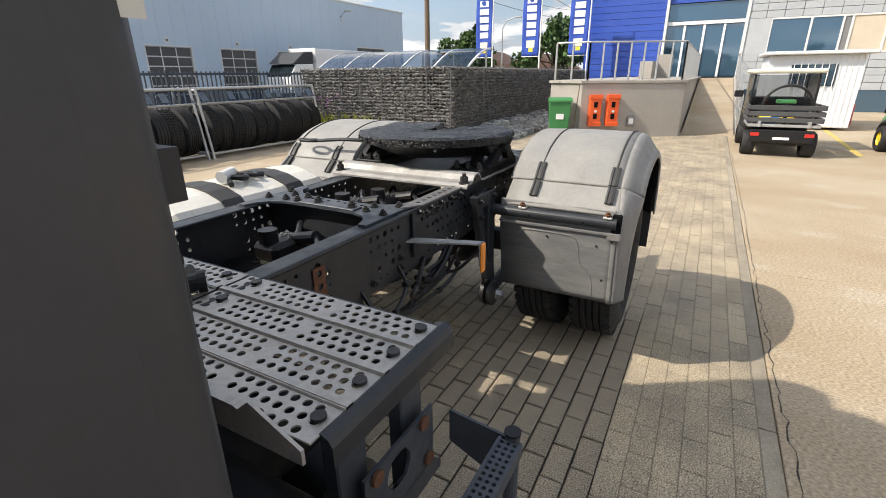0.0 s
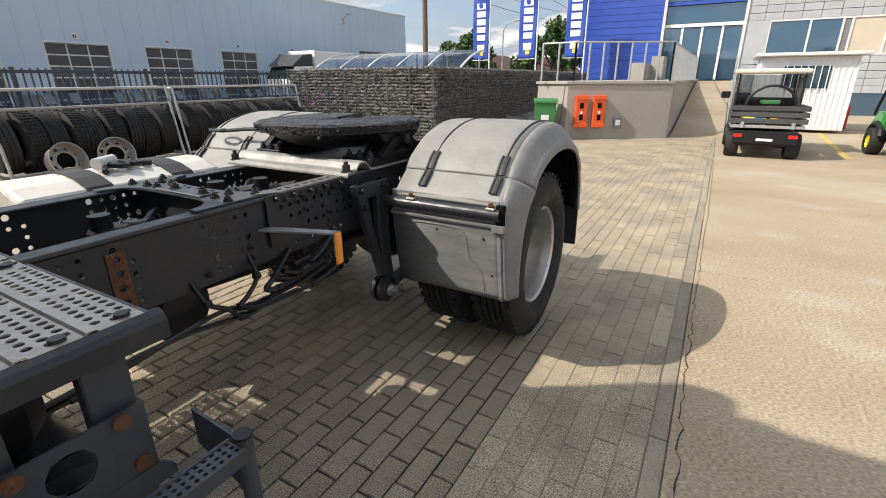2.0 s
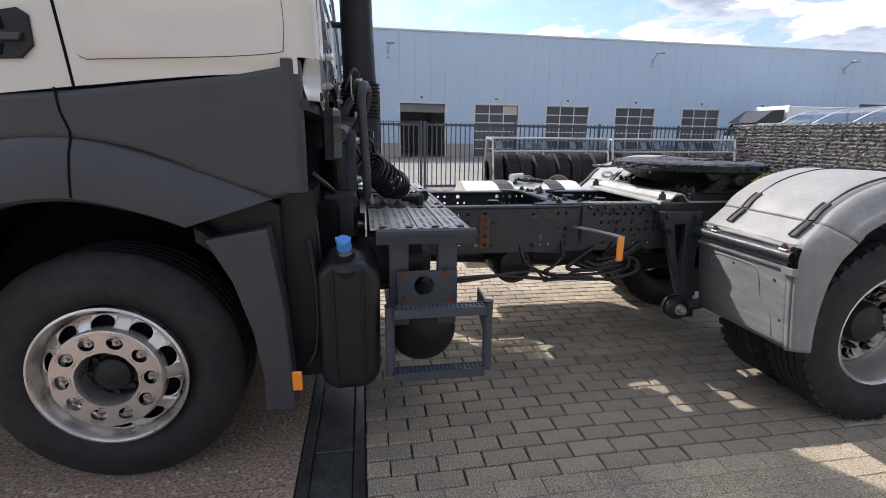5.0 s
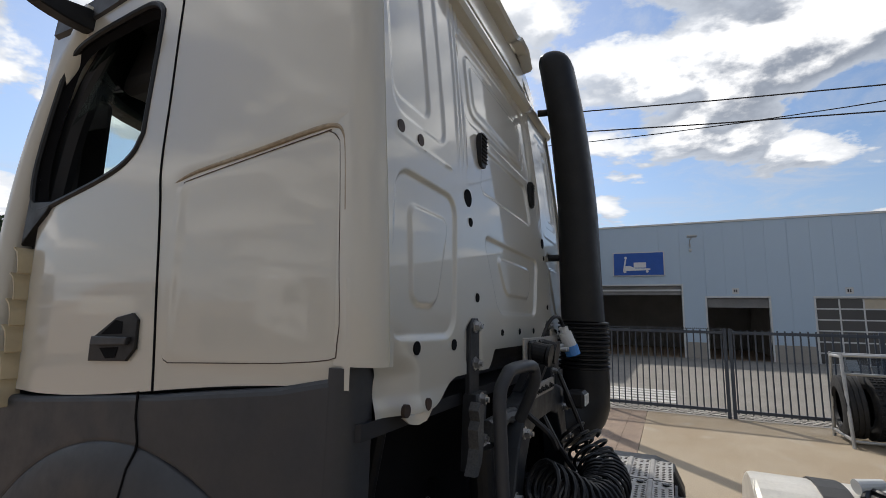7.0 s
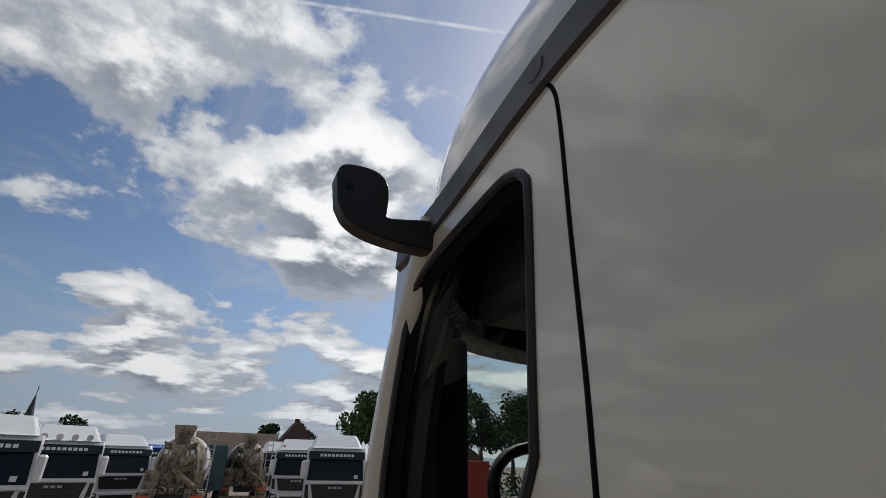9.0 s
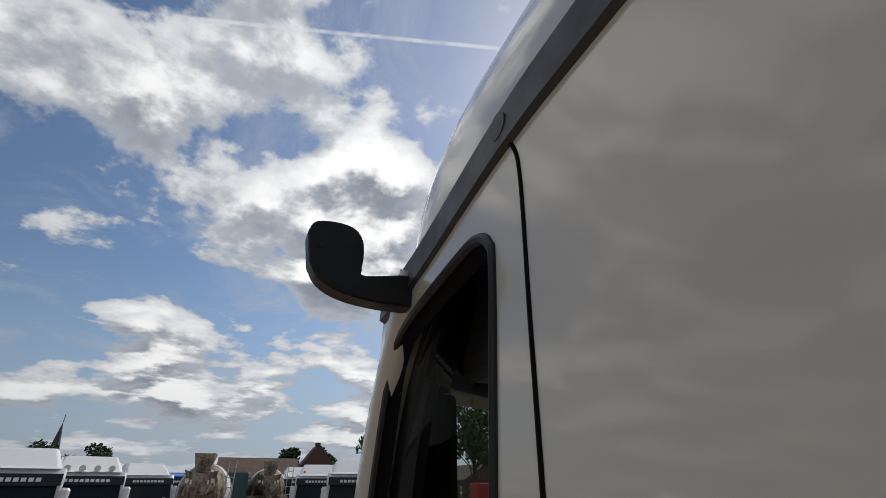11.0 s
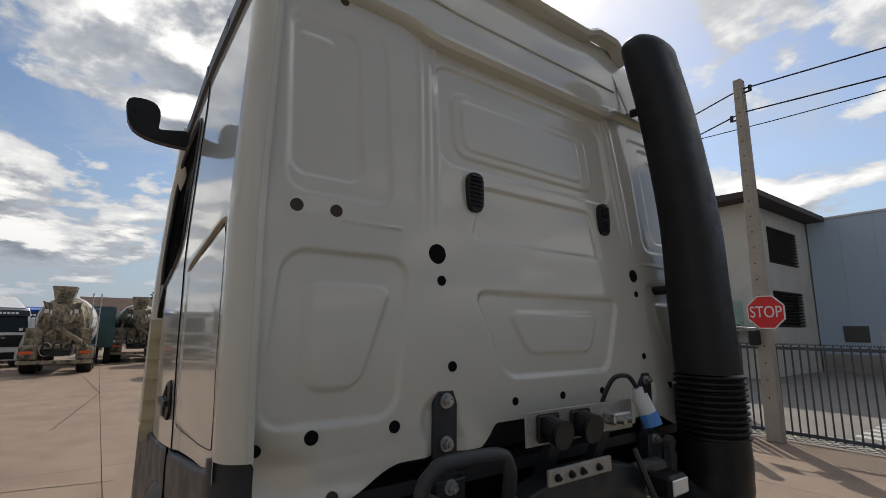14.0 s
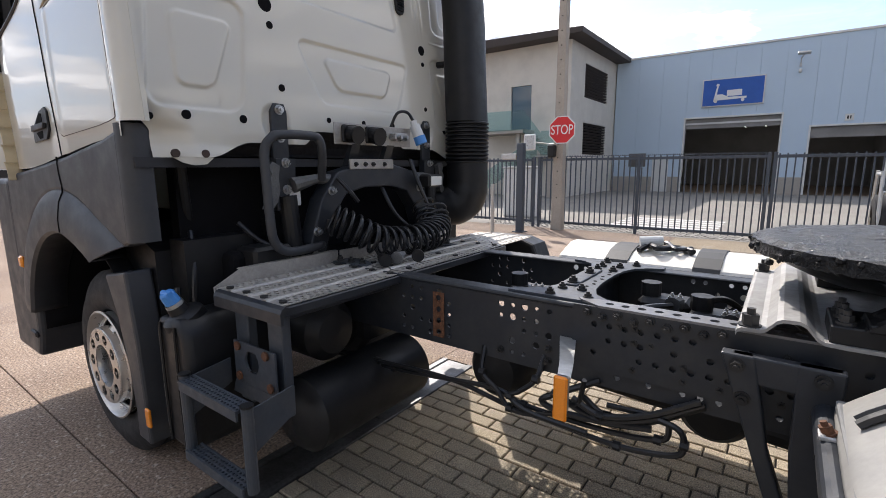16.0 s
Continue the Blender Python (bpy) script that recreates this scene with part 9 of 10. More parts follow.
def cone(at, h=0.5, label="orange and white traffic cone on the concrete"):
    c = thing("traffic_cone", label, "cone", "traffic cones", at)
    bm = B()
    box(bm, -h * 0.3, h * 0.3, -h * 0.3, h * 0.3, 0, h * 0.06, 0.01)
    part("base", bm, "cone", c)
    for z0, z1, m in ((0.06, 0.40, "cone"), (0.40, 0.62, "signwhite"), (0.62, 0.78, "cone"), (0.78, 0.88, "signwhite"), (0.88, 1.0, "cone")):
        bm = B()
        lathe(bm, [(h * 0.24 * (1.08 - z0), z0 * h), (h * 0.24 * (1.08 - z1), z1 * h)], (0, 0, 0), (0, 0, 1), 20)
        part("ring", bm, m, c, smooth=True)


cone((6.9, 6.6, 0), 0.5)
cone((16.1, -4.75, 0), 0.72)
cone((2.25, 7.15, 0), 0.2, "small worn orange cone beside the tyre rack")


def wheelie_bin(at, turn):
    b = thing("wheelie_bin", "green plastic wheelie bin with a white label", "bin", at=at, turn=turn)
    bm = B()
    vs0, vs1 = [(-0.22, -0.25), (0.22, -0.25), (0.22, 0.25), (-0.22, 0.25)], [(-0.28, -0.31), (0.28, -0.31), (0.28, 0.33), (-0.28, 0.33)]
    lo = [bm.verts.new((x, y, 0.05)) for x, y in vs0]
    hi = [bm.verts.new((x, y, 0.95)) for x, y in vs1]
    for k in range(4):
        bm.faces.new((lo[k], lo[(k + 1) % 4], hi[(k + 1) % 4], hi[k]))
    bm.faces.new(lo[::-1])
    bm.faces.new(hi)
    bevelled(part("body", bm, "binm", b), 0.02)
    bm = B()
    prism(bm, [(-0.34, 0.95), (0.36, 0.95), (0.36, 1.0), (0.2, 1.06), (-0.25, 1.06), (-0.34, 1.0)], "x", -0.30, 0.30, 0.01)
    part("lid", bm, "binm", b)
    for s in (-1, 1):
        bm = B()
        cyl(bm, (s * 0.21, 0.24, 0.1), (s * 0.27, 0.24, 0.1), 0.1, 16)
        part("wheel", bm, "rubber", b)
    bm = B()
    box(bm, -0.10, 0.10, -0.30, -0.296, 0.52, 0.66)
    part("label", bm, "signwhite", b)


wheelie_bin((9.95, 2.05, 0), -70)
b = thing("leaning_broom", "long wooden broom leaning beside the bin", "broom", at=(10.0, 1.66, 0))
bm = B()
tube(bm, [(0, 0, 0.04), (0.15, -0.05, 1.4)], 0.013, 8)
part("handle", bm, "woodpole", b)
bm = B()
box(bm, -0.06, 0.06, -0.2, 0.2, 0, 0.07, 0.01)
part("head", bm, "bark", b)
# site hut
hut = thing("site_hut", "small white cabin with a barred window", "cabin", at=(15.0, -4.0, 0))
bm = B()
box(bm, 0, 2.4, -1.15, 1.15, 0.08, 2.12, 0.02)
part("body", bm, "skin_w", hut)
bm = B()
box(bm, -0.25, 2.6, -1.35, 1.30, 2.12, 2.22, 0.02)
part("roof", bm, "winframe", hut)
bm = B()
for k in range(18):
    y = -1.13 + 2.26 * k / 17
    box(bm, -0.018, 0.0, y - 0.02, y + 0.02, 0.1, 2.1)
part("wall_rib", bm, "skin_w", hut)
bm = B()
box(bm, -0.03, -0.02, -0.55, 0.55, 1.25, 1.85)
w = part("window", bm, "pane", hut)
for k in range(7):
    bm = B()
    cyl(bm, (-0.06, -0.5 + k * 0.165, 1.2), (-0.06, -0.5 + k * 0.165, 1.9), 0.014, 6)
    part("bar", bm, "signwhite", w)
bm = B()
box(bm, 1.2, 1.9, -1.45, -1.17, 0.0, 0.75, 0.08, 2)
tagged(part("wheelbarrow_tub", bm, "redbox"), "dull red upturned tub beside the cabin", "tub")
scene.objects["wheelbarrow_tub"].location = (15.0, -4.0, 0)


def small_wheel(parent, c, r, w, axis=(0, 1, 0), hub="rim", name="wheel"):
    bm = B()
    lathe(bm, [(r * 0.55, -w / 2), (r * 0.9, -w / 2), (r, -w * 0.35), (r, w * 0.35), (r * 0.9, w / 2), (r * 0.55, w / 2)], c, axis, 28)
    wl = part(name, bm, "rubber", parent, smooth=True)
    bm = B()
    ax = Vector(axis)
    lathe(bm, [(r * 0.56, -w * 0.42), (r * 0.5, -w * 0.3), (r * 0.2, -w * 0.38), (0, -w * 0.38)], c, axis, 20)
    lathe(bm, [(r * 0.56, w * 0.42), (r * 0.5, w * 0.3), (r * 0.2, w * 0.38), (0, w * 0.38)], c, axis, 20)
    part("rim", bm, hub, wl, smooth=True)


def utility_cart(at, turn):
    """Rear towards -x."""
    c = thing("utility_cart", "utility cart with dark plank bed, cream roof and clear curtains", "utility cart", at=at, turn=turn)
    for x, y in ((0.25, -0.52), (0.25, 0.52), (2.1, -0.52), (2.1, 0.52)):
        small_wheel(c, (x, y, 0.25), 0.25, 0.24, hub="black")
    bm = B()
    box(bm, 0.0, 2.5, -0.5, 0.5, 0.25, 0.42, 0.03)
    part("chassis", bm, "black", c)
    bm = B()
    box(bm, -0.12, -0.04, -0.55, 0.55, 0.30, 0.55, 0.02)
    rp = part("rear_panel", bm, "black", c)
    for y in (-0.46, 0.46):
        bm = B()
        box(bm, -0.135, -0.12, y - 0.08, y + 0.08, 0.42, 0.49, 0.006)
        part("tail_lamp", bm, "redlamp", rp)
    bm = B()
    box(bm, -0.132, -0.122, -0.14, 0.14, 0.36, 0.41)
    part("plate", bm, "signwhite", rp)
    bm = B()
    box(bm, -0.10, 1.0, -0.62, 0.62, 0.60, 0.66, 0.01)
    bed = part("bed_floor", bm, "galv", c)
    for k, z in enumerate((0.74, 0.86, 0.98)):
        for spec in ((-0.10, -0.07, -0.64, 0.64), (-0.1, 1.0, -0.645, -0.615), (-0.1, 1.0, 0.615, 0.645)):
            bm = B()
            box(bm, *spec, z - 0.045, z + 0.045, 0.006)
            part("plank", bm, "plank", bed)
    for y in (-0.5, 0.0, 0.5):
        bm = B()
        box(bm, -0.06, -0.03, y - 0.03, y + 0.03, 0.62, 1.04, 0.004)
        part("stake", bm, "black", bed)
    for y in (-0.42, 0.42):
        bm = B()
        box(bm, -0.13, -0.105, y - 0.03, y + 0.03, 0.60, 0.72, 0.006)
        part("latch", bm, "galv", bed)
    for k, (m, y, z) in enumerate((("yellow", -0.1, 0.70), ("bluecap", 0.2, 0.70), ("redbox", 0.15, 0.92), ("redbox", -0.3, 0.80), ("binm", 0.0, 1.05), ("yellow", 0.35, 0.72))):
        bm = B()
        box(bm, 0.05 + 0.1 * (k % 3), 0.45, y - 0.16, y + 0.16, z, z + 0.07, 0.015)
        part("load", bm, m, bed)
    bm = B()
    loop = [(0.05, 0.42 * math.cos(a), 0.98 + 0.42 * math.sin(a)) for a in linspace(0, math.pi, 20)]
    tube(bm, loop, 0.025, 8)
    part("roll_hoop", bm, "black", c)
    bm = B()
    box(bm, 1.0, 2.0, -0.6, 0.6, 0.42, 0.75, 0.05, 2)
    part("seat_base", bm, "black", c)
    bm = B()
    box(bm, 1.0, 1.15, -0.55, 0.55, 0.75, 1.15, 0.05, 2)
    part("backrest", bm, "seat", c)
    bm = B()
    prism(bm, [(1.9, 0.42), (2.6, 0.42), (2.62, 0.75), (2.3, 0.95), (1.95, 0.9)], "y", -0.6, 0.6, 0.03)
    part("nose", bm, "black", c)
    bm = B()
    box(bm, 0.80, 2.25, -0.66, 0.66, 1.62, 1.72, 0.045, 3)
    part("roof", bm, "cream", c)
    for x in (0.9, 2.15):
        for y in (-0.58, 0.58):
            bm = B()
            cyl(bm, (x, y, 0.7), (x, y * 0.98, 1.64), 0.02, 8)
            part("roof_post", bm, "black", c)
    for y in (-0.60, 0.60):
        bm = B()
        prism(bm, [(0.92, 0.75), (2.13, 0.75), (2.13, 1.62), (0.92, 1.62)], "y", y - 0.004, y + 0.004)
        part("side_curtain", bm, "vinyl", c)
    bm = B()
    prism(bm, [(-0.56, 0.95), (0.56, 0.95), (0.56, 1.6), (-0.56, 1.6)], "x", 0.90, 0.908)
    part("rear_curtain", bm, "vinyl", c)
    bm = B()
    box(bm, 1.95, 2.05, 0.66, 0.85, 1.1, 1.25, 0.02)
    part("side_mirror", bm, "black", c)


utility_cart((8.78, -2.86, 0), 1)


def utility_vehicle(at, turn):
    """Green off-road utility vehicle, rear towards -x."""
    g = thing("off_road_utility_vehicle", "green off-road utility vehicle with yellow wheel rims and black roll cage", "utility vehicle", at=at, turn=turn)
    g.matrix_basis = g.matrix_basis @ Matrix.Scale(0.88, 4)
    for x, y in ((0.35, -0.62), (0.35, 0.62), (2.15, -0.62), (2.15, 0.62)):
        small_wheel(g, (x, y, 0.31), 0.31, 0.27, hub="rimyellow")
    bm = B()
    box(bm, 0.1, 2.6, -0.5, 0.5, 0.3, 0.5, 0.05)
    part("chassis", bm, "black", g)
    bm = B()
    prism(bm, [(-0.1, 0.62), (1.05, 0.62), (1.05, 1.0), (-0.1, 0.98)], "y", -0.72, 0.72, 0.04)
    bx = part("cargo_box", bm, "green", g)
    bm = B()
    box(bm, -0.14, -0.09, -0.56, 0.56, 0.60, 0.96, 0.02)
    part("tailgate", bm, "black", bx)
    for y in (-0.62, 0.62):
        bm = B()
        box(bm, -0.14, -0.10, y - 0.07, y + 0.07, 0.66, 0.90, 0.01)
        part("tail_lamp", bm, "redlamp", bx)
        bm = B()
        box(bm, -0.05, 0.75, y * 1.175 - 0.004, y * 1.175 + 0.004, 0.86, 0.92)
        part("side_stripe", bm, "rimyellow", bx)
    bm = B()
    box(bm, 0.1, 0.9, -0.5, 0.3, 1.0, 1.14, 0.03)
    part("load", bm, "bluetruck", bx)
    bm = B()
    lathe(bm, [(0.04, 0.08), (0.15, 0.08), (0.15, 0.05), (0.06, 0.04), (0.06, -0.04), (0.15, -0.05), (0.15, -0.08), (0.04, -0.08)], (0.2, 0.25, 1.17), (1, 0.2, 0), 22)
    part("cable_reel", bm, "mud", bx, smooth=True)
    for y in (-0.62, 0.62):
        bm = B()
        tube(bm, curve_pts([(1.1, y, 0.6), (1.05, y, 1.3), (1.15, y * 0.95, 1.8), (1.35, y * 0.92, 1.9), (2.0, y * 0.92, 1.88), (2.3, y, 1.4), (2.6, y, 0.9)], 5), 0.03, 8)
        part("roll_cage", bm, "black", g, smooth=True)
    bm = B()
    box(bm, 1.15, 2.1, -0.6, 0.6, 1.86, 1.92, 0.02)
    part("roof", bm, "black", g)
    bm = B()
    prism(bm, [(2.08, 1.0), (2.10, 1.0), (1.95, 1.86), (1.93, 1.86)], "y", -0.56, 0.56)
    part("windscreen", bm, "vinyl", g)
    bm = B()
    prism(bm, [(2.0, 0.5), (2.75, 0.5), (2.8, 0.7), (2.5, 0.98), (2.05, 1.0)], "y", -0.6, 0.6, 0.05)
    part("hood", bm, "green", g)
    for y in (-0.3, 0.3):
        bm = B()
        box(bm, 1.25, 1.7, y - 0.22, y + 0.22, 0.6, 0.78, 0.05)
        box(bm, 1.12, 1.25, y - 0.22, y + 0.22, 0.75, 1.2, 0.04)
        part("seat", bm, "seat", g)
    for x in (0.35, 2.15):
        for y in (-0.66, 0.66):
            bm = B()
            tube(bm, [(x + 0.42 * math.cos(a), y, 0.33 + 0.40 * math.sin(a)) for a in linspace(0.3, math.pi - 0.3, 10)], 0.06, 6)
            part("wheel_arch", bm, "green" if x < 1 else "black", g)
    bm = B()
    tube(bm, [(-0.12, -0.6, 0.45), (-0.2, -0.55, 0.45), (-0.2, 0.55, 0.45), (-0.12, 0.6, 0.45)], 0.025, 8)
    part("rear_bumper", bm, "black", g)


utility_vehicle((8.75, -5.62, 0), 4)

# ---------------------------------------------------------------- tyre racks


def loose_tyre(at, turn, tilt=0, w=0.30, r=0.5, seed=0):
    t = thing("loose_tyre", "black used truck tyre standing in the rack", "tyre", "tyres in the racks", at)
    t.matrix_basis = pose(*at, 0, tilt, turn)
    bm = B()
    prof = [(r * 0.58, -w * 0.36), (r * 0.64, -w / 2), (r * 0.85, -w / 2), (r * 0.95, -w * 0.44)]
    n = 4 + seed % 3
    for k in range(n):
        a, b = -w * 0.44 + w * 0.88 * k / n, -w * 0.44 + w * 0.88 * (k + 1) / n
        prof += [(r, a + 0.008), (r, b - 0.008)] + ([(r - 0.014, b - 0.006), (r - 0.014, b + 0.006)] if k < n - 1 else [])
    prof += [(r * 0.95, w * 0.44), (r * 0.85, w / 2), (r * 0.64, w / 2), (r * 0.58, w * 0.36)]
    lathe(bm, prof, (0, 0, r), (1, 0, 0), 40)
    tread = part("tread_body", bm, "rubber", t, smooth=True)
    if seed % 2:
        bm = B()
        for k in range(48):
            a = 2 * math.pi * k / 48
            c, s = math.cos(a), math.sin(a)
            for x0, x1 in ((-w * 0.42, -w * 0.2), (w * 0.2, w * 0.42), (-0.04, 0.04)):
                v = []
                for x in (x0, x1):
                    for da, rr in ((-0.035, r - 0.01), (0.035, r - 0.01), (0.028, r + 0.013), (-0.028, r + 0.013)):
                        v.append(bm.verts.new((x, rr * math.cos(a + da), r + rr * math.sin(a + da))))
                for f in ((0, 1, 2, 3), (7, 6, 5, 4), (0, 4, 5, 1), (1, 5, 6, 2), (2, 6, 7, 3), (3, 7, 4, 0)):
                    bm.faces.new([v[i] for i in f])
        part("tread_block", bm, "rubber", t, kind="stuff")
    return t


def tyre_rack(x0, x1, y):
    r = thing("tyre_rack", "galvanised steel tyre rack with clear sloping label panels", "rack", "tyre racks", (x0, y, 0))
    L = x1 - x0
    for x in (0.0, L):
        for ya, yb, za, zb in ((-0.55, -0.30, 0, 1.45), (0.45, 0.25, 0, 1.45)):
            bm = B()
            tube(bm, [(x, ya, za), (x, yb, zb)], 0.028, 8)
            part("leg", bm, "galv", r)
        bm = B()
        tube(bm, [(x, -0.5, 0.12), (x, 0.45, 0.12)], 0.025, 8)
        tube(bm, [(x, -0.3, 1.40), (x, 0.25, 1.40)], 0.025, 8)
        part("end_tie", bm, "galv", r)
    for ya, z in ((-0.48, 0.10), (0.40, 0.10), (-0.30, 1.12), (-0.28, 1.42), (0.25, 1.42)):
        bm = B()
        tube(bm, [(0, ya, z), (L, ya, z)], 0.024, 8)
        part("rail", bm, "galv", r)
    n = int(L / 0.33)
    for k in range(n):
        bm = B()
        a, b = L * k / n + 0.01, L * (k + 1) / n - 0.01
        vs = [bm.verts.new(p) for p in ((a, -0.40, 1.15), (b, -0.40, 1.15), (b, -0.24, 1.40), (a, -0.24, 1.40))]
        bm.faces.new(vs)
        pn = part("clear_panel", bm, "poly", r)
        solidify(pn, 0.004, 0)
        if k % 3 != 1:
            bm = B()
            o = 0.06 + 0.03 * (k % 2)
            vs = [bm.verts.new(p) for p in ((a + o, -0.372, 1.185), (a + o + 0.15, -0.372, 1.185), (a + o + 0.15, -0.268, 1.35), (a + o, -0.268, 1.35))]
            bm.faces.new(vs)
            part("paper_sheet", bm, "signwhite", pn)
    rng = random.Random(int(x0 * 10) + 3)
    x = x0 + 0.16
    k = 0
    while x < x1 - 0.12:
        w = rng.uniform(0.27, 0.33)
        loose_tyre((x, y + rng.uniform(-0.04, 0.04), 0.06 + rng.uniform(0, 0.02)), rng.uniform(-7, 7), rng.uniform(-3, 4), w, rng.uniform(0.47, 0.52), k + int(x0))
        x += w + 0.015
        k += 1


tyre_rack(0.35, 3.25, 8.15)
tyre_rack(3.38, 6.75, 8.15)


def wheel_rim(at, yaw, lean):
    r = thing("steel_wheel_rim", "bare silver steel truck wheel rim leaning by the rack", "wheel rim", "loose rims", at)
    r.matrix_basis = pose(*at, lean, 0, yaw)
    bm = B()
    lathe(bm, [(0.255, -0.12), (0.262, -0.05), (0.27, 0.0), (0.298, 0.10), (0.30, 0.115), (0.285, 0.115), (0.262, 0.05), (0.25, 0.0), (0.245, -0.03)], (0, 0, 0.30), (0, -1, 0), 36)
    rr = part("barrel", bm, "rim", r, smooth=True)
    bm = B()
    for k in range(8):
        a0, a1 = 2 * math.pi * k / 8, 2 * math.pi * (k + 1) / 8

        def place(u, v):
            q = 0.14 + v * 0.11
            a = a0 + (a1 - a0) * u
            return (q * math.cos(a), -0.02 + 0.04 * v, 0.30 + q * math.sin(a))
        holed(bm, [0, 0.25, 0.75, 1], [0, 0.3, 0.95, 1], lambda i, j: 0.2 if (i, j) == (1, 1) else 0, place, 12)
    solidify(part("disc", bm, "rim", r, smooth=True), 0.01, 0)


wheel_rim((1.02, 7.25, 0.0), 10, -14)
wheel_rim((1.80, 7.30, 0.0), -8, -14)

# ---------------------------------------------------------------- street side: shelter, box van


def build_shelter():
    """Its low edge looks to -x; the ribs rise towards +x."""
    s = thing("bicycle_shelter", "long shelter with arched clear roof panels on white ribs", "shelter", at=(13.9, 6.9, 0))
    n, L = 5, 7.6
    arc = [(2.5 * t, 1.72 + 0.95 * math.sin(t * math.pi * 0.47)) for t in linspace(0, 1, 12)]
    for k in range(n + 1):
        bm = B()
        tube(bm, [(x, L * k / n, z) for x, z in arc], 0.045, 6)
        rib = part("rib", bm, "signwhite", s)
        bm = B()
        cyl(bm, (0.12, L * k / n, 0), (0.12, L * k / n, 1.78), 0.04, 8)
        part("post", bm, "galv", rib)
        bm = B()
        cyl(bm, (2.1, L * k / n, 0), (2.1, L * k / n, 2.6), 0.04, 8)
        part("post", bm, "galv", rib)
    for k in range(n):
        bm = B()
        grid(bm, range(12), [L * k / n + 0.03, L * (k + 1) / n - 0.03], lambda u, v: (arc[u][0], v, arc[u][1] + 0.03))
        solidify(part("roof_panel", bm, "poly", s), 0.008, 0)


def build_van():
    v = thing("box_lorry", "white box lorry with dark roof deflector parked on the street", "lorry", at=(21.2, 24.0, 0))
    bm = B()
    box(bm, 1.9, 12.4, -1.25, 1.25, 0.9, 3.42, 0.04)
    part("box_body", bm, "truckwhite", v)
    bm = B()
    box(bm, 1.86, 2.0, -1.28, 1.28, 2.6, 3.46, 0.03)
    part("box_frame", bm, "signwhite", v)
    bm = B()
    prism(bm, [(-0.6, 0.6), (1.7, 0.6), (1.7, 2.45), (0.1, 2.4), (-0.5, 1.6)], "y", -1.15, 1.15, 0.06)
    part("cab", bm, "truckwhite", v)
    bm = B()
    prism(bm, [(-0.2, 2.42), (1.7, 2.45), (1.75, 3.22), (0.9, 3.16)], "y", -1.15, 1.15, 0.05)
    part("deflector", bm, "fairing", v)
    bm = B()
    prism(bm, [(-0.45, 1.62), (0.06, 2.35), (0.02, 2.36), (-0.49, 1.63)], "y", -1.05, 1.05)
    part("windscreen", bm, "screen", v)
    for x in (0.4, 9.6, 10.7):
        for y in (-0.95, 0.95):
            small_wheel(v, (x, y, 0.45), 0.45, 0.28)


build_shelter()
build_van()

# ---------------------------------------------------------------- the yard with parked trucks


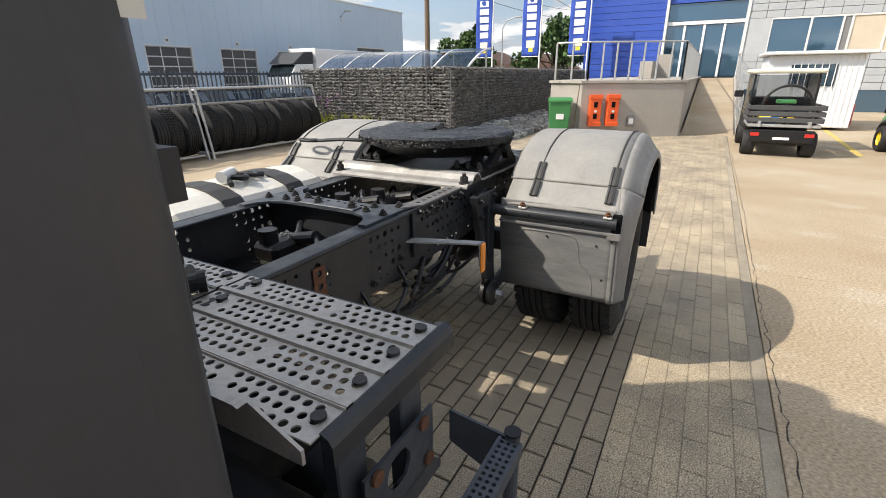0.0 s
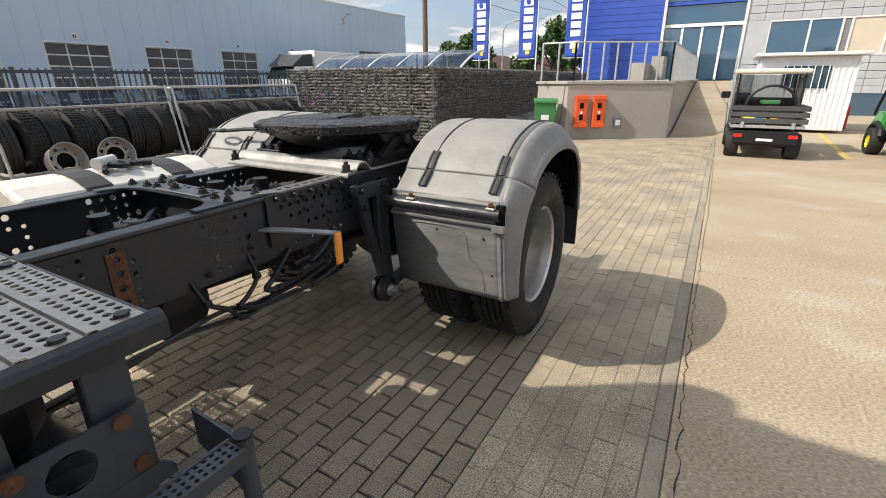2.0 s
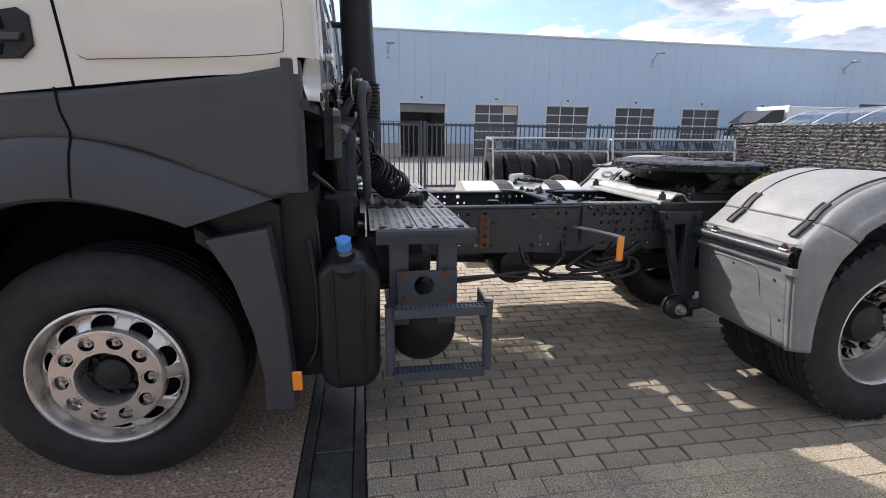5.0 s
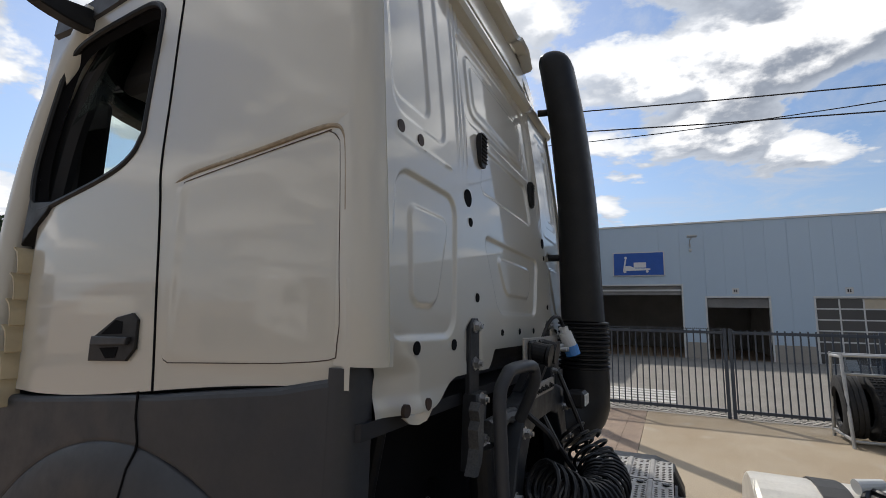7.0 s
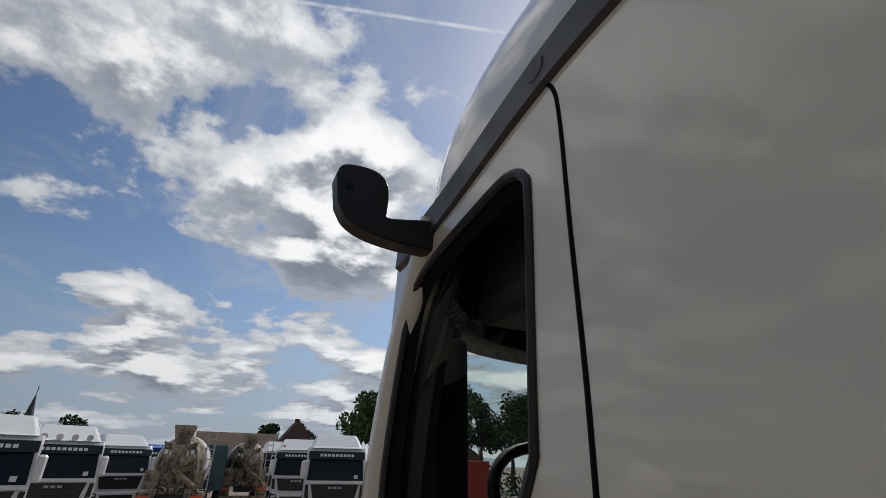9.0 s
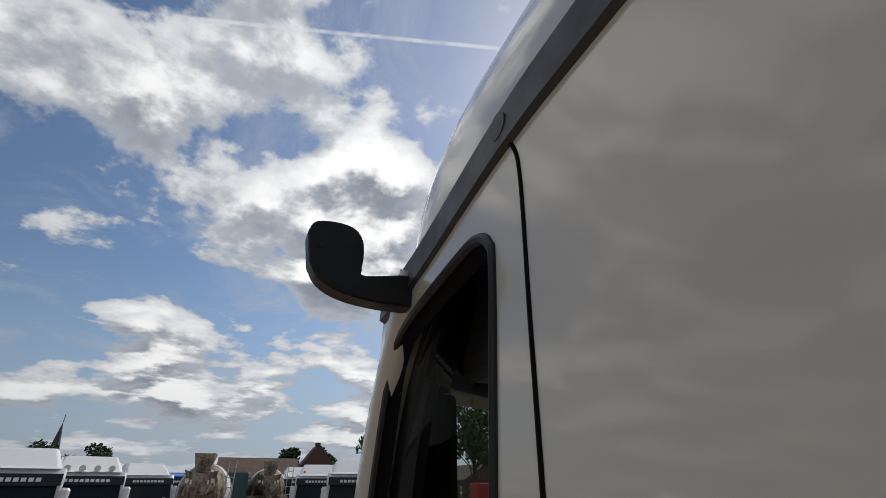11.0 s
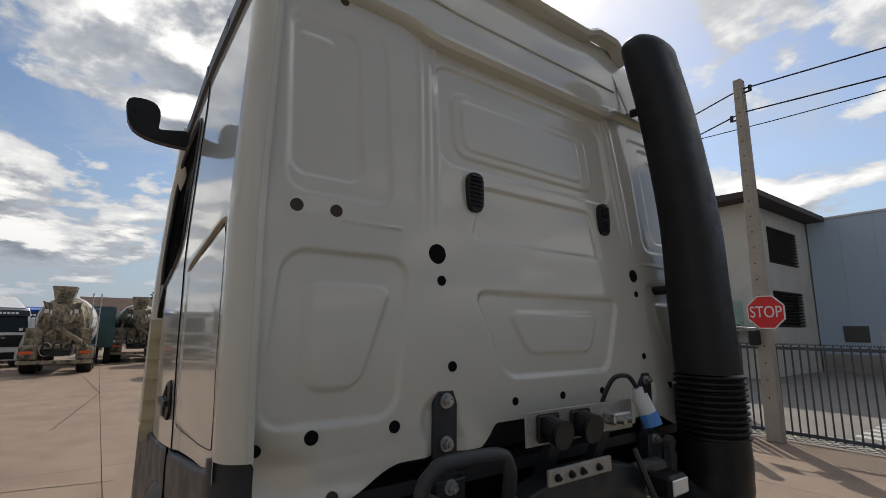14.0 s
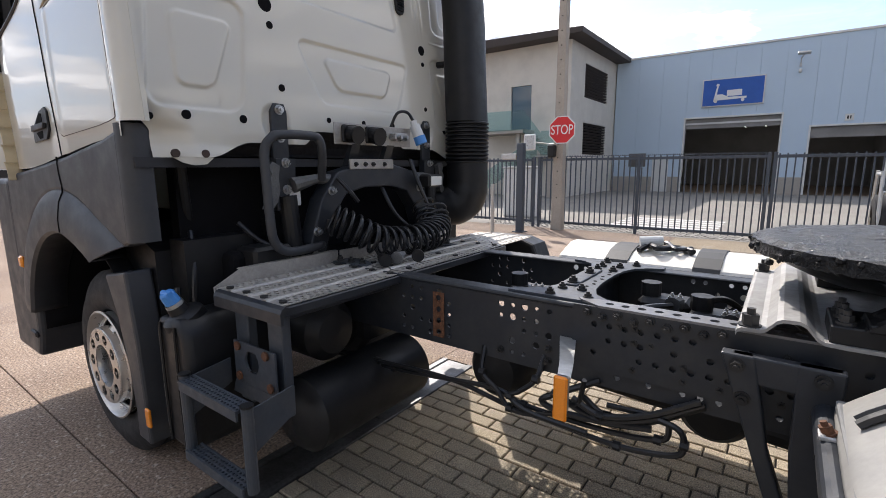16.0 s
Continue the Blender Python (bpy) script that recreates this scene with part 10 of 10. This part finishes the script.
def yard_truck(at, turn, paint="truckwhite", label="", high=True, beacons=False, lamps=False):
    """A parked cab-over truck; its front looks to +x."""
    t = thing("parked_truck", label or "white cab-over truck parked facing the yard", "truck", "parked trucks", at, turn)
    bm = B()
    prism(bm, [(0.0, 0.45), (0.06, 1.25), (0.0, 1.75), (-0.28, 2.72), (-0.5, 2.95), (-2.15, 2.95), (-2.2, 0.9), (-1.6, 0.85), (-1.2, 0.45)], "y", -1.22, 1.22, 0.06)
    cabm = part("cab", bm, paint, t)
    bm = B()
    vs = [bm.verts.new(p) for p in ((0.040, -1.14, 1.66), (0.040, 1.14, 1.66), (-0.235, 1.08, 2.62), (-0.235, -1.08, 2.62))]
    bm.faces.new(vs)
    solidify(part("windscreen", bm, "screen", cabm), 0.02, 0)
    bm = B()
    prism(bm, [(-0.17, 2.52), (-0.09, 2.50), (-0.20, 2.80), (-0.31, 2.80)], "y", -1.16, 1.16, 0.01)
    v = part("sun_visor", bm, "grille", cabm)
    for k in range(9):
        bm = B()
        y = -0.70 + k * 0.16
        prism(bm, [(-0.115, 2.60), (-0.112, 2.60), (-0.152, 2.70), (-0.155, 2.70)], "y", y, y + 0.115)
        part("mark", bm, "signwhite", v)
    bm = B()
    box(bm, -0.6, -0.5, -0.55, -0.15, 1.75, 2.2, 0.05)
    part("cab_seat", bm, "seat", cabm)
    bm = B()
    top = 3.5 if high else 3.15
    levels = [(-0.34, -2.15, 1.10, 2.93), (-0.52, -2.15, 1.06, 3.0), (-0.95, -2.14, 0.98, 2.93 + 0.55 * (top - 2.93)), (-1.30, -2.12, 0.90, top - 0.06), (-1.42, -2.08, 0.84, top)]
    rows = [[bm.verts.new(p) for p in ((x0, -w * 0.90, z), (x0 - 0.16, -w, z), (x1, -w, z), (x1, w, z), (x0 - 0.16, w, z), (x0, w * 0.90, z))] for x0, x1, w, z in levels]
    for r0, r1 in zip(rows, rows[1:]):
        for k in range(6):
            bm.faces.new((r0[k], r0[(k + 1) % 6], r1[(k + 1) % 6], r1[k]))
    bm.faces.new(rows[-1])
    rf_ = part("roof_fairing", bm, paint, cabm)
    bevelled(rf_, 0.02, 2)
    for sd in (-1, 1):
        bm = B()
        prism(bm, [(-1.05, 3.02), (-2.0, 3.02), (-2.0, 3.02 + 0.6 * (top - 3.02)), (-1.5, 3.02 + 0.55 * (top - 3.02))], "y", min(sd * 1.0, sd * 1.04), max(sd * 1.0, sd * 1.04))
        part("side_flap", bm, paint, rf_)
    bm = B()
    prism(bm, [(-1.17, 1.58), (1.17, 1.58), (1.15, 1.70), (-1.15, 1.70)], "x", 0.030, 0.062, 0.006)
    part("scuttle_panel", bm, paint, cabm)
    bm = B()
    prism(bm, [(-0.95, 1.56), (0.95, 1.56), (0.82, 1.0), (-0.82, 1.0)], "x", 0.055, 0.085)
    g = part("grille", bm, "grille", cabm)
    for k in range(4):
        bm = B()
        box(bm, 0.085, 0.105, -0.80 + 0.02 * (3 - k), 0.80 - 0.02 * (3 - k), 1.04 + k * 0.08, 1.065 + k * 0.08)
        part("grille_bar", bm, "fairing", g)
    for k in range(3):
        bm = B()
        box(bm, 0.086, 0.10, -0.26 + k * 0.19, -0.12 + k * 0.19, 1.40, 1.48)
        part("badge_mark", bm, "galv", g)
    bm = B()
    box(bm, -0.6, 0.10, -1.24, 1.24, 0.32, 0.88, 0.06, 2)
    b = part("bumper", bm, paint, t)
    bm = B()
    box(bm, 0.095, 0.11, -0.70, 0.70, 0.40, 0.74)
    part("lower_grille", bm, "grille", b)
    for s in (-1, 1):
        bm = B()
        prism(bm, [(s * 0.80, 0.50), (s * 1.20, 0.58), (s * 1.21, 0.90), (s * 0.86, 0.82)], "x", 0.07, 0.112, 0.01)
        hl = part("headlamp", bm, "screen", b)
        bm = B()
        box(bm, 0.108, 0.12, s * 1.02 - 0.12, s * 1.02 + 0.12, 0.70, 0.79, 0.01)
        part("lens", bm, "clear", hl)
        bm = B()
        prism(bm, [(s * 1.0, 1.06), (s * 1.16, 1.10), (s * 1.18, 1.55), (s * 1.05, 1.55)], "x", 0.052, 0.075)
        part("air_slot", bm, "grille", cabm)
        bm = B()
        box(bm, -0.16, 0.06, s * 1.30 - 0.12, s * 1.30 + 0.12, 1.75, 2.45, 0.06)
        part("mirror", bm, "grille" if not high else paint, cabm)
        bm = B()
        prism(bm, [(-0.12, 1.75), (-0.95, 1.72), (-0.95, 2.5), (-0.3, 2.52)], "y", s * 1.222 - 0.01, s * 1.222 + 0.01)
        part("side_window", bm, "screen", cabm)
        small_wheel(t, (-0.85, s * 1.0, 0.5), 0.5, 0.32)
        small_wheel(t, (-4.4, s * 0.95, 0.5), 0.5, 0.5)
        bm = B()
        tube(bm, [(-0.85 + 0.62 * math.cos(a), s * 1.2, 0.5 + 0.62 * math.sin(a)) for a in linspace(0.1, math.pi - 0.1, 12)], 0.05, 6)
        part("wheel_arch", bm, "black", t)
    bm = B()
    for s in (-1, 1):
        cyl(bm, (0.075, s * 0.3, 1.74), (0.0, s * 0.3 - 0.55, 1.82), 0.015, 6)
    part("wiper", bm, "black", cabm)
    bm = B()
    box(bm, 0.05, 0.07, 0.75, 0.9, 1.78, 1.92)
    part("windscreen_sticker", bm, "signwhite", cabm)
    bm = B()
    box(bm, -5.6, -2.2, -0.42, 0.42, 0.75, 1.0, 0.03)
    part("chassis", bm, "frame", t)
    bm = B()
    cyl(bm, (-4.2, 0, 1.2), (-4.2, 0, 1.27), 0.45, 20)
    part("coupling", bm, "black", t)
    if beacons:
        for s in (-1, 1):
            bm = B()
            lathe(bm, [(0.07, 0), (0.07, 0.1), (0.05, 0.16), (0, 0.18)], (-0.7, s * 0.8, 3.0), (0, 0, 1), 12)
            part("beacon", bm, "amber", cabm)
    if lamps:
        for k in range(4):
            bm = B()
            y = -0.7 + k * 0.46
            lathe(bm, [(0.0, 0.0), (0.11, 0.0), (0.11, 0.05), (0.06, 0.12), (0, 0.13)], (-0.35, y, 3.05), (-1, 0, 0), 14)
            part("roof_lamp", bm, "clear", cabm)
    return t


def mixer_truck(at, turn, seed):
    """A concrete mixer seen from behind; its rear looks to +x."""
    m = thing("concrete_mixer_truck", "cement-caked concrete mixer truck parked with its chutes towards the yard", "mixer truck", "mixer trucks", at, turn)
    bm = B()
    ax = Vector((-0.94, 0, -0.20)).normalized()
    lathe(bm, [(0.38, 0.0), (0.52, 0.05), (0.80, 0.7), (1.0, 1.2)], (-0.35, 0, 2.62), ax, 36)
    dr = part("drum", bm, "mixer", m, smooth=True)
    bm = B()
    lathe(bm, [(1.0, 1.2), (1.14, 1.6), (1.19, 2.6), (1.08, 3.6), (0.7, 4.4), (0.0, 4.5)], (-0.35, 0, 2.62), ax, 36)
    part("drum_shell", bm, "truckwhite", dr, smooth=True)
    bm = B()
    for k in range(3):
        lathe(bm, [(0.815 + 0.15 * k, 0.72 + 0.42 * k), (0.855 + 0.15 * k, 0.76 + 0.42 * k), (0.86 + 0.15 * k, 0.82 + 0.42 * k)], (-0.35, 0, 2.62), ax, 36)
    part("drum_band", bm, "mixer", m, smooth=True)
    bm = B()
    lo = [(-0.30, -0.28, 3.05), (0.25, -0.28, 3.05), (0.25, 0.28, 3.05), (-0.30, 0.28, 3.05)]
    hi = [(-0.42, -0.42, 3.74), (0.34, -0.42, 3.74), (0.34, 0.42, 3.74), (-0.42, 0.42, 3.74)]
    a, b = [bm.verts.new(p) for p in lo], [bm.verts.new(p) for p in hi]
    for k in range(4):
        bm.faces.new((a[k], a[(k + 1) % 4], b[(k + 1) % 4], b[k]))
    solidify(part("hopper", bm, "mixer", m), 0.03, 0)
    bm = B()
    rows = []
    for t in linspace(0, 1, 10):
        c = Vector((0.30 + 0.05 * t, 0.0, 2.95 - 0.9 * t))
        w = 0.75 - 0.35 * t
        rows.append([bm.verts.new(c + Vector((0.28 * (1 - (2 * u - 1) ** 2), (2 * u - 1) * w * 0.9, 0.13 * (2 * u - 1) ** 2))) for u in linspace(0, 1, 12)])
    for r0, r1 in zip(rows, rows[1:]):
        for k in range(11):
            bm.faces.new((r0[k], r0[k + 1], r1[k + 1], r1[k]))
    solidify(part("collector", bm, "mixer", m, smooth=True), 0.03, 0)
    bm = B()
    for k in range(6):
        y = -0.5 + 0.2 * k
        box(bm, 0.60 - 0.3 * abs(y), 0.62 - 0.3 * abs(y), y - 0.07, y + 0.07, 2.45 + 0.25 * abs(y), 2.62 + 0.25 * abs(y))
    part("collector_mark", bm, "signwhite", m)
    bm = B()
    d0, d1 = Vector((0.45, -0.2, 2.2)), Vector((0.75, 0.85, 1.45))
    rows = []
    for t in linspace(0, 1, 8):
        c = d0.lerp(d1, t)
        rows.append([bm.verts.new(c + Vector((0.22 * math.cos(a), 0, 0.22 * math.sin(a)))) for a in linspace(math.pi, 2 * math.pi, 9)])
    for r0, r1 in zip(rows, rows[1:]):
        for k in range(8):
            bm.faces.new((r0[k], r0[k + 1], r1[k + 1], r1[k]))
    solidify(part("chute", bm, "mixer", m, smooth=True), 0.03, 0)
    bm = B()
    for s in (-1, 1):
        tube(bm, [(0.2, s * 0.95, 0.9), (-0.1, s * 0.75, 2.2), (-0.2, s * 0.5, 3.0)], 0.07, 6)
        tube(bm, [(0.2, s * 0.95, 0.95), (0.3, s * 0.3, 1.8), (0.35, 0, 2.1)], 0.05, 6)
    box(bm, -0.3, 0.3, -1.0, 1.0, 1.05, 1.25, 0.03)
    part("drum_frame", bm, "mixer", m)
    bm = B()
    box(bm, -7.2, 0.2, -0.45, 0.45, 0.75, 1.0)
    part("chassis", bm, "frame", m)
    for s in (-1, 1):
        bm = B()
        box(bm, -0.1, 0.32, s * 0.95 - 0.3, s * 0.95 + 0.3, 0.62, 1.15, 0.04)
        part("rear_mudguard", bm, "mixer", m)
        bm = B()
        box(bm, 0.10, 0.14, s * 0.62 - 0.52, s * 0.62 + 0.52, 1.25, 1.95, 0.02)
        part("rear_plate", bm, "mixer", m)
        bm = B()
        tube(bm, [(0.34 + 0.01 * math.sin(t * 3), s * 0.38 + 0.20 * math.cos(t), 1.05 + 0.28 * math.sin(t)) for t in linspace(0, 12.4, 60)], 0.016, 5)
        part("coiled_hose", bm, "galv", m)
        bm = B()
        box(bm, 0.32, 0.345, s * 1.0 - 0.22, s * 1.0 + 0.22, 0.86, 0.98, 0.01)
        part("tail_lamp_bar", bm, "cone", m)
        for x in (-0.6, -1.95, -6.3):
            small_wheel(m, (x, s * 0.95, 0.52), 0.52, 0.55 if x > -3 else 0.32)
        bm = B()
        tube(bm, curve_pts([(0.3, s * 0.5, 1.6), (0.42, s * 0.45, 1.0), (0.38, s * 0.25, 0.85), (0.33, s * 0.1, 1.3)]), 0.03, 6)
        part("hose", bm, "hose", m)
    bm = B()
    box(bm, 0.26, 0.40, -1.28, 1.28, 0.44, 0.60, 0.02)
    part("under_run_bar", bm, "mixer", m)
    bm = B()
    for z in (1.2, 1.6, 2.0, 2.4, 2.8, 3.2):
        tube(bm, [(-0.1, 1.0, z), (-0.1, 1.3, z)], 0.02, 5)
    tube(bm, [(-0.1, 1.0, 1.0), (-0.1, 1.0, 3.5)], 0.025, 6)
    tube(bm, [(-0.1, 1.3, 1.0), (-0.1, 1.3, 3.5)], 0.025, 6)
    part("ladder", bm, "galv", m)
    bm = B()
    prism(bm, [(-8.6, 0.6), (-6.6, 0.9), (-6.6, 2.8), (-8.3, 2.8), (-8.6, 1.8)], "y", -1.2, 1.2, 0.06)
    part("cab", bm, "truckwhite", m)


yard_truck((-20.2, -7.0, 0), 15, label="white cab-over truck with dark sun visor and lamp bar")
yard_truck((-25.4, -6.35, 0), 15, lamps=True, label="white cab-over truck with a row of roof lamps")
yard_truck((-33.0, -5.35, 0), 21, label="white cab-over truck with low dark grille")
yard_truck((-37.5, -4.6, 0), 16, "bluetruck", "blue cab-over truck half hidden behind a white one", high=False)
yard_truck((-24.5, 3.3, 0), -9, label="white cab-over truck with black visor and grille")
yard_truck((-31.0, 2.75, 0), -8, beacons=True, label="white cab-over truck with amber beacons")
yard_truck((-36.0, 2.6, 0), 1, label="white cab-over truck at the back of the row")
yard_truck((-38.5, 4.4, 0), 2, label="white cab-over truck parked in the second row")
yard_truck((-13.5, -14.0, 0), -6, label="white cab-over truck at the end of the yard")
mixer_truck((-28.0, -2.75, 0), -3, 1)
mixer_truck((-34.6, 0.45, 0), -2, 2)
m = thing("dark_truck_body", "dark teal truck body between the two mixers", "truck", at=(-33.0, -1.25, 0))
bm = B()
box(bm, -6, 0, -0.55, 0.55, 0.9, 3.1, 0.05)
part("body", bm, "tealtruck", m)
for s in (-1, 1):
    small_wheel(m, (-1.2, s * 0.35, 0.5), 0.5, 0.3)
barn = thing("brick_barn", "long low barn with brown tiled roof and dark brick gable", "barn", at=(-64, 0, 0))
bm = B()
box(bm, -9, 0, -3.0, 5.6, 0, 3.1)
part("wall", bm, "plaster", barn)
bm = B()
prism(bm, [(0.5, 2.9), (0.5, 3.1), (-4.5, 5.3), (-9.5, 3.1), (-9.5, 2.9)], "y", -3.4, 5.6)
part("roof", bm, "rooftile", barn)
bm = B()
prism(bm, [(4.9, 0), (4.9, 3.6), (7.1, 6.5), (7.6, 6.5), (9.9, 3.6), (9.9, 0)], "x", -3.0, 0.4)
part("gable", bm, "brick", barn)
bm = B()
box(bm, -1.8, -1.2, 7.15, 7.7, 6.3, 6.95)
part("chimney", bm, "brick", barn)
for k in range(3):
    bm = B()
    box(bm, 0.0, 0.03, -2.0 + 2.4 * k, -0.6 + 2.4 * k, 1.2, 2.3)
    part("window", bm, "pane", barn)
sp = thing("church_spire", "dark slate church spire in the far distance", "church spire", at=(-150, -42, 0))
bm = B()
box(bm, -1.5, 1.5, -1.5, 1.5, 0, 8.5)
part("tower", bm, "brick", sp)
bm = B()
lathe(bm, [(1.5, 8.5), (1.2, 9.2), (0.0, 16.0)], (0, 0, 0), (0, 0, 1), 8)
part("spire", bm, "fairing", sp)
bm = B()
cyl(bm, (0, 0, 15.8), (0, 0, 17.6), 0.08, 6)
part("cross_staff", bm, "bolt", sp)
# distant houses and hedge line behind the flags and beyond the yard
for k, (x, y, w, h) in enumerate(((46, 14, 6, 3.6), (52, 22, 7, 4.2), (-70, 30, 9, 5.0), (-58, -34, 10, 4.4))):
    hs = thing("distant_house", "low brick house with a dark tiled roof far off", "house", "distant houses", (x, y, 0))
    bm = B()
    box(bm, -w / 2, w / 2, -3, 3, 0, h * 0.6)
    part("wall", bm, "brick" if k % 2 == 0 else "plaster", hs)
    bm = B()
    prism(bm, [(-3.3, h * 0.6), (3.3, h * 0.6), (0, h)], "x", -w / 2 - 0.2, w / 2 + 0.2)
    part("roof", bm, "rooftile", hs)
    for j in range(3):
        bm = B()
        xx = -w / 2 + w * (j + 0.5) / 3
        box(bm, xx - 0.45, xx + 0.45, -3.03, -3.0, h * 0.2, h * 0.45)
        part("window", bm, "pane", hs)
lamp = thing("street_lamp", "slim grey street lamp with a single arm", "street lamp", at=(34, 13.5, 0))
bm = B()
tube(bm, [(0, 0, 0), (0, 0, 5.0), (0, -0.3, 5.5), (0, -1.0, 5.7)], [0.08, 0.05, 0.045, 0.04], 8)
part("mast", bm, "galv", lamp)
bm = B()
box(bm, -0.1, 0.1, -1.5, -0.95, 5.66, 5.76, 0.03)
part("head", bm, "galv", lamp)
bm = B()
box(bm, -30, -29.0, 11.0, 13.2, 0.0, 2.6, 0.03)
tagged(part("red_container", bm, "redbox"), "dull red steel container beyond the yard", "container")

# ---------------------------------------------------------------- pavers, laid in running bond
PW, PL, GAP = 0.108, 0.218, 0.0035


def paver_mesh(gap=0.010, e=0.005):
    bm = B()
    hx, hy, t = PL / 2 - gap / 2, PW / 2 - gap / 2, 0.0
    a = [bm.verts.new((sx * hx, sy * hy, -0.03)) for sx, sy in ((-1, -1), (1, -1), (1, 1), (-1, 1))]
    b = [bm.verts.new((sx * hx, sy * hy, t - e)) for sx, sy in ((-1, -1), (1, -1), (1, 1), (-1, 1))]
    c = [bm.verts.new((sx * (hx - e), sy * (hy - e), t)) for sx, sy in ((-1, -1), (1, -1), (1, 1), (-1, 1))]
    for p, q in ((a, b), (b, c)):
        for k in range(4):
            bm.faces.new((p[k], p[(k + 1) % 4], q[(k + 1) % 4], q[k]))
    bm.faces.new(c)
    return bm


def build_pavers():
    pave = thing("paver_pavement", "grey concrete block pavers in running bond under the truck", "pavement", kind="structure")
    rng = random.Random(21)
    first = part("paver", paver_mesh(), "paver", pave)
    x0, x1 = DRAIN_X + 0.17, 12.4
    y0 = GUTTER_Y + 0.0425
    rows = int((3.0 - y0) / PW)
    verts, faces, used = [], [], 0
    wide = [tuple(v.co) for v in first.data.vertices]
    tmp = paver_mesh(GAP, 0.0025)
    tight = [tuple(v.co) for v in tmp.verts]
    tmp.free()
    polys = [tuple(p.vertices) for p in first.data.polygons]
    for r in range(rows):
        y = y0 + (r + 0.5) * PW
        x = x0 + (PL if r % 2 else PL / 2)
        if r % 2:
            # a half block closes the row against the drain
            k = len(verts)
            verts += [(x0 + PL / 4 + v[0] / 2, y + v[1], v[2]) for v in wide]
            faces += [tuple(i + k for i in p) for p in polys]
        while x < x1 - PL / 2:
            dz = rng.uniform(-0.0022, 0.0015)
            tilt = rng.uniform(-0.010, 0.010), rng.uniform(-0.012, 0.012), rng.uniform(-0.010, 0.010)
            # blocks by the truck take the paver colour darkened for its shade
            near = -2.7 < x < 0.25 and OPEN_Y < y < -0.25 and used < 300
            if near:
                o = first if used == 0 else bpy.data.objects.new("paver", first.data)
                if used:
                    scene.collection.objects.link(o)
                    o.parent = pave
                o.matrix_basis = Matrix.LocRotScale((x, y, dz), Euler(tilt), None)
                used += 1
            else:
                m = Matrix.LocRotScale((x, y, dz), Euler(tilt), None)
                k = len(verts)
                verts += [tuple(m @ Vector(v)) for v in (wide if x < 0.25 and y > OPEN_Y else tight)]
                faces += [tuple(i + k for i in p) for p in polys]
            x += PL
    me = bpy.data.meshes.new("paver_rest")
    me.from_pydata(verts, [], faces)
    me.materials.append(M["paver_i"])
    rest = new("paver_rest", me)
    rest.parent = pave
    tagged(rest, kind="stuff")


build_pavers()
